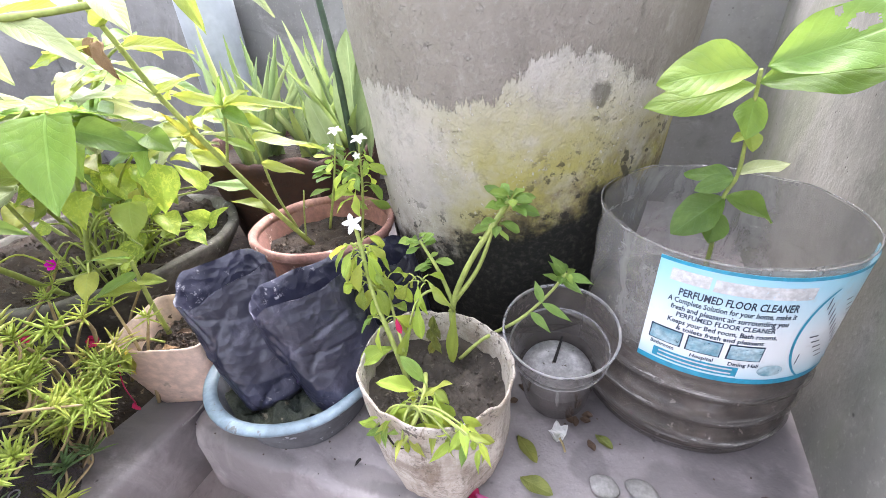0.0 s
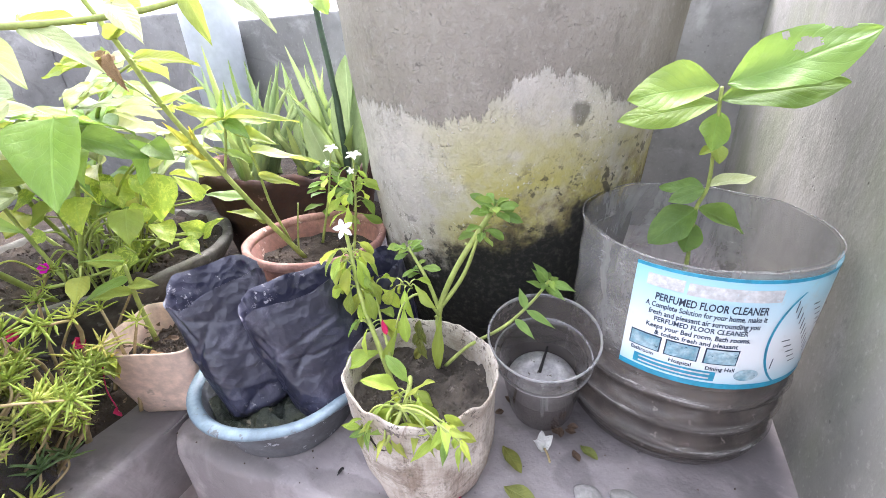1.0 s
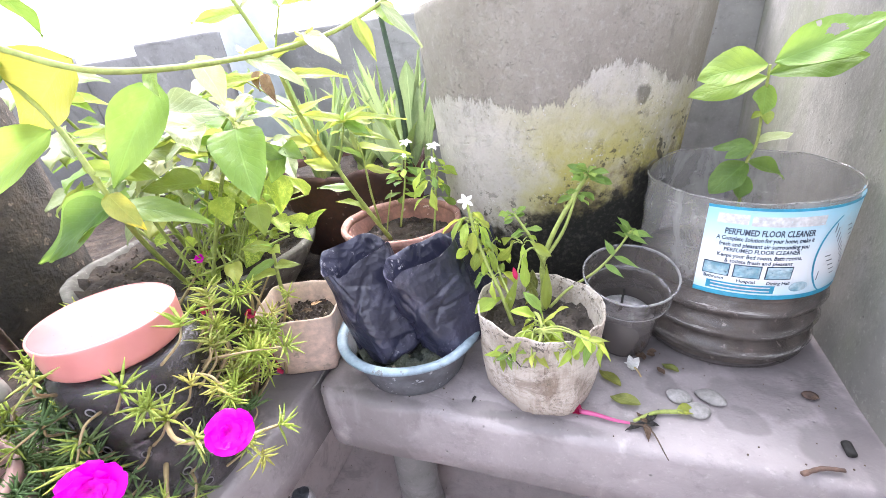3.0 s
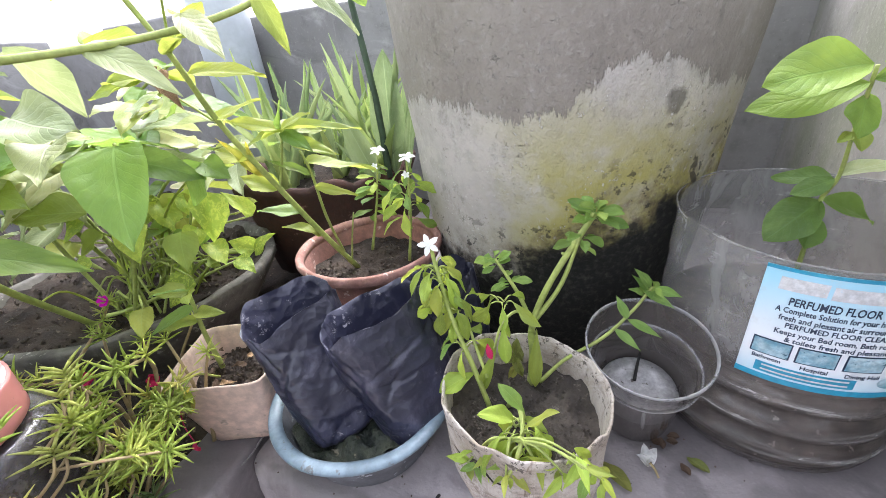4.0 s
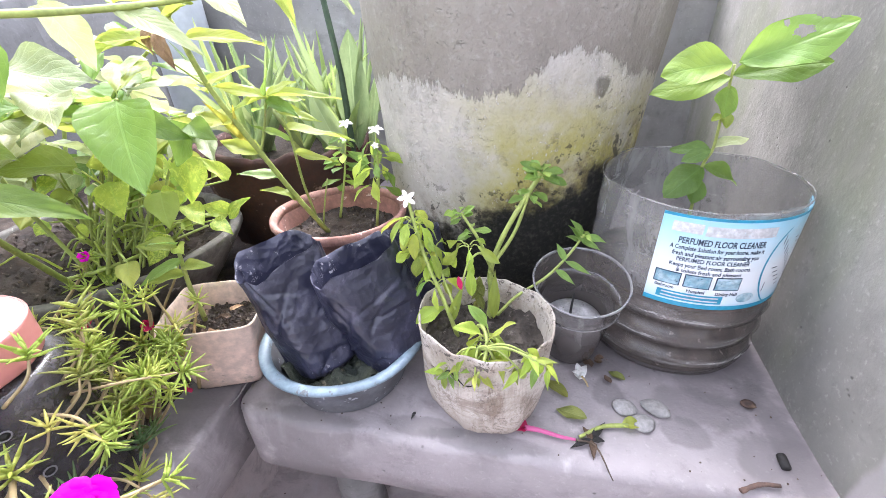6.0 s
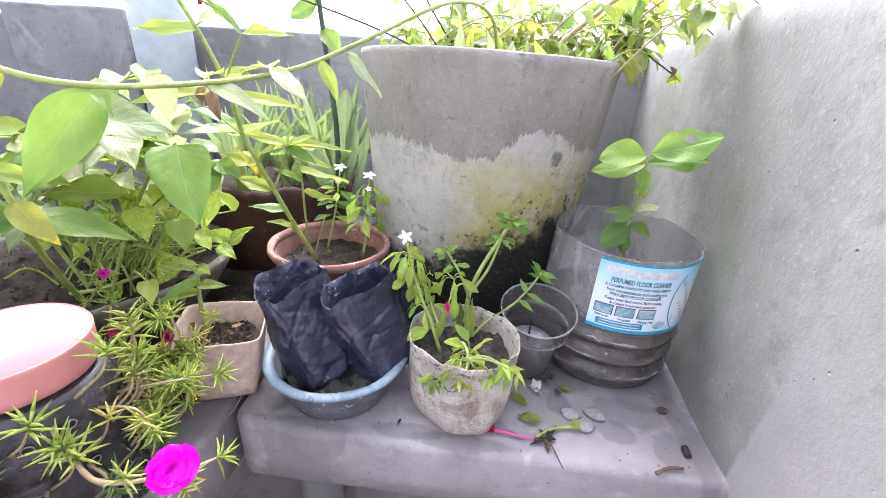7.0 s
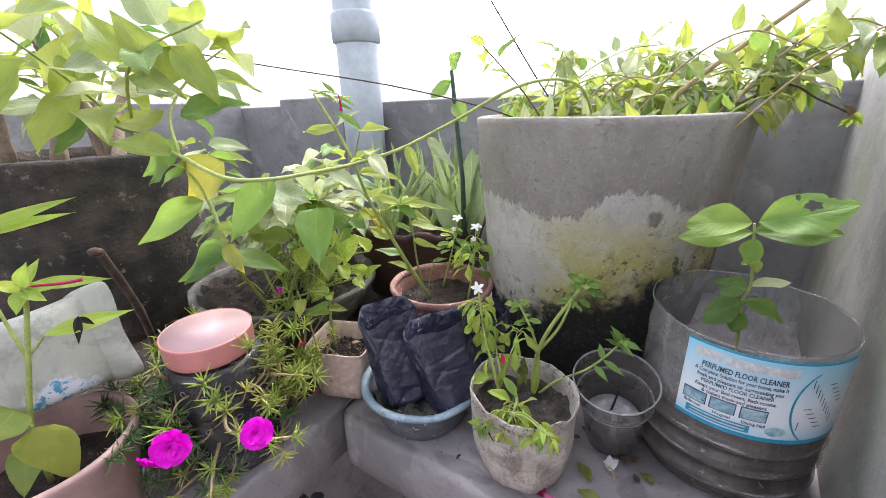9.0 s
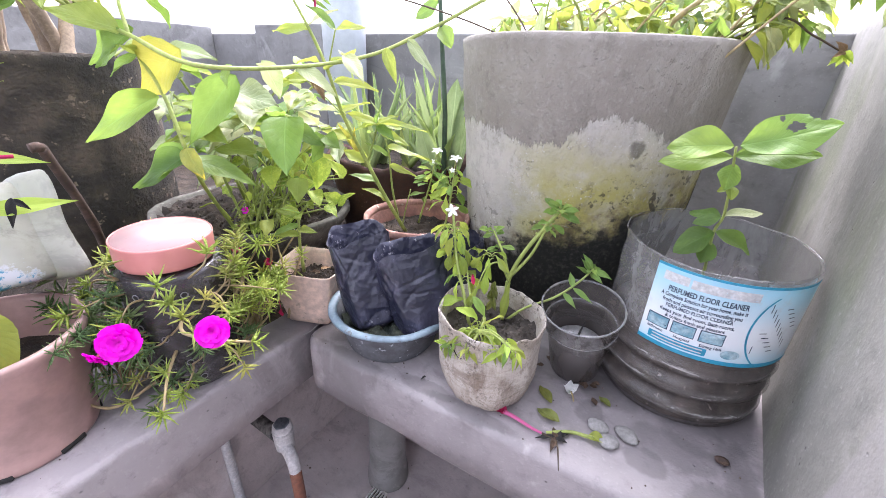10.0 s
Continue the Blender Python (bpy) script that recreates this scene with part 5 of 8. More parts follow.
def square_pot():
    c = Vector((-0.2735, 0.4585, 0))
    ob = thing("ivory_square_pot", c, "tapered square ivory plastic pot with rounded corners", "flower pot")
    bm = bmesh.new()
    rings = []
    for h, z in ((0.031, 0.0), (0.0345, 0.002), (0.0365, 0.012), (0.0500, 0.090), (0.0512, 0.0985), (0.0520, 0.1005), (0.0515, 0.1022), (0.0502, 0.1022), (0.0490, 0.096), (0.0430, 0.06), (0.035, 0.01)):
        ring = []
        for i in range(64):
            a = 2 * math.pi * i / 64
            ca, sa = math.cos(a), math.sin(a)
            f = (abs(ca) ** 12 + abs(sa) ** 12) ** (-1 / 12)
            ring.append(bm.verts.new((ca * f * h * 1.07, sa * f * h, z + 0.004 * max(0.0, z - 0.09) / 0.012 * noise.noise(Vector((ca * 1.5, sa * 1.5, 2))))))
        rings.append(ring)
    for a, b in zip(rings, rings[1:]):
        for i in range(64):
            j = (i + 1) % 64
            bm.faces.new((a[i], a[j], b[j], b[i]))
    bm.faces.new(rings[0][::-1])
    bm.faces.new(rings[-1])
    bmesh.ops.transform(bm, matrix=pose(c.x, c.y, 0, 0, 0, 21), verts=bm.verts)
    part("body", bm, M_WHITE_POT, ob)
    part("soil", disc((c.x, c.y, 0.072), 0.0455, 32, 7, 0.006, 3.0), M_SOIL, ob, "dark soil with dry leaf bits")
    crumbs(ob, c, 0.043, 0.074, 240, 7, M_LITTER, (0.001, 0.0034))


square_pot()


def holed_bottle():
    c = Vector((-0.316, 0.271, 0))
    ob = thing("holed_bottle_planter", c, "dark plastic bottle planter with drilled holes and a pink lid", "planter")
    prof = [(0.0497, 0.0), (0.0563, 0.003), (0.061, 0.012), (0.061, 0.04), (0.0590, 0.043), (0.061, 0.046), (0.061, 0.10), (0.059, 0.103), (0.061, 0.106), (0.061, 0.135), (0.0585, 0.139), (0.0605, 0.143), (0.0605, 0.168), (0.053, 0.174)]
    part("bottle", lathe(prof + [(0.0004, 0.174)], c, 64, 0.012, 1.8, 2.0), M_HOLED, ob, "smoky clear plastic")
    part("soil", lathe([(0.0004, 0.003), (0.0516, 0.004), (0.0560, 0.09), (0.055, 0.16), (0.0004, 0.165)], c, 48, 0.02, 2.5), M_SOIL, ob, "dark soil inside")
    tilt = (-0.2, 2.1, 0)
    lid_at = Vector((-0.313, 0.267, 0.180))
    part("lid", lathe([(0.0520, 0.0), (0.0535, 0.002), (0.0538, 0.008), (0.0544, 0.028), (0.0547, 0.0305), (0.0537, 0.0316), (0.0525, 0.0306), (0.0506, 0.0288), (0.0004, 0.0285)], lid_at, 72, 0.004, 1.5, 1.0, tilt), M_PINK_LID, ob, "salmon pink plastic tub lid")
    # flat top in a paler pink than the lid's salmon side
    part("lid_top", lathe([(0.0527, 0.0308), (0.0511, 0.0296), (0.0480, 0.0292), (0.0300, 0.0294), (0.0004, 0.0298)], lid_at, 64, 0.003, 1.5, 1.0, tilt), M_PINK_TOP, ob, "pale pink flat top")
    for a, z in ((-68, 0.150), (-45, 0.142), (-20, 0.148), (-75, 0.105), (-50, 0.090), (-15, 0.100), (-88, 0.070), (-62, 0.055), (-32, 0.050), (-100, 0.13), (5, 0.065), (-40, 0.02), (-22, 0.022)):
        m = pose(c.x, c.y, z) @ pose(0, 0, 0, 0, 0, a) @ pose(0.0612, 0, 0, 0, 90, 0)
        bm = lathe([(0.0032, 0.0), (0.0043, 0.0), (0.0044, 0.0006), (0.0034, 0.0009), (0.0032, 0.0)], (0, 0, 0), 14)
        bmesh.ops.transform(bm, matrix=m, verts=bm.verts)
        part("hole_rim", bm, M_HOLE_RIM, ob)
        bm = lathe([(0.0033, 0.0003), (0.0004, 0.0004)], (0, 0, 0), 12)
        bmesh.ops.transform(bm, matrix=m, verts=bm.verts)
        part("hole", bm, M_BLACKBIT, ob)


holed_bottle()


def milky_container():
    """A square tub on its side: its closed end in the pot, its collared mouth turned away."""
    c = Vector((-0.404, 0.130, 0.219))
    ob = thing("milky_plastic_container", (-0.404, 0.130, 0.142), "milky plastic tub lying on its side in a pink pot", "container")
    body = [(0.0004, -0.065), (0.038, -0.065), (0.046, -0.062), (0.0495, -0.054), (0.0525, 0.0), (0.0545, 0.040), (0.0525, 0.040), (0.0505, 0.0), (0.0455, -0.058), (0.0004, -0.061)]
    collar = [(0.0545, 0.040), (0.0572, 0.044), (0.0600, 0.052), (0.0615, 0.064), (0.0612, 0.067), (0.0597, 0.067), (0.0580, 0.058), (0.0552, 0.047), (0.0525, 0.040)]
    m = Matrix(((-0.309, 0.951, 0.0), (0.0, 0.0, 1.0), (0.951, 0.309, 0.0))).to_4x4()
    m.translation = c
    for name, shape, label in (("shell", body, "yellowed milky plastic with muddy smears"), ("collar", collar, "wider square collar round the mouth")):
        bm = bmesh.new()
        rings = []
        for h, z in shape:
            ring = []
            for i in range(64):
                a = 2 * math.pi * (i + 0.5) / 64
                ca, sa = math.cos(a), math.sin(a)
                f = (abs(ca) ** 7 + abs(sa) ** 7) ** (-1 / 7)
                ring.append(bm.verts.new((ca * f * h, sa * f * h * 0.96, z)))
            rings.append(ring)
        for a, b in zip(rings, rings[1:]):
            for i in range(64):
                j = (i + 1) % 64
                bm.faces.new((a[i], a[j], b[j], b[i]))
        lumps(bm, 0.004, 16)
        bmesh.ops.recalc_face_normals(bm, faces=bm.faces)
        bmesh.ops.transform(bm, matrix=m, verts=bm.verts)
        part(name, bm, M_MILKY, ob, label)


milky_container()

# pipes, rod, tap and drain
pipe = thing("drain_pipe", (-0.79, 1.12, 0), "thick pale blue plastic drain pipe against the parapet", "pipe")
part("pipe", lathe([(0.068, 0.0), (0.068, 0.5), (0.068, 1.7)], (-0.79, 1.12, 0), 40), M_PIPE, pipe)
part("socket", lathe([(0.068, 0.68), (0.077, 0.685), (0.078, 0.76), (0.072, 0.77), (0.068, 0.77)], (-0.79, 1.12, 0), 40), M_PIPE, pipe, "wider pipe socket")

solid("rusty_rod", tube_part([(-0.66, 0.315, 0.004), (-0.575, 0.282, 0.16), (-0.530, 0.247, 0.276), (-0.522, 0.240, 0.292), (-0.521, 0.230, 0.292)], 0.0062, 0.0066, segs=10, knots=0.3), M_RUST, "rusty iron rod leaning on a planter", "rod", smooth=True)


def tap():
    at = Vector((-0.326, 0.384, -0.285))
    ob = thing("water_tap", at, "white plastic tap with a dull blue knob on the wall", "tap")
    part("body", tube_part([at + Vector((0, 0, -0.020)), at + Vector((0, 0, 0.004)), at + Vector((0, 0, 0.028))], 0.018, 0.0205, segs=18), M_TAP, ob)
    part("knob", lathe([(0.0004, 0.028), (0.0185, 0.028), (0.0195, 0.032), (0.018, 0.041), (0.013, 0.043), (0.0004, 0.043)], at, 24, 0.03), M_TAP, ob, "white knob")
    part("knob_cap", lathe([(0.0145, 0.0430), (0.0150, 0.0445), (0.0130, 0.0455), (0.0004, 0.0450)], at, 22, 0.02), M_KNOB, ob, "dull grey-blue cap")
    part("inlet", tube_part([at + Vector((-0.11, 0.004, -0.004)), at + Vector((-0.05, 0.002, -0.004)), at + Vector((-0.012, 0, -0.004))], 0.0135, 0.0135, segs=14), M_THREAD, ob, "threaded inlet wrapped in dirty tape")
    part("spout", tube_part([at + Vector((0.006, -0.004, -0.010)), at + Vector((0.030, -0.012, -0.013)), at + Vector((0.044, -0.017, -0.026)), at + Vector((0.046, -0.018, -0.045))], 0.0125, 0.0115, segs=14), M_TAP, ob)
    tip = at + Vector((0.046, -0.018, -0.040))
    hose = tube_part([tip, tip + Vector((0.008, -0.004, -0.08)), tip + Vector((0.022, -0.02, -0.15)), tip + Vector((0.05, -0.06, -0.192)), tip + Vector((0.10, -0.12, -0.192))], 0.0115, 0.0115, segs=14)
    solid("garden_hose", hose, M_HOSE, "brown rubber hose pushed over the tap spout", "hose", smooth=True)


tap()
solid("standpipe", tube_part([(-0.418, 0.317, FLOOR_Z), (-0.419, 0.317, -0.40), (-0.42, 0.317, -0.27)], 0.0095, 0.0095, segs=12), M_SMEAR, "dirty white water pipe along the wall", "pipe", smooth=True)


def floor_drain():
    c = Vector((-0.185, 0.492, FLOOR_Z))
    ob = thing("floor_drain", c, "small white plastic drain grate in the floor", "drain")
    part("well", box(c + Vector((-0.02, -0.014, 0.0)), c + Vector((0.02, 0.014, 0.003))), M_BLACKBIT, ob, "dark opening")
    for k in range(6):
        x = c.x - 0.0175 + 0.007 * k
        part("bar", box((x - 0.0015, c.y - 0.015, c.z + 0.003), (x + 0.0015, c.y + 0.015, c.z + 0.009), 0.0006), M_TAP, ob)
    part("frame", lathe([(0.023, 0.0), (0.026, 0.002), (0.026, 0.006), (0.022, 0.007), (0.021, 0.0)], c, 4, tilt=(0, 0, 45), squash=(1.05, 1.05)), M_TAP, ob)


floor_drain()

# ---- plants ----
RNG = random.Random(11)
VIEWER = Vector((0.10, 0.10, 0.55))


def toward(p, up=0.6):
    """A leaf's face turned half to the open side of the corner, half to the sky."""
    return (VIEWER - Vector(p)).normalized() + Vector((0, 0, up))


def jug_seedling():
    base = (0.287, 0.632, 0.112)
    ob = thing("citrus_seedling", base, "young seedling with large glossy leaves in a cut jug", "plant")
    stem = [base, (0.284, 0.622, 0.18), (0.278, 0.613, 0.238), (0.281, 0.606, 0.264), (0.276, 0.598, 0.300), (0.267, 0.581, 0.347)]
    part("stem", tube_part(stem, 0.0021, 0.0013, segs=8, knots=0.2), M_STEM, ob)
    top = Vector(stem[-1])
    # the top two pairs
    leaf(ob, top + Vector((-0.002, 0, 0.001)), (0.203, 0.568, 0.341), 0.040, M_LEAF_MID, "ellipse", (0.10, -0.72, 0.75), 0.30, 0.05, 0.05, 13)
    leaf(ob, (0.268, 0.584, 0.336), (0.198, 0.572, 0.325), 0.030, M_LEAF_MID, "ellipse", (0.0, -0.75, 0.65), 0.24, 0.06, 0.08, 14)
    leaf(ob, top + Vector((0.003, 0, 0.002)), (0.337, 0.557, 0.381), 0.046, M_LEAF_MID, "ellipse", (-0.12, -0.80, 0.62), 0.16, 0.03, 0.05, 13, bitten=True)
    leaf(ob, (0.269, 0.583, 0.338), (0.333, 0.561, 0.352), 0.034, M_LEAF_MID, "ellipse", (0.0, -0.65, 0.8), 0.22, 0.06, 0.07, 14, bitten=True)
    # a small round leaf and a bud below the fork
    leaf(ob, (0.272, 0.590, 0.328), (0.270, 0.574, 0.302), 0.024, M_LEAF_MID, "ellipse", (0.1, -1.0, 0.35), 0.2, 0.10, 0.06, 0)
    leaf(ob, (0.276, 0.597, 0.304), (0.281, 0.588, 0.289), 0.012, M_LEAF_LIGHT, "ellipse", (0.3, -1.0, 0.3), 0.3, 0.1, 0.06, 1)
    leaf(ob, (0.276, 0.597, 0.300), (0.265, 0.590, 0.296), 0.008, M_LEAF_LIGHT, "ellipse", (0.0, -0.6, 0.8), 0.3, 0.1, 0.06, 2)
    for b, t, w, m, f in (
        ((0.279, 0.608, 0.262), (0.246, 0.632, 0.259), 0.021, M_LEAF, (-0.2, -0.5, 1)),
        ((0.279, 0.606, 0.262), (0.252, 0.600, 0.252), 0.017, M_LEAF, (-0.2, -0.7, 0.6)),
        ((0.281, 0.607, 0.264), (0.319, 0.620, 0.276), 0.017, M_LEAF_PALE, (0, -0.4, 1)),
        ((0.278, 0.612, 0.242), (0.240, 0.594, 0.214), 0.036, M_LEAF, (-0.3, -0.6, 0.9)),
        ((0.279, 0.612, 0.242), (0.325, 0.616, 0.224), 0.030, M_LEAF, (0.3, -0.6, 0.9)),
        ((0.281, 0.616, 0.225), (0.262, 0.634, 0.206), 0.024, M_LEAF, (-0.3, -0.2, 1)),
        ((0.281, 0.616, 0.225), (0.274, 0.598, 0.204), 0.024, M_LEAF, (0, -0.6, 0.9)),
    ):
        leaf(ob, b, t, w, m, "ellipse", f, 0.25, 0.14, 0.05, RNG.randrange(3))


jug_seedling()


def herb_whorl(ob, at, d, count, size, width, mats, droop, shape="spoon", rng=RNG, open_up=0.5):
    """Leaves crowded round a shoot's end."""
    at, d = Vector(at), Vector(d).normalized()
    for k in range(count):
        a = k * 2.4 + rng.uniform(-0.3, 0.3)
        out = (around(d, a) + d * open_up * rng.uniform(0.2, 1.2) + Vector((0, 0, -droop * rng.uniform(0.6, 1.3)))).normalized()
        b = at - d * size * 0.5 * (k / count) + out * size * 0.08
        s = size * rng.uniform(0.7, 1.15)
        bend = 0.2 if droop < 0.6 else rng.choice((0.25, 0.45, 0.65))
        if droop > 0.8:
            stalk_end = b + (out + Vector((0, 0, 0.9))).normalized() * s * 0.35
            part("leaf_stalk", tube_part([b, b.lerp(stalk_end, 0.5) + Vector((0, 0, s * 0.06)), stalk_end], 0.0008, 0.0006, segs=5, n=3), M_STEM, ob)
            b = stalk_end
        leaf(ob, b, b + out * s, width * s / size, rng.choice(mats), shape, toward(b, 0.9), 0.35, bend, 0.12, rng.randrange(3), roll=rng.uniform(-45, 45) if droop > 0.6 else rng.uniform(-15, 15))


def sack_herb():
    ob = thing("periwinkle_plant", (0.045, 0.487, 0.088), "straggly periwinkle with limp leaves in a sack planter", "plant")
    a = [(0.024, 0.468, 0.086), (0.010, 0.474, 0.125), (-0.012, 0.488, 0.170), (-0.028, 0.505, 0.208), (-0.033, 0.509, 0.228)]
    b = [(0.056, 0.506, 0.086), (0.056, 0.515, 0.115), (0.055, 0.523, 0.147), (0.070, 0.534, 0.190), (0.102, 0.553, 0.248)]
    c = [(0.055, 0.523, 0.145), (0.040, 0.530, 0.175), (0.018, 0.538, 0.205)]
    d = [(0.064, 0.508, 0.088), (0.085, 0.522, 0.108), (0.118, 0.538, 0.128), (0.142, 0.553, 0.152), (0.157, 0.563, 0.174)]
    e = [(0.040, 0.474, 0.088), (0.050, 0.455, 0.116), (0.058, 0.435, 0.122), (0.060, 0.412, 0.118), (0.052, 0.398, 0.098)]
    a2 = [(0.022, 0.472, 0.120), (0.004, 0.492, 0.150), (-0.006, 0.505, 0.176)]
    b2 = [(0.057, 0.524, 0.150), (0.078, 0.534, 0.185), (0.092, 0.545, 0.230)]
    for pts, r in ((a, 0.0026), (b, 0.0038), (c, 0.0023), (d, 0.0020), (e, 0.0024), (a2, 0.0017), (b2, 0.0024)):
        part("stem", tube_part(pts, r, r * 0.65, segs=8, knots=0.2, seed=r * 1000), M_STEM, ob)
    limp = [M_LEAF_LIMP, M_LEAF_LIGHT, M_LEAF_LIMP, M_LEAF_LIGHT, M_LEAF_HERB]
    herb_whorl(ob, (-0.030, 0.507, 0.212), (-0.1, 0, 1), 12, 0.0282, 0.0134, limp, 1.1, "spoon")
    herb_whorl(ob, (-0.020, 0.495, 0.188), (-0.2, 0.1, 1), 9, 0.0309, 0.0148, limp, 1.4, "spoon")
    herb_whorl(ob, (-0.002, 0.480, 0.152), (-0.2, 0.1, 1), 6, 0.0269, 0.0120, limp, 1.0, "spoon")
    herb_whorl(ob, (0.104, 0.554, 0.252), (0.2, 0.1, 1), 18, 0.0227, 0.0088, [M_LEAF_HERB, M_LEAF], 0.05, "spoon")
    herb_whorl(ob, (0.094, 0.547, 0.232), (0.2, 0.1, 1), 8, 0.0202, 0.0079, [M_LEAF_HERB, M_LEAF], 0.5, "spoon")
    herb_whorl(ob, (0.017, 0.538, 0.206), (-0.4, 0.2, 1), 11, 0.0185, 0.0088, [M_LEAF_HERB], 0.2, "spoon")
    herb_whorl(ob, (0.030, 0.534, 0.187), (-0.4, 0.2, 1), 7, 0.0185, 0.0079, [M_LEAF_HERB], 0.3, "spoon")
    herb_whorl(ob, (0.030, 0.500, 0.186), (-0.3, -0.6, 0.5), 7, 0.0270, 0.0105, limp, 1.2, "spoon")
    herb_whorl(ob, (0.157, 0.563, 0.174), (0.5, 0.2, 0.8), 11, 0.0227, 0.0088, [M_LEAF_HERB, M_LEAF], 0.1, "lance")
    for p, t in (((0.128, 0.542, 0.137), (0.150, 0.528, 0.128)), ((0.138, 0.547, 0.146), (0.168, 0.540, 0.136)), ((0.138, 0.547, 0.146), (0.128, 0.562, 0.162))):
        leaf(ob, p, t, 0.009, M_LEAF_HERB, "lance", (0, -0.5, 1), 0.2, 0.1, 0.05, 1)
    # the front shoot spreads limp over the rim
    tips = random.Random(6)
    for k in range(13):
        f = k / 12
        at = Vector((0.014 + 0.098 * f + tips.uniform(-0.006, 0.006), 0.402 + tips.uniform(-0.008, 0.014), 0.088 + 0.040 * f + tips.uniform(-0.012, 0.008)))
        herb_whorl(ob, at, (1.6 * (f - 0.5), -0.6, tips.uniform(-0.5, 0.3)), 5, 0.021, 0.0070, limp, 0.7, tips.choice(("lance", "spoon", "lance")), tips)
        part("stem", tube_part([(0.052, 0.418, 0.118), at.lerp(Vector((0.052, 0.418, 0.118)), 0.5) + Vector((0, 0, 0.010)), at], 0.0013, 0.0009, segs=5), M_STEM, ob)
    herb_whorl(ob, (0.061, 0.416, 0.119), (0.4, -0.5, 0.1), 6, 0.0280, 0.0110, limp, 1.0, "spoon", tips)
    herb_whorl(ob, (0.058, 0.432, 0.122), (-0.4, -0.4, 0.2), 5, 0.0260, 0.0100, limp, 1.0, "spoon", tips)
    herb_whorl(ob, (-0.006, 0.504, 0.176), (0.3, -0.2, 0.8), 5, 0.0252, 0.0114, limp, 1.0, "spoon")
    herb_whorl(ob, (-0.024, 0.500, 0.200), (-0.3, -0.4, 0.5), 5, 0.0235, 0.0106, limp, 1.2, "ellipse")
    herb_whorl(ob, (0.058, 0.425, 0.120), (0.5, -0.5, 0.1), 8, 0.0286, 0.0132, limp, 0.9, "ellipse")
    # leaf scars along the stout stem
    for f in (0.35, 0.45, 0.55, 0.65, 0.75, 0.85):
        p, dd = along(b, f)
        part("bud", tube_part([p, p + around(dd, f * 20) * 0.005], 0.0018, 0.0012, segs=6), M_STEM, ob)
    # an arching side stem with one long hanging leaf, and a shrivelled tuft
    part("stem", tube_part([(0.058, 0.518, 0.140), (0.046, 0.500, 0.176), (0.034, 0.486, 0.172), (0.028, 0.478, 0.150)], 0.0016, 0.0010, segs=6), M_STEM, ob)
    for p, t, w in (((0.060, 0.512, 0.150), (0.062, 0.484, 0.100), 0.013), ((0.030, 0.480, 0.152), (0.014, 0.462, 0.104), 0.011), ((0.010, 0.474, 0.122), (-0.018, 0.452, 0.116), 0.020), ((0.034, 0.486, 0.170), (0.040, 0.470, 0.140), 0.012)):
        leaf(ob, p, t, w, RNG.choice(limp), "spoon", toward(p, 0.4), 0.45, 0.25, 0.14, RNG.randrange(3))
    for k in range(6):
        p = Vector((0.044, 0.496, 0.150 - 0.006 * k))
        leaf(ob, p, p + Vector((0.008 * math.sin(k * 2.1), -0.006, -0.020)), 0.008, M_LEAF_FALLEN, "lance", (0.2, -1, 0.2), 0.8, 0.3, 0.3, k % 3, "withered_leaf")
    flower(ob, (-0.034, 0.507, 0.232), (0.25, -0.8, 0.6), 0.0105, M_WHITE_PETAL, 5, 0.05, 0.5, shape="ellipse")
    part("flower_tube", tube_part([(-0.033, 0.509, 0.222), (-0.0335, 0.508, 0.231)], 0.0011, 0.0014, segs=6), M_STEM, ob)
    for p in ((0.028, 0.457, 0.174),):
        q = Vector(p)
        leaf(ob, q, q + Vector((0.003, -0.002, -0.016)), 0.0055, M_CRIMSON, "ellipse", (0, -1, 0.2), 0.4, 0.1, 0.15, 0, "spent_flower")


sack_herb()


def bowl_periwinkles():
    for base, head, seed in (((-0.214, 0.696, 0.114), (-0.197, 0.733, 0.262), 1), ((-0.140, 0.672, 0.114), (-0.132, 0.692, 0.262), 2)):
        rng = random.Random(seed)
        base, head = Vector(base), Vector(head)
        ob = thing("white_periwinkle", base, "small periwinkle with a white flower in a terracotta bowl", "plant", "white periwinkles")
        mid = base.lerp(head, 0.5) + Vector((0.004, 0, 0))
        part("stem", tube_part([base, mid, head - Vector((0, 0, 0.006))], 0.0023, 0.0012, segs=7, knots=0.15), M_STEM, ob)
        up = (head - base).normalized()
        for f, n, s in ((0.45, 4, 0.030), (0.62, 6, 0.036), (0.76, 7, 0.036), (0.88, 6, 0.024)):
            herb_whorl(ob, base.lerp(head, f), up, n, s, s * 0.40, [M_LEAF_HERB, M_LEAF, M_LEAF_LIMP], 0.55 if seed == 1 else 0.95, "spoon", rng)
        flower(ob, head, (0.15, -0.35, 0.9), 0.0125, M_WHITE_PETAL, 5, -0.05, 0.55, rng=rng, shape="ellipse")
        flower(ob, base.lerp(head, 0.86) + Vector((0.004, -0.012, 0)), (0.2, -0.7, 0.4), 0.006, M_WHITE_PETAL, 5, 0.4, 0.6, rng=rng, shape="ellipse")


bowl_periwinkles()


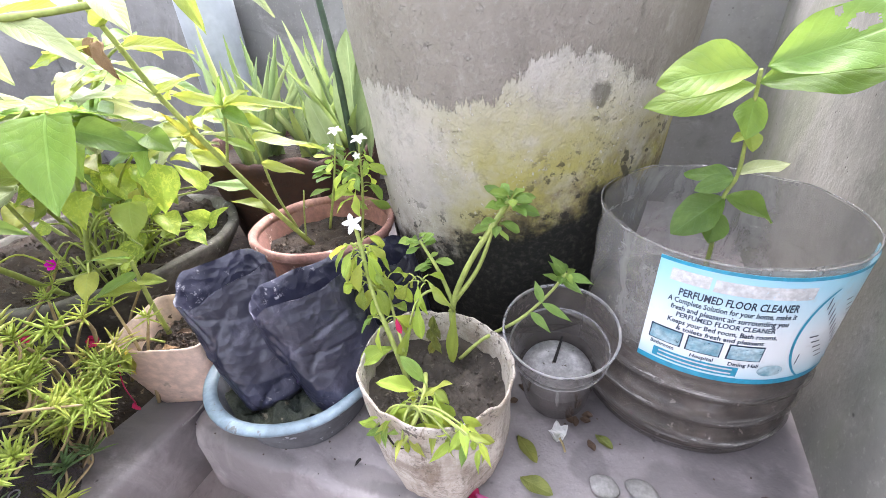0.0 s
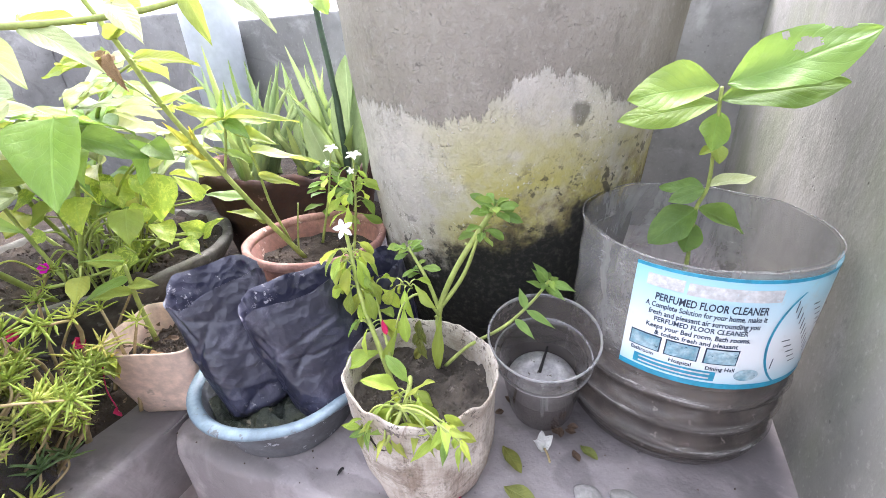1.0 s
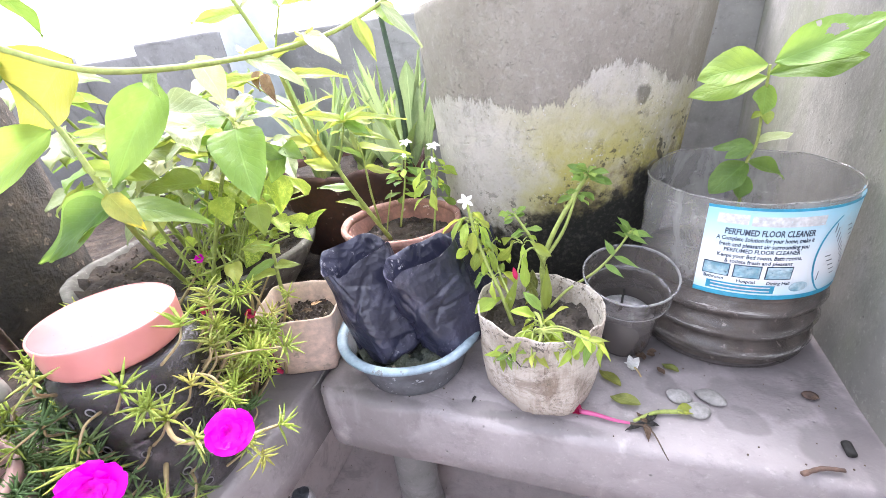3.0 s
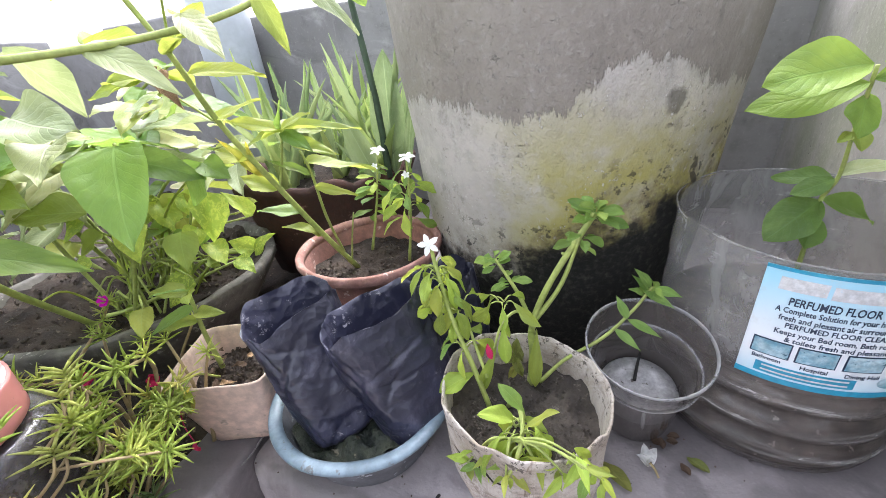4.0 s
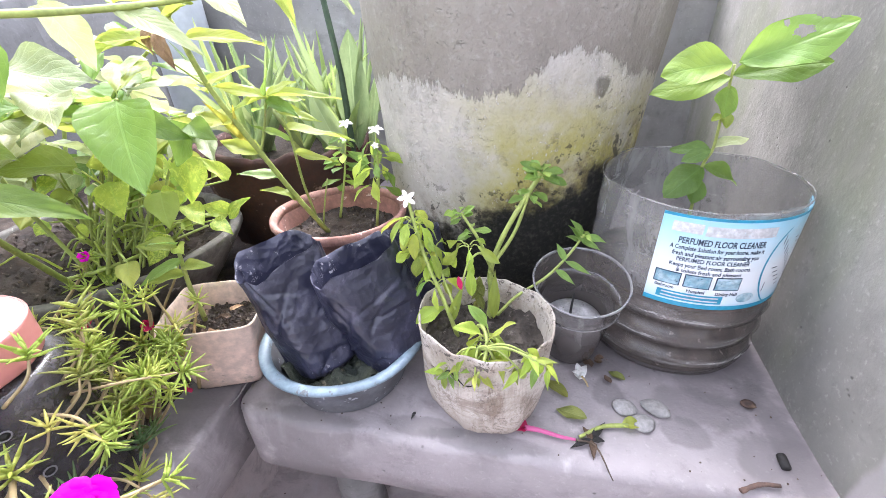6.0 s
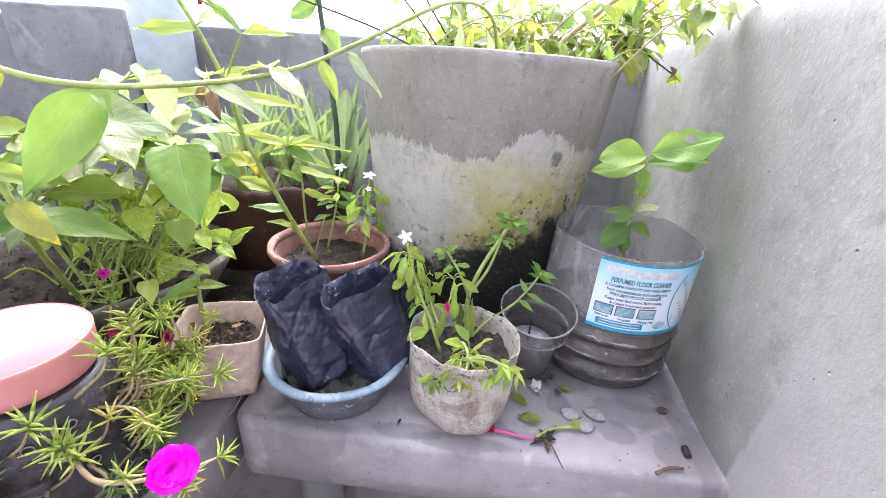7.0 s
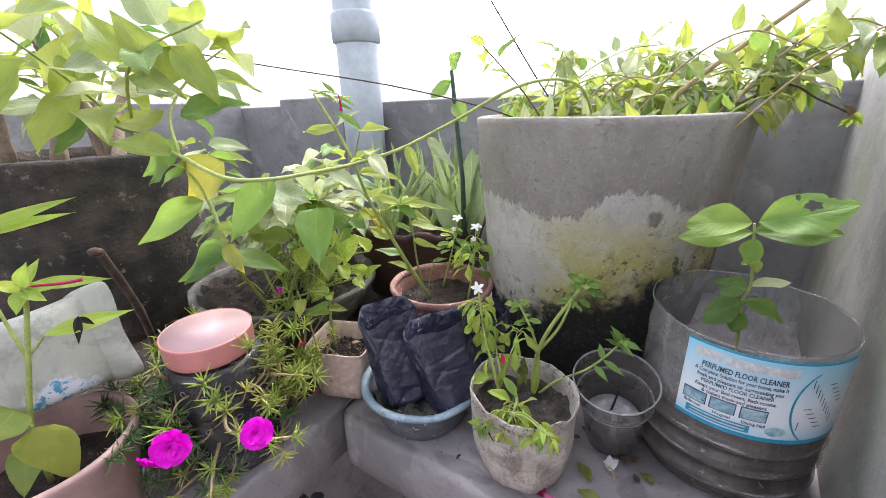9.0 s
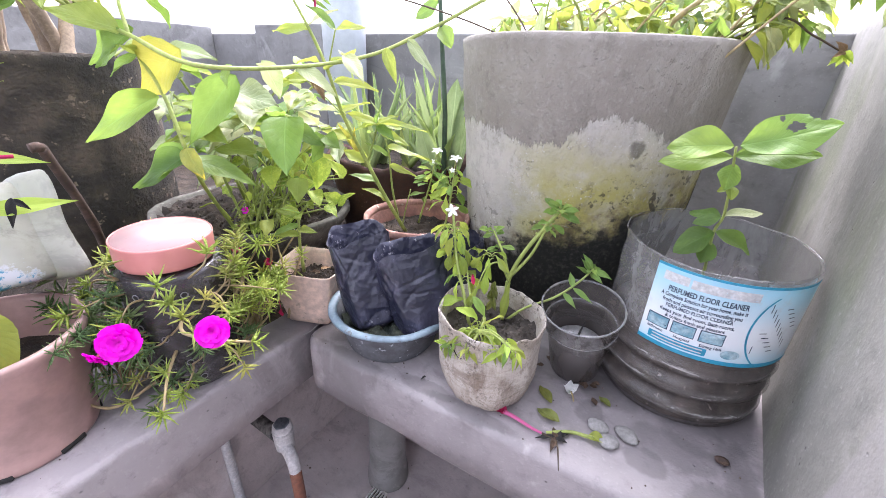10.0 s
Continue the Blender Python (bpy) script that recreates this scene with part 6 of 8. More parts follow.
def four_oclock():
    """The tall yellow-green plant that leans out of the terracotta bowl."""
    base = (-0.213, 0.648, 0.110)
    ob = thing("four_oclock_plant", base, "tall yellow-green four o'clock plant leaning from a bowl", "plant")
    main = [base, (-0.226, 0.606, 0.185), (-0.236, 0.567, 0.259), (-0.246, 0.527, 0.338), (-0.241, 0.497, 0.400), (-0.250, 0.478, 0.450), (-0.268, 0.460, 0.500)]
    part("stem", tube_part(main, 0.0040, 0.0018, segs=9, knots=0.15), M_STEM, ob)
    for pts, r in (
        (((-0.236, 0.567, 0.259), (-0.222, 0.566, 0.290), (-0.207, 0.562, 0.325)), 0.0018),
        (((-0.219, 0.632, 0.145), (-0.208, 0.600, 0.210), (-0.202, 0.585, 0.272), (-0.204, 0.578, 0.300)), 0.0020),
        (((-0.215, 0.640, 0.125), (-0.200, 0.632, 0.170), (-0.186, 0.626, 0.207)), 0.0014),
        (((-0.246, 0.527, 0.338), (-0.268, 0.512, 0.365), (-0.290, 0.500, 0.385)), 0.0013),
        (((-0.241, 0.497, 0.400), (-0.225, 0.490, 0.425), (-0.205, 0.480, 0.450)), 0.0013),
    ):
        part("stem", tube_part(pts, r, r * 0.7, segs=7), M_STEM, ob)
    for b, t, w, m, fold in (
        ((-0.208, 0.584, 0.284), (-0.148, 0.640, 0.267), 0.036, M_LEAF_LIGHT, 0.55),
        ((-0.200, 0.583, 0.257), (-0.157, 0.602, 0.243), 0.019, M_LEAF_LIGHT, 0.35),
        ((-0.201, 0.580, 0.272), (-0.232, 0.560, 0.297), 0.015, M_LEAF, 0.35),
        ((-0.207, 0.562, 0.325), (-0.262, 0.545, 0.343), 0.022, M_LEAF_LIGHT, 0.40),
        ((-0.207, 0.562, 0.326), (-0.127, 0.586, 0.326), 0.022, M_LEAF_LIGHT, 0.45),
        ((-0.207, 0.562, 0.326), (-0.166, 0.556, 0.345), 0.019, M_LEAF_LIGHT, 0.40),
        ((-0.207, 0.562, 0.326), (-0.194, 0.552, 0.356), 0.018, M_LEAF, 0.45),
        ((-0.207, 0.562, 0.324), (-0.243, 0.538, 0.316), 0.020, M_LEAF_LIGHT, 0.40),
        ((-0.207, 0.562, 0.322), (-0.163, 0.546, 0.311), 0.022, M_LEAF, 0.40),
        ((-0.207, 0.562, 0.322), (-0.182, 0.604, 0.319), 0.026, M_LEAF_LIGHT, 0.30),
        ((-0.209, 0.562, 0.312), (-0.250, 0.590, 0.309), 0.026, M_LEAF, 0.30),
        ((-0.252, 0.557, 0.278), (-0.259, 0.531, 0.326), 0.018, M_LEAF_YELLOW, 0.80),
        ((-0.246, 0.560, 0.276), (-0.238, 0.536, 0.321), 0.015, M_LEAF_YELLOW, 0.80),
    ):
        leaf(ob, b, t, w, m, "ovate", (RNG.uniform(-0.25, 0.25), -0.55, 1.0), fold, 0.10, 0.09, RNG.randrange(3), roll=RNG.uniform(-14, 14))
    for b, t, w, m, fold in (
        ((-0.248, 0.526, 0.342), (-0.291, 0.473, 0.352), 0.034, M_LEAF_PALE, 0.35),
        ((-0.246, 0.527, 0.340), (-0.282, 0.560, 0.338), 0.030, M_LEAF_LIGHT, 0.35),
        ((-0.262, 0.500, 0.386), (-0.334, 0.490, 0.390), 0.034, M_LEAF_LIGHT, 0.45),
        ((-0.242, 0.500, 0.406), (-0.196, 0.492, 0.424), 0.030, M_LEAF_LIGHT, 0.40),
        ((-0.226, 0.606, 0.185), (-0.252, 0.572, 0.212), 0.030, M_LEAF_LIGHT, 0.40),
        ((-0.232, 0.585, 0.222), (-0.272, 0.560, 0.238), 0.034, M_LEAF, 0.40),
        ((-0.236, 0.567, 0.259), (-0.290, 0.566, 0.276), 0.034, M_LEAF_LIGHT, 0.40),
        ((-0.241, 0.545, 0.300), (-0.306, 0.556, 0.312), 0.038, M_LEAF_LIGHT, 0.35),
        ((-0.207, 0.562, 0.324), (-0.222, 0.600, 0.336), 0.026, M_LEAF_LIGHT, 0.35),
        ((-0.206, 0.570, 0.310), (-0.150, 0.572, 0.300), 0.024, M_LEAF_LIGHT, 0.40),
        ((-0.250, 0.524, 0.344), (-0.205, 0.540, 0.362), 0.022, M_LEAF_LIGHT, 0.35),
        ((-0.290, 0.500, 0.385), (-0.352, 0.482, 0.378), 0.029, M_LEAF_LIGHT, 0.35),
        ((-0.290, 0.500, 0.385), (-0.312, 0.530, 0.400), 0.024, M_LEAF, 0.35),
        ((-0.238, 0.504, 0.386), (-0.156, 0.500, 0.386), 0.025, M_LEAF_LIGHT, 0.50),
        ((-0.241, 0.497, 0.402), (-0.200, 0.478, 0.416), 0.030, M_LEAF_LIGHT, 0.30),
        ((-0.205, 0.480, 0.450), (-0.150, 0.478, 0.456), 0.024, M_LEAF_LIGHT, 0.35),
        ((-0.205, 0.480, 0.450), (-0.222, 0.452, 0.478), 0.022, M_LEAF, 0.35),
        ((-0.250, 0.478, 0.450), (-0.312, 0.465, 0.452), 0.028, M_LEAF_LIGHT, 0.35),
        ((-0.252, 0.476, 0.454), (-0.225, 0.505, 0.480), 0.026, M_LEAF_PALE, 0.35),
    ):
        leaf(ob, b, t, w, m, "ovate", (RNG.uniform(-0.25, 0.25), -0.55, 1.0), fold, 0.10, 0.09, RNG.randrange(3), roll=RNG.uniform(-14, 14))
    # a withered brown leaf hanging from the stem
    leaf(ob, (-0.262, 0.500, 0.392), (-0.254, 0.494, 0.360), 0.020, M_DRY_TAN, "ovate", (0.4, -1, 0.2), 0.9, 0.3, 0.2, 1, "withered_leaf")
    leaf(ob, (-0.268, 0.502, 0.394), (-0.276, 0.494, 0.376), 0.016, M_DRY_TAN, "ovate", (-0.3, -1, 0.3), 0.9, 0.3, 0.2, 2, "withered_leaf")


four_oclock()


def pothos():
    c = Vector((-0.49, 0.545, 0.10))
    ob = thing("pothos_plant", c, "marbled pothos with arching stalks in a grey bowl", "plant")
    rng = random.Random(5)
    placed = (
        ((-0.334, 0.550, 0.260), (-0.322, 0.530, 0.203), 0.046, M_LEAF_MARBLE), ((-0.407, 0.540, 0.213), (-0.472, 0.525, 0.203), 0.034, M_LEAF), ((-0.311, 0.585, 0.216), (-0.335, 0.575, 0.254), 0.025, M_LEAF_MARBLE),
        ((-0.329, 0.585, 0.163), (-0.352, 0.570, 0.184), 0.030, M_LEAF_MARBLE), ((-0.329, 0.585, 0.163), (-0.293, 0.585, 0.192), 0.028, M_LEAF_MARBLE), ((-0.425, 0.550, 0.244), (-0.371, 0.530, 0.216), 0.036, M_LEAF_MARBLE),
        ((-0.455, 0.560, 0.239), (-0.414, 0.550, 0.226), 0.032, M_LEAF_LIGHT), ((-0.381, 0.545, 0.226), (-0.359, 0.535, 0.198), 0.030, M_LEAF_YELLOW), ((-0.485, 0.560, 0.231), (-0.462, 0.550, 0.262), 0.032, M_LEAF_LIGHT),
        ((-0.284, 0.522, 0.303), (-0.312, 0.508, 0.258), 0.042, M_LEAF), ((-0.284, 0.522, 0.303), (-0.256, 0.525, 0.288), 0.030, M_LEAF), ((-0.415, 0.570, 0.250), (-0.400, 0.545, 0.212), 0.036, M_LEAF_LIGHT),
        ((-0.520, 0.560, 0.230), (-0.548, 0.530, 0.214), 0.040, M_LEAF_PALE), ((-0.405, 0.535, 0.165), (-0.392, 0.515, 0.140), 0.026, M_LEAF_MARBLE), ((-0.480, 0.600, 0.205), (-0.502, 0.575, 0.233), 0.036, M_LEAF_LIGHT),
        ((-0.560, 0.600, 0.225), (-0.600, 0.575, 0.222), 0.042, M_LEAF), ((-0.380, 0.630, 0.200), (-0.345, 0.625, 0.222), 0.034, M_LEAF_LIGHT), ((-0.442, 0.560, 0.250), (-0.450, 0.535, 0.215), 0.038, M_LEAF_MARBLE),
    )
    for k, (h, tip, wide, mat) in enumerate(placed):
        h = Vector(h)
        foot = Vector((-0.475 + rng.uniform(-0.06, 0.05), 0.548 + rng.uniform(-0.03, 0.04), 0.10))
        mid = foot.lerp(h, 0.5) + Vector((rng.uniform(-0.012, 0.012), rng.uniform(-0.01, 0.01), 0.03))
        part("stalk", tube_part([foot, mid, h], 0.0019, 0.0012, segs=7), M_STEM if k % 3 else M_NEEDLE, ob)
        leaf(ob, h, tip, wide, mat, "heart", toward(h, rng.uniform(0.2, 1.2)), 0.25, 0.16, 0.07, rng.randrange(3), roll=rng.uniform(-22, 22))
    for k in range(20):
        foot = Vector((-0.475 + rng.uniform(-0.08, 0.07), 0.548 + rng.uniform(-0.06, 0.05), 0.10))
        h = Vector((rng.uniform(-0.53, -0.34), rng.uniform(0.47, 0.60), rng.uniform(0.165, 0.265)))
        part("stalk", tube_part([foot, foot.lerp(h, 0.5) + Vector((0, 0, 0.03)), h], 0.0018, 0.0012, segs=7), M_STEM, ob)
        out = Vector((rng.uniform(-0.5, 1.0), rng.uniform(-1.0, 0.2), rng.uniform(-0.9, 0.1))).normalized() * rng.uniform(0.034, 0.052)
        leaf(ob, h, h + out, out.length * 0.8, rng.choice((M_LEAF_LIGHT, M_LEAF_MARBLE, M_LEAF_MARBLE, M_LEAF_MID)), "heart", toward(h, rng.uniform(0.4, 1.3)), 0.25, 0.16, 0.08, rng.randrange(3), roll=rng.uniform(-20, 20))
    # bare arching stalks low over the soil
    for k in range(34):
        a = rng.uniform(0, 6.28)
        foot = Vector((c.x + rng.uniform(-0.05, 0.08), c.y + rng.uniform(-0.07, 0.06), 0.10))
        end = foot + Vector((0.07 * math.cos(a) + 0.03, 0.07 * math.sin(a), rng.uniform(0.0, 0.09)))
        part("stalk", tube_part([foot, foot.lerp(end, 0.5) + Vector((0, 0, rng.uniform(0.02, 0.045))), end], 0.0017, 0.0011, segs=6), rng.choice((M_STEM, M_NEEDLE, M_STEM)), ob)
        if k % 3 == 0:
            leaf(ob, end, end + Vector((0.02 * math.cos(a) + 0.01, 0.02 * math.sin(a) - 0.012, -0.012)), 0.024, rng.choice((M_LEAF_LIGHT, M_LEAF_MARBLE)), "heart", toward(end, 0.8), 0.25, 0.2, 0.1, k % 3)
    # runners along the rim
    for pts in (((-0.47, 0.50, 0.11), (-0.42, 0.535, 0.128), (-0.385, 0.60, 0.135)), ((-0.50, 0.46, 0.115), (-0.44, 0.47, 0.13), (-0.40, 0.51, 0.14)), ((-0.46, 0.56, 0.105), (-0.41, 0.565, 0.15), (-0.372, 0.63, 0.15))):
        part("stalk", tube_part(pts, 0.003, 0.0018, segs=7), M_STEM, ob)


pothos()


def heart_leaf_plant():
    """Broad heart-shaped leaves that hang in front of the bowl."""
    base = (-0.455, 0.455, 0.100)
    ob = thing("broad_leaf_plant", base, "leggy plant with broad drooping heart-shaped leaves", "plant")
    stem = [base, (-0.420, 0.410, 0.170), (-0.380, 0.365, 0.240), (-0.352, 0.338, 0.300), (-0.362, 0.332, 0.365), (-0.378, 0.322, 0.41)]
    part("stem", tube_part(stem, 0.0036, 0.0022, segs=8, knots=0.15), M_STEM, ob)
    other = [(-0.445, 0.47, 0.10), (-0.40, 0.485, 0.21), (-0.335, 0.475, 0.30), (-0.270, 0.441, 0.341)]
    part("stem", tube_part(other, 0.0030, 0.0016, segs=8, knots=0.15), M_STEM, ob)
    third = [(-0.470, 0.48, 0.10), (-0.500, 0.465, 0.23), (-0.470, 0.445, 0.325), (-0.360, 0.425, 0.368)]
    part("stem", tube_part(third, 0.0030, 0.0016, segs=8, knots=0.15), M_STEM, ob)
    for b, t, w, m, f, s in (
        ((-0.356, 0.425, 0.368), (-0.238, 0.402, 0.362), 0.062, M_LEAF_PALE, (0.1, -0.55, 0.9), "ovate"),
        ((-0.470, 0.448, 0.328), (-0.350, 0.438, 0.322), 0.058, M_LEAF_PALE, (0.1, -0.6, 0.8), "ovate"),
        ((-0.338, 0.432, 0.282), (-0.420, 0.408, 0.284), 0.046, M_LEAF_LIGHT, (0.1, -0.6, 0.8), "ovate"),
        ((-0.470, 0.425, 0.306), (-0.372, 0.402, 0.304), 0.044, M_LEAF_LIGHT, (0.1, -0.6, 0.8), "ovate"),
        ((-0.420, 0.440, 0.345), (-0.352, 0.470, 0.350), 0.044, M_LEAF_PALE, (0.1, -0.5, 0.9), "ovate"),
        ((-0.440, 0.446, 0.338), (-0.480, 0.400, 0.350), 0.044, M_LEAF_LIGHT, (0.1, -0.5, 0.9), "ovate"),
        ((-0.268, 0.439, 0.340), (-0.221, 0.389, 0.275), 0.060, M_LEAF_MID, (0.62, -0.75, 0.25), "heart"),
        ((-0.371, 0.330, 0.364), (-0.468, 0.270, 0.302), 0.056, M_LEAF_MID, (0.75, -0.45, 0.5), "ovate"),
        ((-0.345, 0.335, 0.290), (-0.294, 0.397, 0.253), 0.042, M_LEAF, (0.5, -0.3, 1), "ovate"),
        ((-0.352, 0.340, 0.290), (-0.438, 0.296, 0.240), 0.054, M_LEAF_MID, (0.4, -0.6, 0.8), "heart"),
        ((-0.352, 0.338, 0.290), (-0.398, 0.288, 0.248), 0.046, M_LEAF, (0.3, -0.7, 0.7), "heart"),
        ((-0.350, 0.338, 0.300), (-0.312, 0.330, 0.268), 0.030, M_LEAF_YELLOW, (0.5, -0.7, 0.6), "ovate"),
        ((-0.360, 0.334, 0.330), (-0.330, 0.355, 0.312), 0.024, M_LEAF_LIGHT, (0.5, -0.7, 0.6), "ovate"),
        ((-0.310, 0.474, 0.318), (-0.270, 0.510, 0.292), 0.034, M_LEAF, (0.4, -0.7, 0.7), "heart"),
        ((-0.330, 0.478, 0.305), (-0.295, 0.450, 0.278), 0.028, M_LEAF_MID, (0.4, -0.7, 0.7), "heart"),
        ((-0.378, 0.322, 0.41), (-0.425, 0.300, 0.390), 0.030, M_LEAF_MID, (0.3, -0.5, 0.9), "ovate"),
        ((-0.378, 0.322, 0.41), (-0.352, 0.290, 0.425), 0.026, M_LEAF_LIGHT, (0.3, -0.5, 0.9), "ovate"),
    ):
        leaf(ob, b, t, w, m, s, f, 0.22, 0.05 if w > 0.045 else 0.14, 0.06, 13 if w > 0.045 else RNG.randrange(3))


heart_leaf_plant()


def pale_shrub():
    """The sunlit mass of pale leaves behind the bowls."""
    base = (-0.62, 0.60, 0.10)
    ob = thing("pale_leaf_shrub", base, "sprawling shrub with pale sunlit leaves above the bowls", "plant")
    rng = random.Random(21)
    for pts in (
        ((-0.62, 0.60, 0.10), (-0.56, 0.55, 0.22), (-0.46, 0.50, 0.30), (-0.36, 0.48, 0.335)),
        ((-0.62, 0.60, 0.10), (-0.58, 0.62, 0.24), (-0.48, 0.60, 0.32), (-0.37, 0.58, 0.345)),
        ((-0.63, 0.60, 0.10), (-0.62, 0.54, 0.25), (-0.56, 0.46, 0.33), (-0.48, 0.40, 0.36)),
        ((-0.64, 0.60, 0.10), (-0.66, 0.66, 0.26), (-0.60, 0.70, 0.36), (-0.50, 0.70, 0.40)),
        ((-0.64, 0.60, 0.10), (-0.70, 0.58, 0.27), (-0.68, 0.52, 0.38), (-0.60, 0.46, 0.43)),
        ((-0.56, 0.65, 0.10), (-0.53, 0.68, 0.19), (-0.47, 0.67, 0.25), (-0.40, 0.67, 0.265)),
        ((-0.60, 0.63, 0.10), (-0.63, 0.67, 0.18), (-0.58, 0.73, 0.25), (-0.50, 0.77, 0.27)),
        ((-0.62, 0.56, 0.10), (-0.66, 0.52, 0.20), (-0.62, 0.47, 0.26), (-0.54, 0.44, 0.28)),
        ((-0.58, 0.56, 0.10), (-0.52, 0.50, 0.22), (-0.42, 0.45, 0.315), (-0.335, 0.435, 0.345)),
        ((-0.60, 0.58, 0.10), (-0.50, 0.58, 0.24), (-0.40, 0.55, 0.330), (-0.315, 0.535, 0.375)),
    ):
        part("stem", tube_part(pts, 0.0034, 0.0018, segs=7, knots=0.12), M_STEM, ob)
        for k in range(11):
            p, d = along(pts, 0.40 + 0.599 * k / 10)
            a = -1.2 + (k % 2) * 2.6 + rng.uniform(-0.6, 0.6)
            out = Vector((math.cos(a), math.sin(a), rng.uniform(-0.40, 0.12))).normalized()
            size = rng.uniform(0.060, 0.098)
            leaf(ob, p + out * 0.010, p + out * size, size * rng.uniform(0.50, 0.62), rng.choice((M_LEAF_PALE, M_LEAF_PALE, M_LEAF_LIGHT, M_LEAF_MID, M_LEAF)), "ovate", (rng.uniform(-0.2, 0.4), -0.45, 1.0), rng.uniform(0.25, 0.45), rng.choice((0.08, 0.16, 0.24)), 0.09, rng.randrange(3), roll=rng.uniform(-18, 18))


pale_shrub()


def vine():
    """The long bare runner that crosses from the side to the drum."""
    base = (0.065, 0.715, 0.44)
    ob = thing("trailing_vine", base, "long trailing vine arching out of the drum planter", "plant")
    run = [base, (0.048, 0.655, 0.500), (0.0, 0.575, 0.502), (-0.085, 0.530, 0.457), (-0.150, 0.484, 0.422), (-0.200, 0.405, 0.405), (-0.252, 0.316, 0.403), (-0.340, 0.300, 0.430), (-0.450, 0.300, 0.455), (-0.560, 0.310, 0.500)]
    part("stem", tube_part(run, 0.0019, 0.0028, segs=9, n=7, knots=0.12), M_STEM, ob)
    light = [M_LEAF, M_LEAF_LIGHT]
    for b, t, w, m, f, s in (
        ((-0.292, 0.388, 0.392), (-0.334, 0.334, 0.306), 0.058, M_LEAF, (0.72, -0.55, 0.3), "ovate"),
        ((-0.318, 0.340, 0.418), (-0.400, 0.322, 0.362), 0.078, M_LEAF_YELLOW, (0.72, -0.6, 0.3), "ovate"),
        ((-0.392, 0.330, 0.440), (-0.464, 0.300, 0.396), 0.050, M_LEAF, (0.7, -0.55, 0.4), "ovate"),
        ((-0.235, 0.385, 0.408), (-0.262, 0.430, 0.372), 0.036, M_LEAF_PALE, (0.3, -0.5, 1), "ovate"),
        ((-0.205, 0.410, 0.408), (-0.150, 0.420, 0.380), 0.026, M_LEAF_PALE, (0.3, -0.5, 1), "ovate"),
        ((-0.205, 0.412, 0.408), (-0.228, 0.468, 0.420), 0.030, M_LEAF_LIGHT, (0.1, -0.4, 1), "ovate"),
        ((-0.160, 0.448, 0.420), (-0.118, 0.430, 0.398), 0.026, M_LEAF_PALE, (0.3, -0.5, 1), "ovate"),
        ((-0.160, 0.448, 0.420), (-0.190, 0.490, 0.428), 0.028, M_LEAF_LIGHT, (0.1, -0.4, 1), "ovate"),
        ((-0.098, 0.490, 0.440), (-0.060, 0.500, 0.402), 0.022, M_LEAF_PALE, (0.3, -0.6, 0.8), "ovate"),
        ((-0.122, 0.477, 0.430), (-0.102, 0.470, 0.392), 0.020, M_LEAF_LIGHT, (0.3, -0.8, 0.5), "ovate"),
        ((-0.262, 0.360, 0.405), (-0.232, 0.332, 0.385), 0.022, M_LEAF, (0.3, -0.8, 0.5), "ovate"),
        ((-0.345, 0.300, 0.430), (-0.395, 0.280, 0.395), 0.046, M_LEAF, (0.5, -0.6, 0.6), "ovate"),
        ((-0.355, 0.300, 0.434), (-0.365, 0.240, 0.450), 0.046, M_LEAF_LIGHT, (0.5, -0.6, 0.6), "ovate"),
    ):
        leaf(ob, b, t, w, m, s, f, 0.25, 0.05 if w > 0.045 else 0.14, 0.07, 13 if w > 0.045 else RNG.randrange(3))
    rng = random.Random(31)
    for pts in (
        ((-0.450, 0.300, 0.455), (-0.49, 0.26, 0.49), (-0.53, 0.23, 0.52)),
        ((-0.340, 0.300, 0.430), (-0.38, 0.32, 0.48), (-0.40, 0.37, 0.53), (-0.38, 0.42, 0.57)),
        ((-0.450, 0.300, 0.455), (-0.45, 0.25, 0.52), (-0.42, 0.19, 0.57)),
        ((-0.560, 0.310, 0.500), (-0.57, 0.33, 0.54), (-0.58, 0.36, 0.58)),
        ((-0.450, 0.300, 0.455), (-0.40, 0.30, 0.54), (-0.33, 0.36, 0.585)),
    ):
        leafy(ob, pts, 5, 0.085, 0.054, [M_LEAF, M_LEAF_LIGHT, M_LEAF_LIGHT, M_LEAF_PALE], "heart", 0.2, 0.25, rng, stem_mat=M_STEM, r=(0.0022, 0.0013), facing=(0.3, -0.4, 0.9))
    # a pink-tubed bud among narrow bracts
    bud = Vector((-0.262, 0.500, 0.500))
    part("stem", tube_part([(-0.268, 0.460, 0.500), (-0.266, 0.480, 0.504), bud], 0.0014, 0.001, segs=6), M_STEM, ob)
    herb_whorl(ob, bud, (0.4, 0, 0.6), 8, 0.036, 0.009, light, 0.2, "lance", rng)
    for d in ((0.006, -0.003, -0.024),):
        part("flower_bud", tube_part([bud, bud + Vector(d) * 0.5 + Vector((0.002, 0, 0)), bud + Vector(d)], 0.0010, 0.0022, segs=7), M_CRIMSON, ob, "closed crimson flower")


vine()


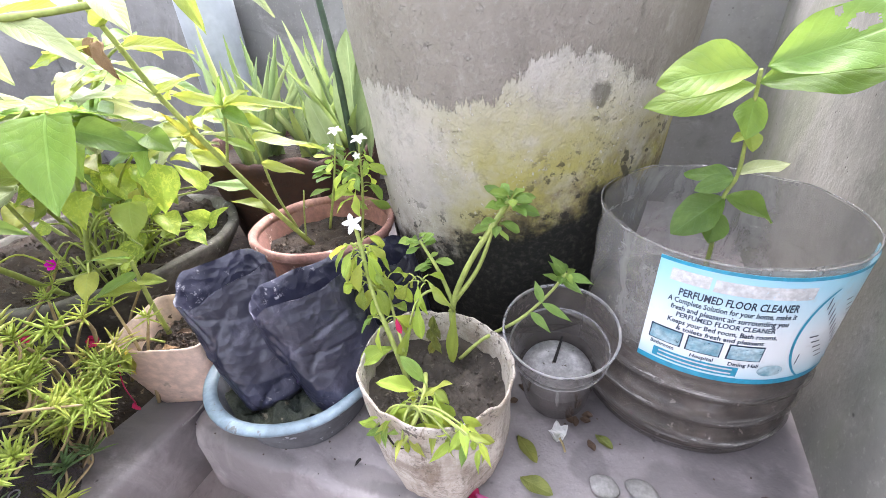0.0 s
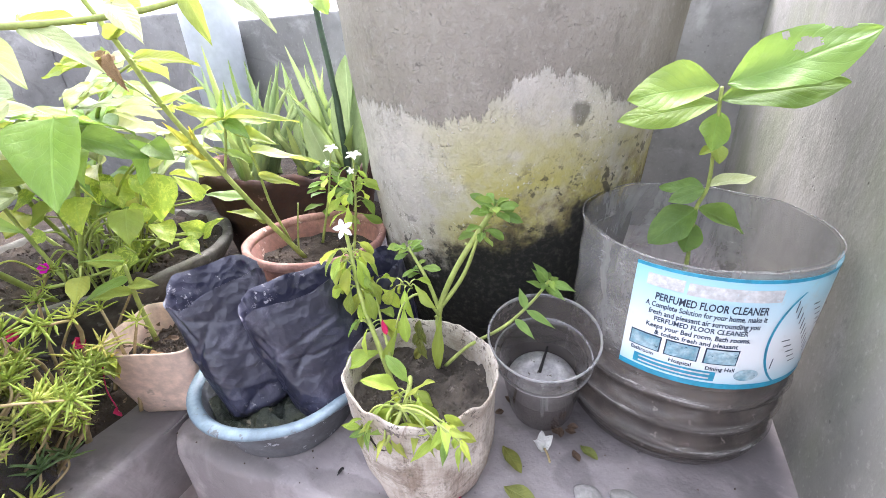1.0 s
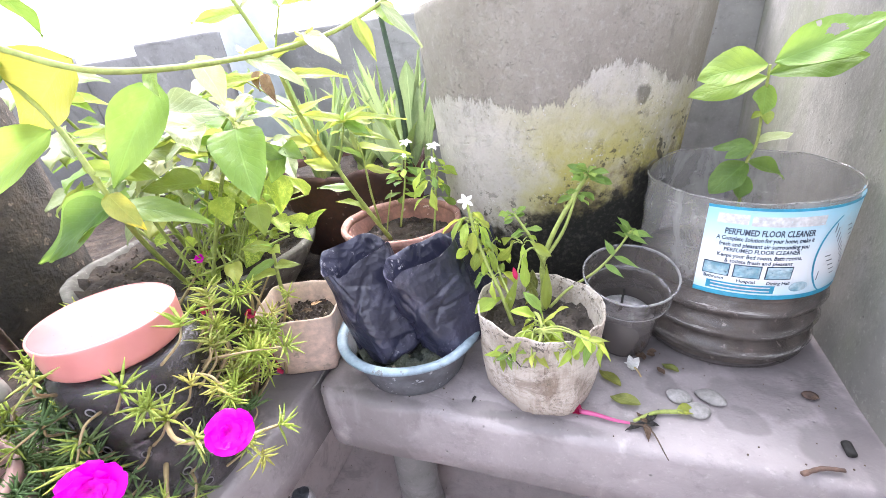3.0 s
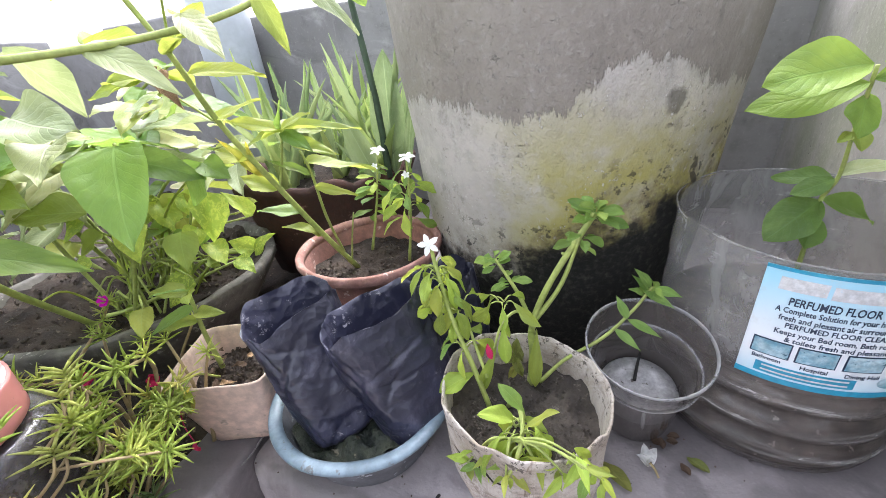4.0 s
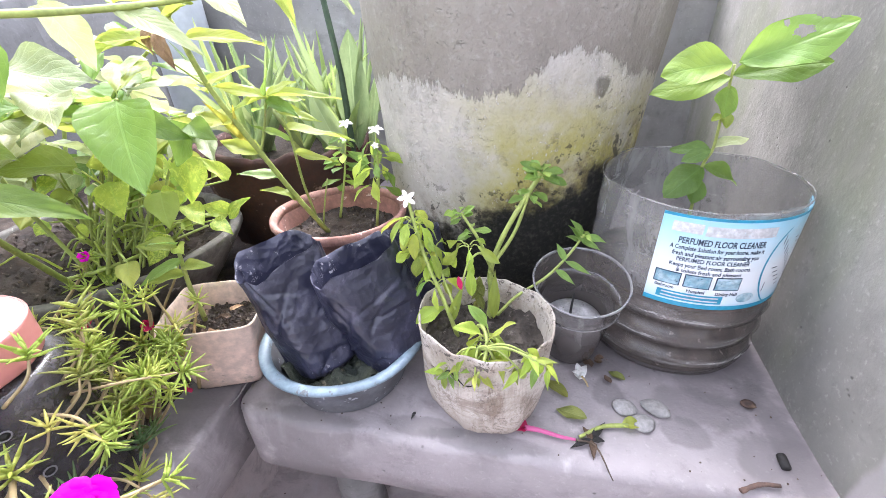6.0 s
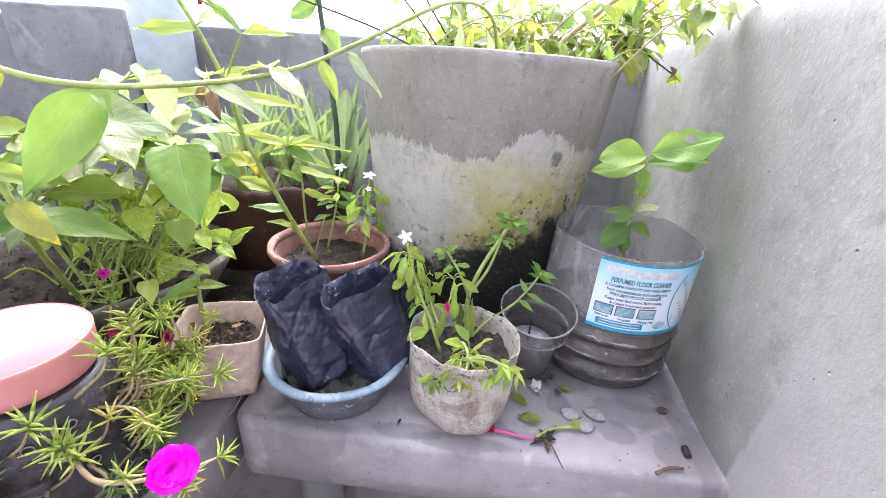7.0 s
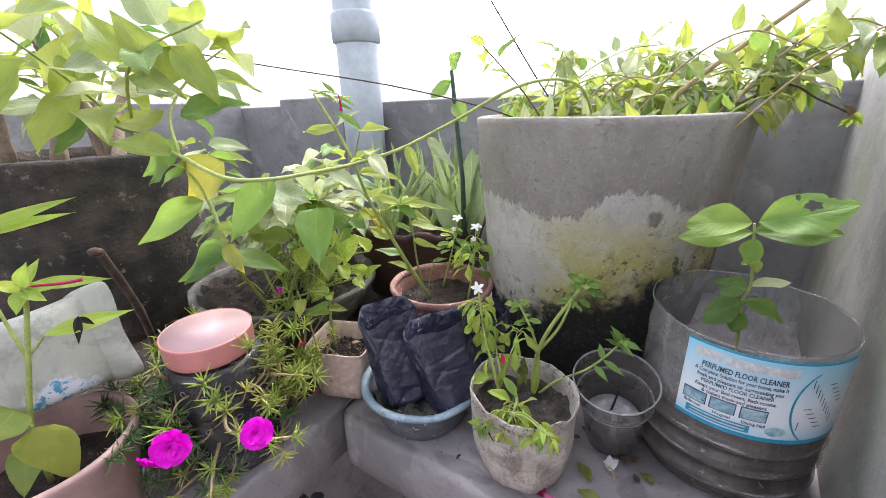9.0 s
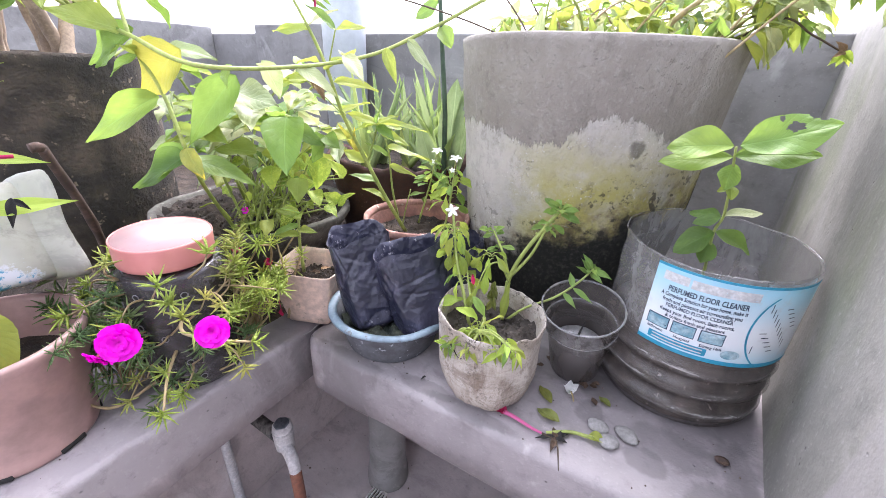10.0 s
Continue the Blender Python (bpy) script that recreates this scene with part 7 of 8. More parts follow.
def straps():
    """Upright fleshy toothed leaves and a dark spurge stem in the brown pot."""
    base = (-0.36, 0.875, 0.18)
    ob = thing("aloe_clump", base, "dense clump of upright toothed aloe leaves in a brown pot", "plant")
    rng = random.Random(8)
    for k in range(15):
        a = rng.uniform(0, 6.28)
        rr = 0.120 * rng.random() ** 0.5
        foot = Vector((-0.365 + rr * math.cos(a) * 1.15, 0.870 + rr * math.sin(a), 0.176))
        for i in range(6):
            b = i * 2.3 + rng.uniform(-0.4, 0.4)
            lean = Vector((math.cos(b) * rng.uniform(0.15, 0.75), math.sin(b) * rng.uniform(0.10, 0.45) - 0.06, 1.0)).normalized()
            length = rng.uniform(0.14, 0.26) if i < 4 else rng.uniform(0.07, 0.14)
            p = foot + Vector((math.cos(b), math.sin(b), 0)) * 0.010
            leaf(ob, p, p + lean * length, rng.uniform(0.013, 0.020), rng.choice((M_STRAP, M_STRAP, M_STRAP_PALE)), "aloe", (-lean.x * 2.0 + rng.uniform(-0.6, 0.6), -lean.y * 2.0 - 0.4, 0.6), 1.5, rng.choice((-0.30, -0.16, -0.06, 0.10, 0.22)), 0.02, rng.randrange(3), "strap_leaf")
    for b, t, w in (((-0.225, 0.835, 0.19), (-0.212, 0.822, 0.390), 0.056), ((-0.240, 0.80, 0.19), (-0.275, 0.780, 0.30), 0.040), ((-0.195, 0.82, 0.19), (-0.160, 0.80, 0.33), 0.016)):
        leaf(ob, b, t, w, M_STRAP, "ellipse", (0.3, -1, 0.3), 0.3, 0.1, 0.10, 1, "broad_leaf")
    sp = thing("spurge_stem", (-0.235, 0.83, 0.19), "tall dark green spurge stem with a few leaves", "plant")
    part("stem", tube_part([(-0.235, 0.83, 0.19), (-0.232, 0.82, 0.32), (-0.245, 0.82, 0.45), (-0.255, 0.82, 0.55)], 0.0062, 0.0042, segs=8, knots=0.1), M_STEM_DARK, sp)
    for b, t in (((-0.25, 0.82, 0.49), (-0.215, 0.80, 0.45)), ((-0.255, 0.82, 0.53), (-0.30, 0.80, 0.50)), ((-0.255, 0.82, 0.55), (-0.23, 0.81, 0.58))):
        leaf(sp, b, t, 0.034, M_LEAF, "ellipse", (0.2, -0.9, 0.4), 0.2, 0.1, 0.06, 2)


straps()


def drum_plants():
    """What grows out of the big drum and hangs over the wall."""
    ob = thing("drum_shrub", (0.10, 0.84, 0.43), "tangle of leafy stems growing from the cement drum", "plant")
    rng = random.Random(14)
    # mostly pale leaves: the backlit glare over the drum is put into their colour
    mats = [M_LEAF_PALE, M_LEAF_LIGHT, M_LEAF_PALE, M_LEAF_LIGHT, M_LEAF]
    for k in range(40):
        x = rng.uniform(-0.10, 0.24)
        p = Vector((x, 0.84 + rng.uniform(-0.14, 0.12), 0.43))
        reach = Vector((rng.uniform(0.02, 0.24), rng.uniform(-0.05, 0.12), 0)) if k > 6 else Vector((rng.uniform(-0.06, 0.10), rng.uniform(-0.05, 0.08), 0))
        h = rng.uniform(0.04, 0.09) if k < 10 else rng.uniform(0.06, 0.135)
        pts = [p, p + reach * 0.35 + Vector((0, 0, h * 0.7)), p + reach * 0.7 + Vector((0, 0, h)), p + reach + Vector((0, 0, h * rng.uniform(0.7, 1.05)))]
        leafy(ob, pts, 7, 0.044, 0.029, mats, "ovate", 0.2, 0.3, rng, stem_mat=M_STEM if k % 3 else M_STEM_TAN, r=(0.0018, 0.0010), pair=(k % 2 == 0))
    part("stem", tube_part([(0.150, 0.76, 0.44), (0.165, 0.77, 0.485), (0.27, 0.80, 0.575), (0.34, 0.82, 0.63)], 0.0045, 0.0030, segs=8, knots=0.1), M_STEM_TAN, ob, "stout tan stem")
    part("stem", tube_part([(0.22, 0.84, 0.44), (0.29, 0.83, 0.492), (0.335, 0.828, 0.472), (0.372, 0.826, 0.452)], 0.0016, 0.0012, segs=6), M_TWIG, ob)
    part("stem", tube_part([(0.20, 0.86, 0.44), (0.30, 0.86, 0.50), (0.42, 0.86, 0.565), (0.55, 0.86, 0.62)], 0.0018, 0.0011, segs=6), M_STEM_TAN, ob)
    leafy(ob, [(0.30, 0.86, 0.50), (0.36, 0.86, 0.535), (0.42, 0.86, 0.565), (0.55, 0.86, 0.62)], 8, 0.04, 0.023, mats, "ovate", 0.0, 0.3, rng)
    for k in range(7):
        d = Vector((rng.uniform(-1, 1), rng.uniform(-1, 0.2), rng.uniform(-1, 0.8))).normalized()
        leaf(ob, (0.374, 0.825, 0.452), Vector((0.374, 0.825, 0.452)) + d * 0.020, 0.009, M_DRY_TAN if k < 3 else M_LEAF_LIMP, "lance", (0, -1, 0.3), 0.6, 0.2, 0.15, k % 3, "withered_leaf")
    # thin dark twigs across the gap
    for pts in (((-0.02, 0.70, 0.44), (-0.10, 0.66, 0.475), (-0.25, 0.60, 0.515), (-0.42, 0.50, 0.55), (-0.55, 0.42, 0.58)), ((-0.01, 0.71, 0.44), (-0.06, 0.72, 0.50), (-0.14, 0.72, 0.58)), ((0.02, 0.74, 0.44), (-0.04, 0.75, 0.51), (-0.14, 0.74, 0.66))):
        part("twig", tube_part(pts, 0.0015, 0.0011, segs=6), M_TWIG, ob)
    leafy(ob, [(-0.06, 0.72, 0.50), (-0.10, 0.72, 0.54), (-0.14, 0.72, 0.58)], 3, 0.045, 0.026, [M_LEAF, M_LEAF_LIGHT], "ovate", 0.2, 0.3, rng)
    # low cover inside the rim
    for k in range(170):
        a, rr = rng.uniform(0, 6.28), 0.195 * rng.random() ** 0.5
        p = Vector((0.06 + rr * math.cos(a), 0.84 + rr * math.sin(a), 0.44))
        d = Vector((rng.uniform(-1, 1), rng.uniform(-1, 0.5), rng.uniform(0.6, 1.6))).normalized()
        leaf(ob, p, p + d * rng.uniform(0.03, 0.06), 0.022, rng.choice(mats), "ovate", toward(p, 0.5), 0.3, 0.2, 0.1, k % 3)


drum_plants()


def portulaca():
    """Trailing moss rose that grows from the holed bottle and over its neighbours."""
    shift = Vector((0.010, -0.008, 0))
    ob = thing("moss_rose_plant", (-0.314, 0.272, 0.10), "trailing moss rose with needle leaves and magenta flowers", "plant")
    rng = random.Random(4)
    meshes = [sprig_mesh(M_NEEDLE, 13, 1), sprig_mesh(M_NEEDLE, 11, 2), sprig_mesh(M_NEEDLE, 15, 3), sprig_mesh(M_NEEDLE, 12, 6), sprig_mesh(M_NEEDLE_DRY, 9, 7)]
    shaded = [sprig_mesh(M_NEEDLE_SHADE, 13, 4), sprig_mesh(M_NEEDLE_SHADE, 11, 5)]

    def sprig(p, d, size, pool):
        o = new("sprig", rng.choice(pool))
        o.parent = ob
        z = Vector(d).normalized()
        x = around(z, rng.uniform(0, 6.28))
        m = Matrix((x * size, z.cross(x) * size, z * size)).transposed().to_4x4()
        m.translation = Vector(p) - ORIGIN[ob.name]
        o.matrix_local = m

    def runner(points, n, size, pool=meshes, m=M_STEM_TAN, from_f=0.3, r=0.0022):
        part("stem", tube_part(points, r, r * 0.6, segs=7, knots=0.2), m, ob)
        for k in range(n):
            p, d = along(points, from_f + (1 - from_f) * (k + 0.5) / (n + 0.6))
            d = (d + 0.9 * around(d, rng.uniform(0, 6.28)) + Vector((0.1, -0.25, 0.4))).normalized()
            sprig(p + d * 0.003, d, size * rng.uniform(0.7, 1.05), pool)
        p, d = along(points, 0.999)
        sprig(p, d + Vector((0.1, -0.2, 0.25)), size * rng.uniform(1.0, 1.2), pool)

    # from the holes of the bottle
    for a, z, length in ((-88, 0.15, 0.05), (-62, 0.148, 0.04), (-30, 0.15, 0.055), (0, 0.145, 0.07), (22, 0.14, 0.08), (-46, 0.095, 0.045), (-20, 0.10, 0.05), (-95, 0.075, 0.05), (-66, 0.055, 0.045), (-30, 0.045, 0.05), (2, 0.06, 0.06), (-112, 0.11, 0.05), (-50, 0.022, 0.04), (-80, 0.03, 0.045), (14, 0.10, 0.06), (-128, 0.15, 0.05), (-100, 0.035, 0.05), (-72, 0.10, 0.03)):
        out = Vector((math.cos(radians(a)), math.sin(radians(a)), 0))
        p = Vector((-0.326, 0.279, z)) + out * 0.060
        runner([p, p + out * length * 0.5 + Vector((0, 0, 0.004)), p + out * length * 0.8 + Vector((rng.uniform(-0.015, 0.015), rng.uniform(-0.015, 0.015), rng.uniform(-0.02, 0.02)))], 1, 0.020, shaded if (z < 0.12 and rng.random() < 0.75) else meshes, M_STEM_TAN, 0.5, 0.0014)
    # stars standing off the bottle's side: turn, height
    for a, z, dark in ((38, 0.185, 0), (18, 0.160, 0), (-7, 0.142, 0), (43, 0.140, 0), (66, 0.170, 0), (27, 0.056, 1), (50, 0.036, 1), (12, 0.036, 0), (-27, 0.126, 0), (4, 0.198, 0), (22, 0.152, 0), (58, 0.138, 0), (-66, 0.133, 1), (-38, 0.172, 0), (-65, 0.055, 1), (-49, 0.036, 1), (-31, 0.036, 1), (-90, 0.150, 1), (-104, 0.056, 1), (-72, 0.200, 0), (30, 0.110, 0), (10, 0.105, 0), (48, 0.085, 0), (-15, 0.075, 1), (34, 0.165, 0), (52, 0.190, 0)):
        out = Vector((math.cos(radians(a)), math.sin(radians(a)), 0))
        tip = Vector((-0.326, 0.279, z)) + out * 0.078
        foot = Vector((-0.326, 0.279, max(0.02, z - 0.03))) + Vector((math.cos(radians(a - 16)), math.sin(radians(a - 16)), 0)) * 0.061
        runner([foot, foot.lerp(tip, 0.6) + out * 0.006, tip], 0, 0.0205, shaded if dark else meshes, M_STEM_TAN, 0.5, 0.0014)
    # shoots between bottle and pink pot, their shade painted in as dark green
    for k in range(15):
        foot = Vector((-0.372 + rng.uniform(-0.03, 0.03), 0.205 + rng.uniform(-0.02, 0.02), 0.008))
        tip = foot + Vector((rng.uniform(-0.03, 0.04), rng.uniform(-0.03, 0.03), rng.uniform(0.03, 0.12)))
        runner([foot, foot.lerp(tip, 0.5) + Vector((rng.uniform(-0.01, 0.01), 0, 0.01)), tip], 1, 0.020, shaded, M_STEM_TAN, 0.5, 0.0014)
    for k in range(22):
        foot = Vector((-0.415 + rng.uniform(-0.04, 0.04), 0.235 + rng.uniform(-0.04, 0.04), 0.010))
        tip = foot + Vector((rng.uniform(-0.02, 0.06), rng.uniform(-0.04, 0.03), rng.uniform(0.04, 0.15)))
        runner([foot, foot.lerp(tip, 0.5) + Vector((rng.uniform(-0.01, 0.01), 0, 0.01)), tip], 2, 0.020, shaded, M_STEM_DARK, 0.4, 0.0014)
    # trailing over the front
    runner([(-0.275, 0.235, 0.075), (-0.235, 0.205, 0.078), (-0.200, 0.180, 0.066)], 2, 0.017)
    runner([(-0.270, 0.250, 0.12), (-0.215, 0.225, 0.135), (-0.165, 0.235, 0.140), (-0.150, 0.260, 0.128)], 2, 0.019)
    runner([(-0.300, 0.216, 0.03), (-0.315, 0.165, 0.018), (-0.365, 0.135, 0.05)], 1, 0.015, meshes, M_STEM_TAN, 0.7)
    # between the bottle, the square pot and the bowl
    for k in range(14):
        x, y = rng.uniform(-0.40, -0.262), rng.uniform(0.325, 0.405)
        z = 0.04 + 0.105 * rng.random()
        p = Vector((x, y, z))
        q = p + Vector((rng.uniform(-0.02, 0.035), rng.uniform(-0.05, 0.0), rng.uniform(0.01, 0.05)))
        foot = Vector((-0.33 + 0.3 * (x + 0.33), 0.37, 0.01))
        runner([foot, p, q], 2, 0.022, meshes, M_STEM_TAN, 0.55)
    # beyond the bottle, towards the bowl and the rod
    for k in range(12):
        x, y = rng.uniform(-0.52, -0.38), rng.uniform(0.27, 0.41)
        p = Vector((x, y, rng.uniform(0.06, 0.145)))
        foot = Vector((-0.43, 0.345, 0.005))
        q = p + Vector((rng.uniform(-0.02, 0.05), rng.uniform(-0.05, 0.0), rng.uniform(0.01, 0.04)))
        runner([foot, p, q], 1, 0.021, meshes, M_STEM_TAN, 0.6)
    # the bushy tangle beside the lid
    for k in range(11):
        foot = Vector((rng.uniform(-0.36, -0.29), rng.uniform(0.325, 0.37), 0.01))
        p = Vector((foot.x + rng.uniform(-0.02, 0.05), foot.y + rng.uniform(-0.02, 0.07), rng.uniform(0.05, 0.10)))
        q = p + Vector((rng.uniform(-0.02, 0.05), rng.uniform(-0.04, 0.02), rng.uniform(0.01, 0.05)))
        runner([foot, p, q], 2, 0.021, meshes, M_STEM_TAN, 0.45, 0.0018)
    # bare tan stems standing out of the tangle
    for k in range(9):
        x, y = rng.uniform(-0.47, -0.28), rng.uniform(0.33, 0.45)
        foot = Vector((x - 0.01, y - 0.02, 0.01))
        tip = Vector((x + rng.uniform(-0.03, 0.04), y + rng.uniform(-0.03, 0.03), rng.uniform(0.10, 0.17)))
        runner([foot, foot.lerp(tip, 0.5) + Vector((rng.uniform(-0.01, 0.01), 0, 0.01)), tip], 0, 0.015, [meshes[4]] + meshes[:1], M_STEM_TAN, 0.9, 0.0022)
    # spilling over the rim of the pink pot
    for k in range(8):
        a = radians(rng.uniform(20, 110))
        p = Vector((-0.372 + 0.088 * math.cos(a), 0.102 + 0.088 * math.sin(a), 0.130))
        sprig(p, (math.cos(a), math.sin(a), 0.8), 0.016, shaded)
    for at, face, s in (((-0.222, 0.172, 0.154), (0.75, -0.55, 0.35), 0.024), ((-0.154, 0.226, 0.161), (0.70, -0.5, 0.5), 0.0205), ((-0.258, 0.162, 0.126), (0.2, -0.6, -0.5), 0.018)):
        flower(ob, at, face, s * 0.80, M_MAGENTA, 7, 0.22, 1.15, "petal", rng, "petal", 3)
        part("flower_stem", tube_part([Vector(at) - Vector(face).normalized() * 0.03, Vector(at)], 0.002, 0.003, segs=6), M_STEM_TAN, ob)
    for at in ((-0.403, 0.442, 0.175), (-0.30, 0.40, 0.125), (-0.33, 0.37, 0.15)):
        flower(ob, at, (0.4, -0.7, 0.5), 0.009, M_MAGENTA if at[0] < -0.4 else M_CRIMSON, 6, 1.2, 0.7, "petal", rng, "spoon", 2)
    runner([(-0.44, 0.40, 0.11), (-0.42, 0.43, 0.145), (-0.404, 0.442, 0.170)], 3, 0.015)
    ob.location += shift


portulaca()


def pink_pot_plant():
    base = (-0.365, 0.092, 0.085)
    ob = thing("young_four_oclock", base, "young four o'clock plant with yellow-green leaves in a pink pot", "plant")
    stem = [base, (-0.345, 0.094, 0.169), (-0.336, 0.112, 0.250), (-0.330, 0.126, 0.310), (-0.330, 0.128, 0.326)]
    part("stem", tube_part(stem, 0.0030, 0.0018, segs=8, knots=0.12), M_STEM, ob)
    for b, t, w, m, s in (
        ((-0.322, 0.094, 0.186), (-0.302, 0.102, 0.112), 0.050, M_LEAF_LIGHT, "heart"),
        ((-0.345, 0.090, 0.200), (-0.332, 0.060, 0.190), 0.050, M_LEAF_LIGHT, "heart"),
        ((-0.352, 0.086, 0.150), (-0.320, 0.066, 0.120), 0.034, M_LEAF_LIGHT, "heart"),
        ((-0.330, 0.129, 0.325), (-0.325, 0.196, 0.312), 0.014, M_LEAF_LIMP, "lance"),
        ((-0.328, 0.128, 0.272), (-0.315, 0.202, 0.273), 0.017, M_LEAF_LIMP, "lance"),
        ((-0.330, 0.127, 0.324), (-0.335, 0.146, 0.349), 0.012, M_LEAF_LIMP, "lance"),
        ((-0.330, 0.127, 0.324), (-0.320, 0.152, 0.320), 0.014, M_LEAF_LIMP, "ovate"),
        ((-0.330, 0.127, 0.324), (-0.330, 0.106, 0.338), 0.016, M_LEAF_LIMP, "ovate"),
        ((-0.330, 0.127, 0.324), (-0.318, 0.132, 0.350), 0.014, M_LEAF_LIMP, "lance"),
        ((-0.330, 0.126, 0.322), (-0.318, 0.114, 0.306), 0.018, M_LEAF_LIMP, "ovate"),
        ((-0.330, 0.126, 0.322), (-0.312, 0.136, 0.312), 0.016, M_LEAF_LIMP, "ovate"),
        ((-0.374, 0.118, 0.375), (-0.345, 0.190, 0.404), 0.013, M_LEAF_LIMP, "lance"),
        ((-0.374, 0.118, 0.372), (-0.345, 0.186, 0.388), 0.012, M_LEAF_LIMP, "lance"),
    ):
        leaf(ob, b, t, w, m, s, (0.7, -0.4, 0.6), 0.35 if w < 0.03 else 0.2, 0.12, 0.07, RNG.randrange(3))
    part("stem", tube_part([(-0.345, 0.094, 0.175), (-0.332, 0.092, 0.190), (-0.322, 0.094, 0.186)], 0.0014, 0.001, segs=6), M_STEM, ob)
    part("stem", tube_part([(-0.336, 0.112, 0.250), (-0.362, 0.110, 0.320), (-0.374, 0.118, 0.375)], 0.0018, 0.0012, segs=7), M_STEM, ob)
    part("stem", tube_part([(-0.336, 0.112, 0.252), (-0.331, 0.122, 0.264), (-0.328, 0.128, 0.272)], 0.0013, 0.001, segs=6), M_STEM, ob)
    b = Vector((-0.322, 0.137, 0.325))
    part("flower_bud", tube_part([(-0.330, 0.128, 0.324), b, (-0.319, 0.155, 0.321), (-0.317, 0.168, 0.320)], 0.0010, 0.0019, segs=7), M_CRIMSON, ob, "closed crimson flower")
    leaf(ob, (-0.322, 0.156, 0.282), (-0.314, 0.146, 0.256), 0.010, M_BLACKBIT, "ovate", (0.8, -0.3, 0.4), 0.6, 0.2, 0.2, 1, "withered_leaf")
    leaf(ob, (-0.322, 0.156, 0.280), (-0.314, 0.164, 0.270), 0.008, M_BLACKBIT, "ovate", (0.8, -0.3, 0.4), 0.6, 0.2, 0.2, 2, "withered_leaf")


pink_pot_plant()


def square_pot_plant():
    base = (-0.294, 0.457, 0.078)
    ob = thing("small_herb", base, "small limp herb in an ivory square pot", "plant")
    part("stem", tube_part([base, (-0.294, 0.455, 0.13), (-0.286, 0.453, 0.185)], 0.0032, 0.002, segs=8), M_STEM, ob)
    for b, t, w, m in (
        ((-0.286, 0.453, 0.185), (-0.254, 0.427, 0.200), 0.022, M_LEAF_LIGHT), ((-0.286, 0.453, 0.185), (-0.324, 0.437, 0.195), 0.024, M_LEAF_LIGHT),
        ((-0.288, 0.453, 0.170), (-0.314, 0.412, 0.158), 0.022, M_LEAF), ((-0.290, 0.453, 0.160), (-0.254, 0.457, 0.165), 0.020, M_LEAF_LIGHT),
        ((-0.286, 0.453, 0.188), (-0.276, 0.417, 0.215), 0.018, M_LEAF), ((-0.290, 0.453, 0.150), (-0.332, 0.427, 0.150), 0.020, M_LEAF_LIGHT),
    ):
        leaf(ob, b, t, w, m, "ovate", (0.2, -0.5, 0.9), 0.3, 0.15, 0.08, RNG.randrange(3))
    part("stem", tube_part([(-0.282, 0.442, 0.08), (-0.278, 0.417, 0.108), (-0.276, 0.392, 0.100)], 0.0016, 0.001, segs=6), M_STEM, ob)
    bits = random.Random(9)
    for k in range(12):
        p = Vector((-0.288 + bits.uniform(-0.032, 0.032), 0.448 + bits.uniform(-0.032, 0.032), 0.083))
        leaf(ob, p, p + Vector((bits.uniform(-0.016, 0.016), bits.uniform(-0.016, 0.016), bits.uniform(0.0, 0.008))), 0.010, bits.choice((M_DRY, M_DRY_TAN, M_DRY)), "ovate", (0, 0, 1), 0.6, 0.2, 0.2, k % 3, "dry_leaf")
    herb_whorl(ob, (-0.276, 0.395, 0.102), (0, -0.7, 0), 8, 0.026, 0.012, [M_LEAF_LIMP, M_LEAF_LIGHT, M_LEAF_YELLOW], 0.5, "ovate")
    part("flower_stem", tube_part([(-0.276, 0.392, 0.100), (-0.270, 0.383, 0.075), (-0.266, 0.382, 0.050)], 0.0007, 0.0006, segs=5), M_CRIMSON, ob)
    leaf(ob, (-0.266, 0.382, 0.052), (-0.264, 0.380, 0.040), 0.008, M_CRIMSON, "ellipse", (0.3, -1, 0.1), 0.4, 0.1, 0.15, 0, "spent_flower")


square_pot_plant()


def woody_shrub():
    ob = thing("woody_shrub", (-1.0, 0.36, 0.38), "woody shrub with tan stems in the mossy planter", "plant")
    rng = random.Random(17)
    for k in range(7):
        p = Vector((-1.0 + rng.uniform(-0.12, 0.14), 0.36 + rng.uniform(-0.12, 0.12), 0.38))
        q = p + Vector((rng.uniform(-0.08, 0.12), rng.uniform(-0.10, 0.08), rng.uniform(0.12, 0.28)))
        mid = p.lerp(q, 0.5) + Vector((rng.uniform(-0.03, 0.03), 0, 0.02))
        part("stem", tube_part([p, mid, q], 0.014, 0.008, segs=9, knots=0.25), M_WOOD, ob)
        leafy(ob, [mid, q, q + Vector((rng.uniform(0, 0.12), rng.uniform(-0.08, 0.06), rng.uniform(0.02, 0.12)))], 5, 0.065, 0.036, [M_LEAF, M_LEAF_LIGHT, M_LEAF_DEEP], "ovate", 0.3, 0.3, rng, stem_mat=M_WOOD, r=(0.004, 0.002))


woody_shrub()

# ---- small things lying on the ledge ----
def pebble(x, y, rx, ry, rz, turn, seed):
    bm = bmesh.new()
    bmesh.ops.create_icosphere(bm, subdivisions=3, radius=1.0)
    for v in bm.verts:
        v.co *= 1 + 0.16 * noise.noise(v.co * 1.3 + Vector((seed, 0, 0)))
        v.co = Vector((v.co.x * rx, v.co.y * ry, v.co.z * rz))
    bmesh.ops.transform(bm, matrix=pose(x, y, rz * 0.86, 0, 0, turn), verts=bm.verts)
    return solid("pebble", bm, M_PEBBLE, "flat grey pebble on the cement ledge", "pebble", smooth=True, group="pebbles on the ledge")


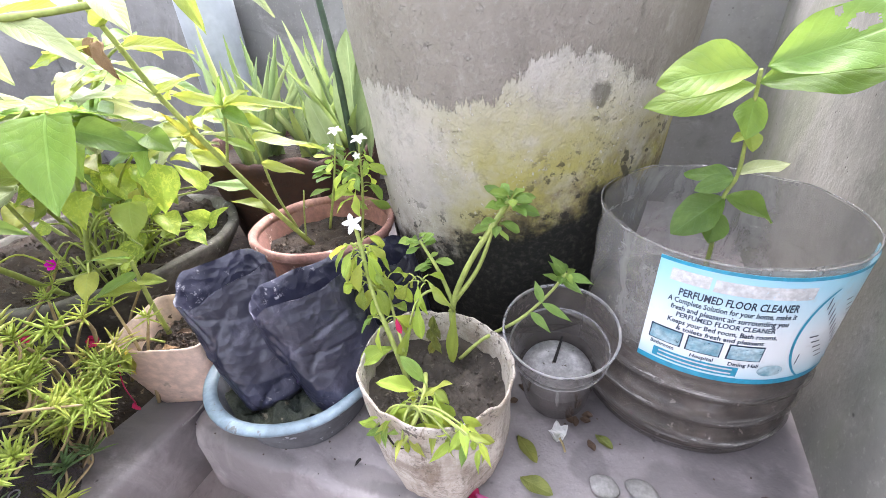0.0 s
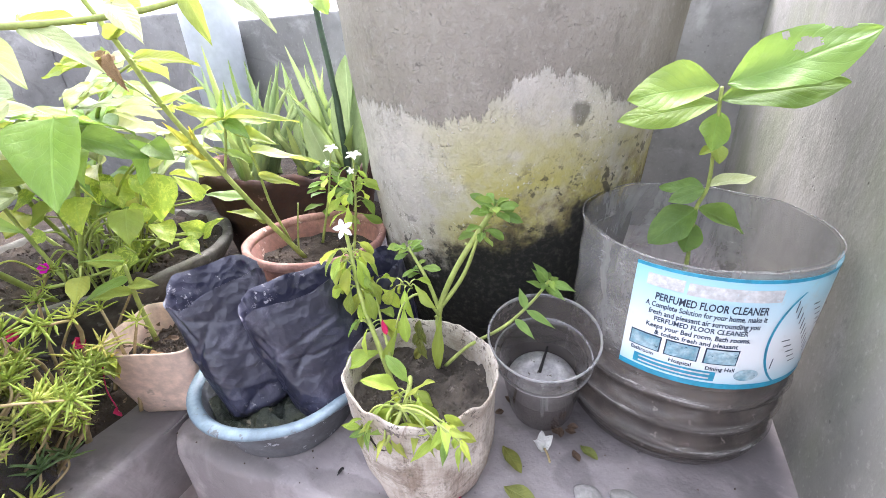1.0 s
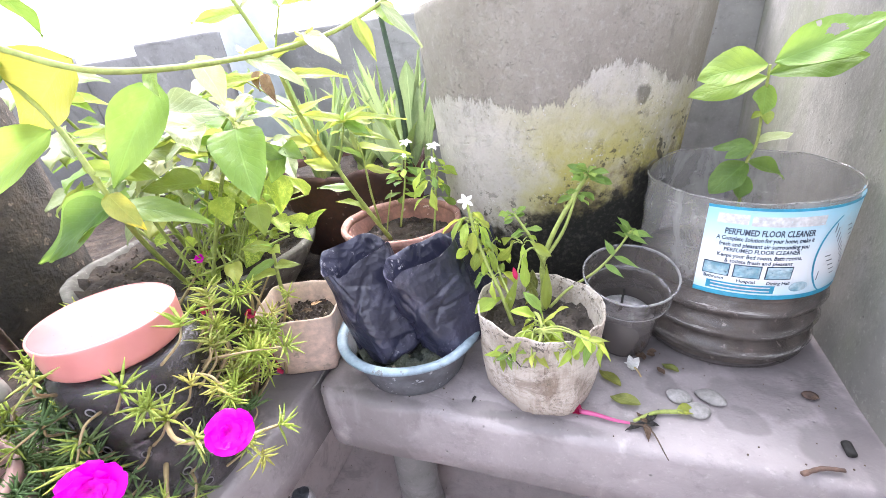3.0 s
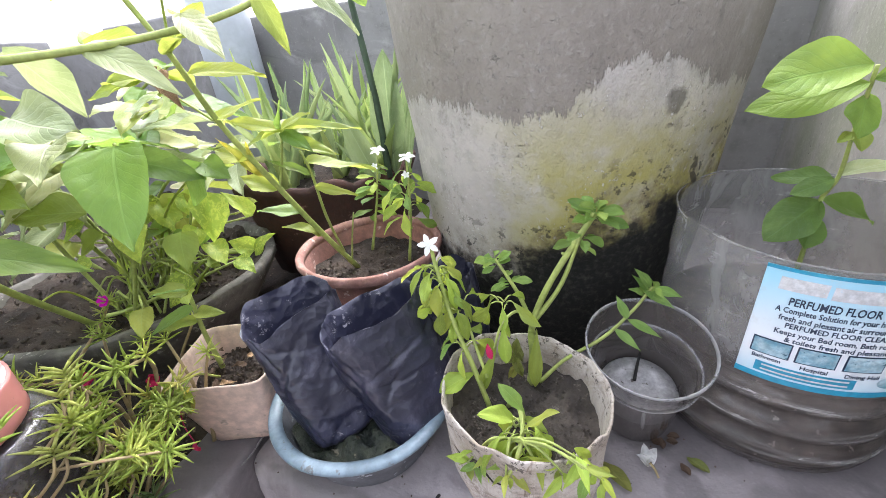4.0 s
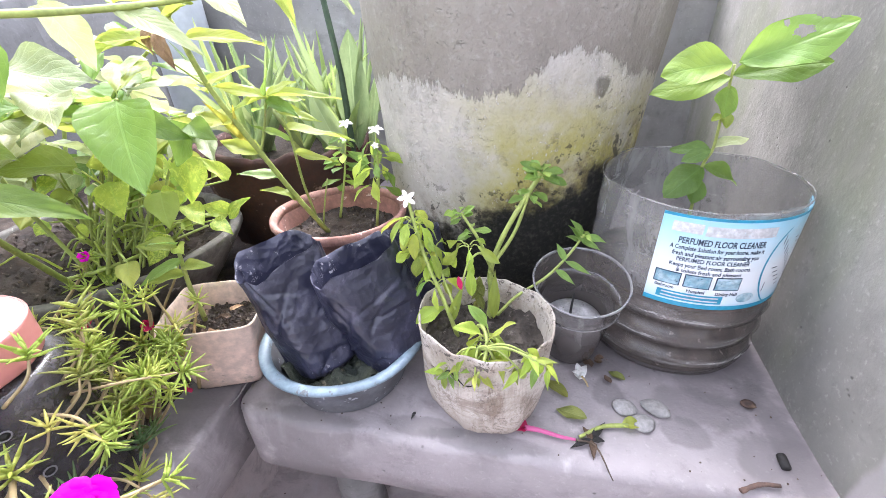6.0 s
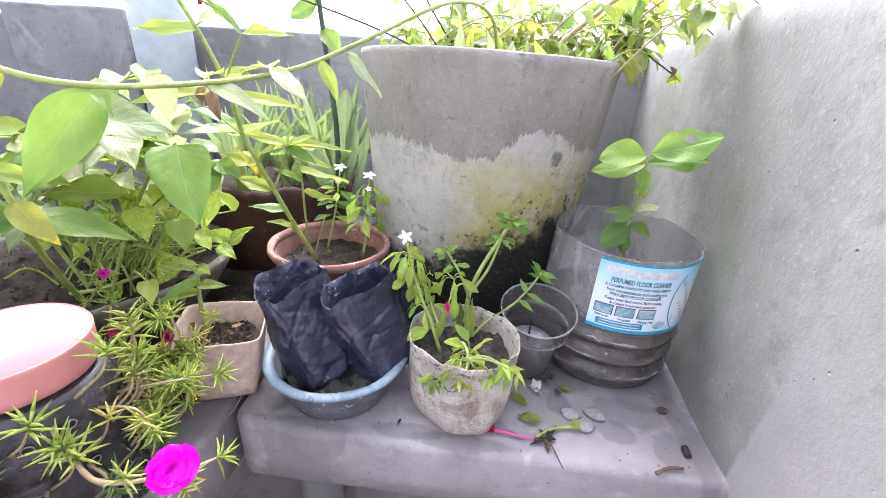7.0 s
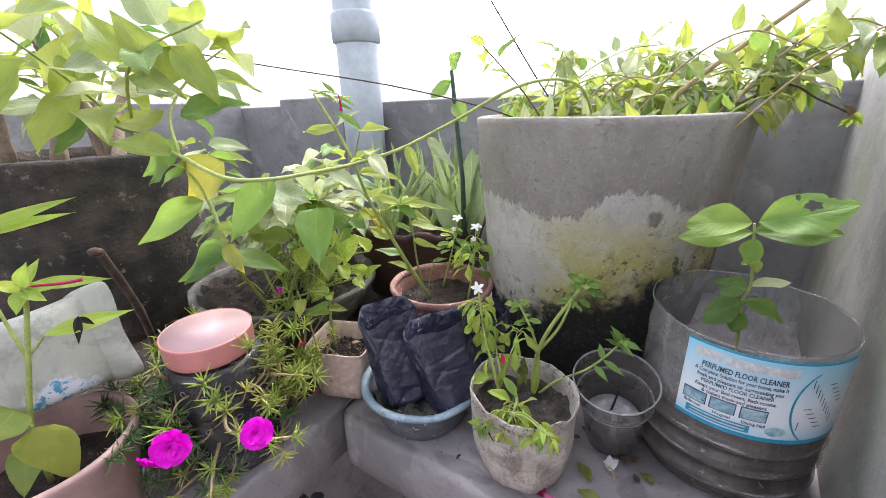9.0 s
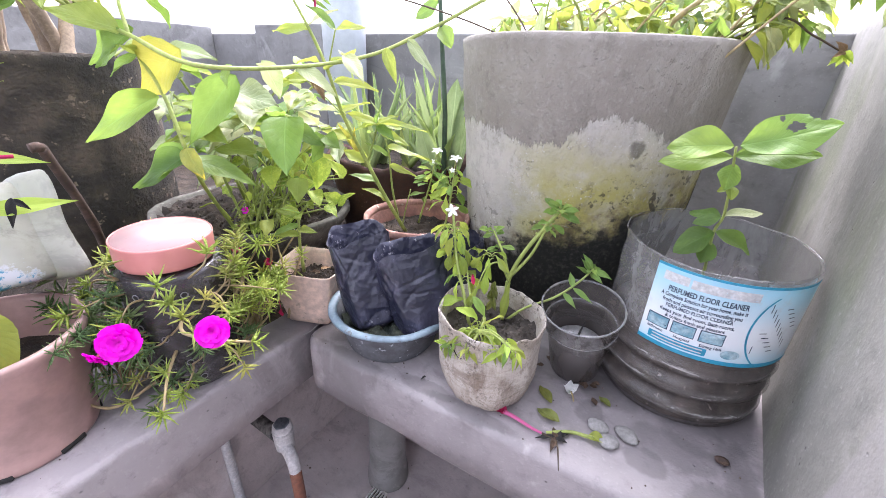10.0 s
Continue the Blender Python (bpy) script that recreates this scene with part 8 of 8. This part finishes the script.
pebble(0.229, 0.453, 0.0125, 0.0105, 0.005, 20, 1.0)
pebble(0.247, 0.476, 0.0150, 0.0105, 0.005, -25, 2.0)
pebble(0.214, 0.472, 0.0135, 0.0110, 0.004, 10, 3.0)


def fallen_flower():
    at = (0.105, 0.424, 0.004)
    ob = thing("fallen_flower", at, "fallen pink trumpet flower with a withered stalk", "flower")
    part("trumpet", tube_part([(0.103, 0.425, 0.006), (0.120, 0.424, 0.006), (0.140, 0.421, 0.005), (0.156, 0.420, 0.005)], 0.0030, 0.0014, segs=9), petal_material("pink_petal", (0.55, 0.02, 0.22), (0.62, 0.14, 0.32), 0.2), ob)
    for k in range(4):
        a = k * 1.5
        d = Vector((-0.013, 0.006 * math.cos(a), 0.004 + 0.006 * abs(math.sin(a))))
        leaf(ob, (0.106, 0.425, 0.006), Vector((0.106, 0.425, 0.005)) + d, 0.010, M_CRIMSON, "ellipse", (0, 0, 1), 0.4, 0.1, 0.2, k % 3, "petal")
    part("stalk", tube_part([(0.156, 0.420, 0.005), (0.175, 0.415, 0.006), (0.187, 0.383, 0.003)], 0.0016, 0.0006, segs=6), M_TWIG, ob)
    part("stalk", tube_part([(0.160, 0.424, 0.005), (0.185, 0.440, 0.006), (0.212, 0.446, 0.006)], 0.0018, 0.0026, segs=7), M_STEM, ob)
    for d in ((0.150, 0.412), (0.165, 0.440), (0.186, 0.425), (0.190, 0.450), (0.172, 0.402)):
        leaf(ob, (0.172, 0.422, 0.006), (d[0], d[1], 0.004), 0.010, RNG.choice((M_DRY, M_BLACKBIT, M_DRY)), "ovate", (0, 0, 1), 0.5, 0.1, 0.2, 1, "withered_leaf")
    leaf(ob, (0.205, 0.445, 0.007), (0.225, 0.449, 0.006), 0.014, M_LEAF_LIGHT, "ellipse", (0, 0, 1), 0.6, 0.1, 0.1, 1, "calyx")


fallen_flower()


def fallen_leaf(base, tip, width, m, label):
    ob = thing("fallen_leaf", base, label, "leaf", "fallen leaves on the ledge")
    leaf(ob, base, tip, width, m, "ellipse", (0, 0, 1), 0.25, -0.04, 0.06, 1, "blade")


fallen_leaf((0.128, 0.500, 0.004), (0.152, 0.474, 0.004), 0.014, M_LEAF_FALLEN, "fallen yellow-green leaf on the ledge")
fallen_leaf((0.138, 0.456, 0.005), (0.170, 0.447, 0.006), 0.016, M_LEAF_FALLEN, "fallen olive green leaf on the ledge")
fallen_leaf((0.205, 0.525, 0.004), (0.222, 0.512, 0.004), 0.010, M_LEAF_FALLEN, "fallen yellowish leaf beside the jug")
for k, (x, y) in enumerate(((0.190, 0.545), (0.185, 0.528), (0.200, 0.540), (0.176, 0.540), (0.118, 0.575), (0.205, 0.505), (0.120, 0.545), (0.345, 0.500), (0.186, 0.556), (0.128, 0.560))):
    fallen_leaf((x, y, 0.004), (x + 0.012 * math.cos(k * 1.7), y + 0.012 * math.sin(k * 1.7), 0.006), 0.008, M_DRY, "shrivelled brown leaf on the ledge")


def white_scrap():
    at = Vector((0.168, 0.509, 0.008))
    ob = thing("withered_flower", at, "crumpled white flower lying on the ledge", "flower")
    for k in range(9):
        d = Vector((math.cos(k * 0.9), 0.7 * math.sin(k * 0.9), 0.9 + 0.5 * (k % 2))).normalized()
        leaf(ob, at - Vector((0, 0, 0.004)), at + d * (0.007 + 0.003 * (k % 3)), 0.010, M_WHITE_PETAL, "ellipse", (0, -0.4, 1), 0.5, 0.25, 0.25, k % 3, "petal")
    part("stalk", tube_part([at + Vector((0.002, -0.004, 0.002)), at + Vector((0.006, -0.009, 0.0)), at + Vector((0.009, -0.014, -0.004))], 0.0013, 0.0011, segs=6), M_STEM_TAN, ob)


white_scrap()
solid("charred_stub", tube_part([(0.351, 0.424, 0.004), (0.352, 0.437, 0.005)], 0.0042, 0.0042, segs=10), M_BLACKBIT, "small black charred stub on the ledge", "stub", smooth=True)
bm = bmesh.new()
bmesh.ops.create_icosphere(bm, subdivisions=2, radius=1.0)
for v in bm.verts:
    v.co = Vector((0.350 + v.co.x * 0.008, 0.500 + v.co.y * 0.006, 0.003 + v.co.z * 0.0035 * (1 + 0.3 * noise.noise(v.co * 2))))
solid("brown_seed", bm, M_RUST, "dark brown seed pod on the ledge", "seed", smooth=True)
solid("dry_stick", tube_part([(0.300, 0.394, 0.003), (0.318, 0.402, 0.005), (0.336, 0.404, 0.005)], 0.0024, 0.0018, segs=7, knots=0.3), M_RUST, "short reddish dry stick at the ledge edge", "stick", smooth=True)
leaf_ob = thing("dried_leaf", (-0.02, 0.42, 0.003), "curled black dry leaf at the ledge edge", "leaf")
leaf(leaf_ob, (-0.019, 0.425, 0.005), (-0.022, 0.416, 0.004), 0.005, M_BLACKBIT, "ovate", (0, -0.3, 1), 0.7, 0.2, 0.2, 1, "blade")

# scattered grit
bm = bmesh.new()
rng = random.Random(77)
for k in range(120):
    x, y = rng.uniform(-0.23, 0.385), rng.uniform(0.397, 0.62)
    if k % 4 == 0:
        x, y = rng.uniform(-0.42, -0.26), rng.uniform(-0.05, 0.40)
    s = rng.uniform(0.0005, 0.0014)
    bmesh.ops.create_cube(bm, size=s, matrix=pose(x, y, 0.0012 + s * 0.3, rng.uniform(0, 90), rng.uniform(0, 90), rng.uniform(0, 90)))
solid("grit", bm, M_TWIG, "dark grit and crumbs scattered on the ledge", "grit", "stuff")
bm = bmesh.new()
for k in range(160):
    x, y = rng.uniform(-0.42, 0.35), rng.uniform(-0.2, 0.6)
    s = rng.uniform(0.001, 0.004)
    bmesh.ops.create_cube(bm, size=s, matrix=pose(x, y, FLOOR_Z + 0.001 + s * 0.2, rng.uniform(0, 90), rng.uniform(0, 90), rng.uniform(0, 90)))
solid("floor_litter", bm, M_TWIG, "dark litter scattered on the damp floor", "litter", "stuff")

# soil and rotted litter lying round the bowls
bm = bmesh.new()
grid = []
for i in range(61):
    row = []
    for k in range(73):
        x, y = -1.60 + 1.30 * i / 60, -0.60 + 1.80 * k / 72
        front = -0.44 + 0.14 * min(1.0, max(0.0, (y - 0.20) / 0.12))
        inside = min(1.0, (x + 1.62) / 0.08, (front - x) / 0.08)
        h = -0.012 + 0.026 * max(0.0, inside) ** 0.5 + 0.012 * noise.noise(Vector((x * 9, y * 9, 0))) + 0.006 * noise.noise(Vector((x * 40, y * 40, 3)))
        row.append(bm.verts.new((x, y, max(h, -0.02))))
    grid.append(row)
for i in range(60):
    for k in range(72):
        bm.faces.new((grid[i][k], grid[i + 1][k], grid[i + 1][k + 1], grid[i][k + 1]))
solid("soil_litter", bm, M_LITTER, "dark soil and rotted leaf litter round the bowls", "litter", "stuff", True)

# dry twigs and leaves heaped behind the bowls
bm = bmesh.new()
rng = random.Random(50)
for k in range(170):
    x, y = rng.uniform(-0.92, -0.40), rng.uniform(0.40, 0.90)
    if math.hypot(x + 0.555, y - 0.555) < 0.20 or math.hypot(x + 0.98, y - 0.37) < 0.23 or math.hypot(x + 0.400, y - 0.962) < 0.24:
        continue
    a, length = rng.uniform(0, 6.28), rng.uniform(0.03, 0.09)
    p = Vector((x, y, 0.014 + rng.uniform(0.0, 0.025)))
    q = p + Vector((length * math.cos(a), length * math.sin(a), rng.uniform(-0.002, 0.012)))
    tube(bm, [p, p.lerp(q, 0.5) + Vector((0, 0, rng.uniform(0.0, 0.008))), q], rng.uniform(0.0008, 0.0018), 0.0006, 5, 2)
solid("dry_twigs", bm, M_WOOD, "heap of thin dry twigs behind the bowls", "twigs", "stuff", True)

# crumbled mortar in the joint between the ledges
bm = bmesh.new()
rng = random.Random(61)
for k in range(60):
    f = k / 59
    p = Vector((-0.2445 + 0.0015 * math.sin(f * 17), 0.40 + 0.13 * f, -0.002))
    bmesh.ops.create_icosphere(bm, subdivisions=1, radius=rng.uniform(0.0008, 0.0018), matrix=pose(p.x, p.y, p.z))
solid("joint_mortar", bm, M_PEBBLE, "pale mortar crumbs in the joint between the ledges", "mortar", "stuff", True)
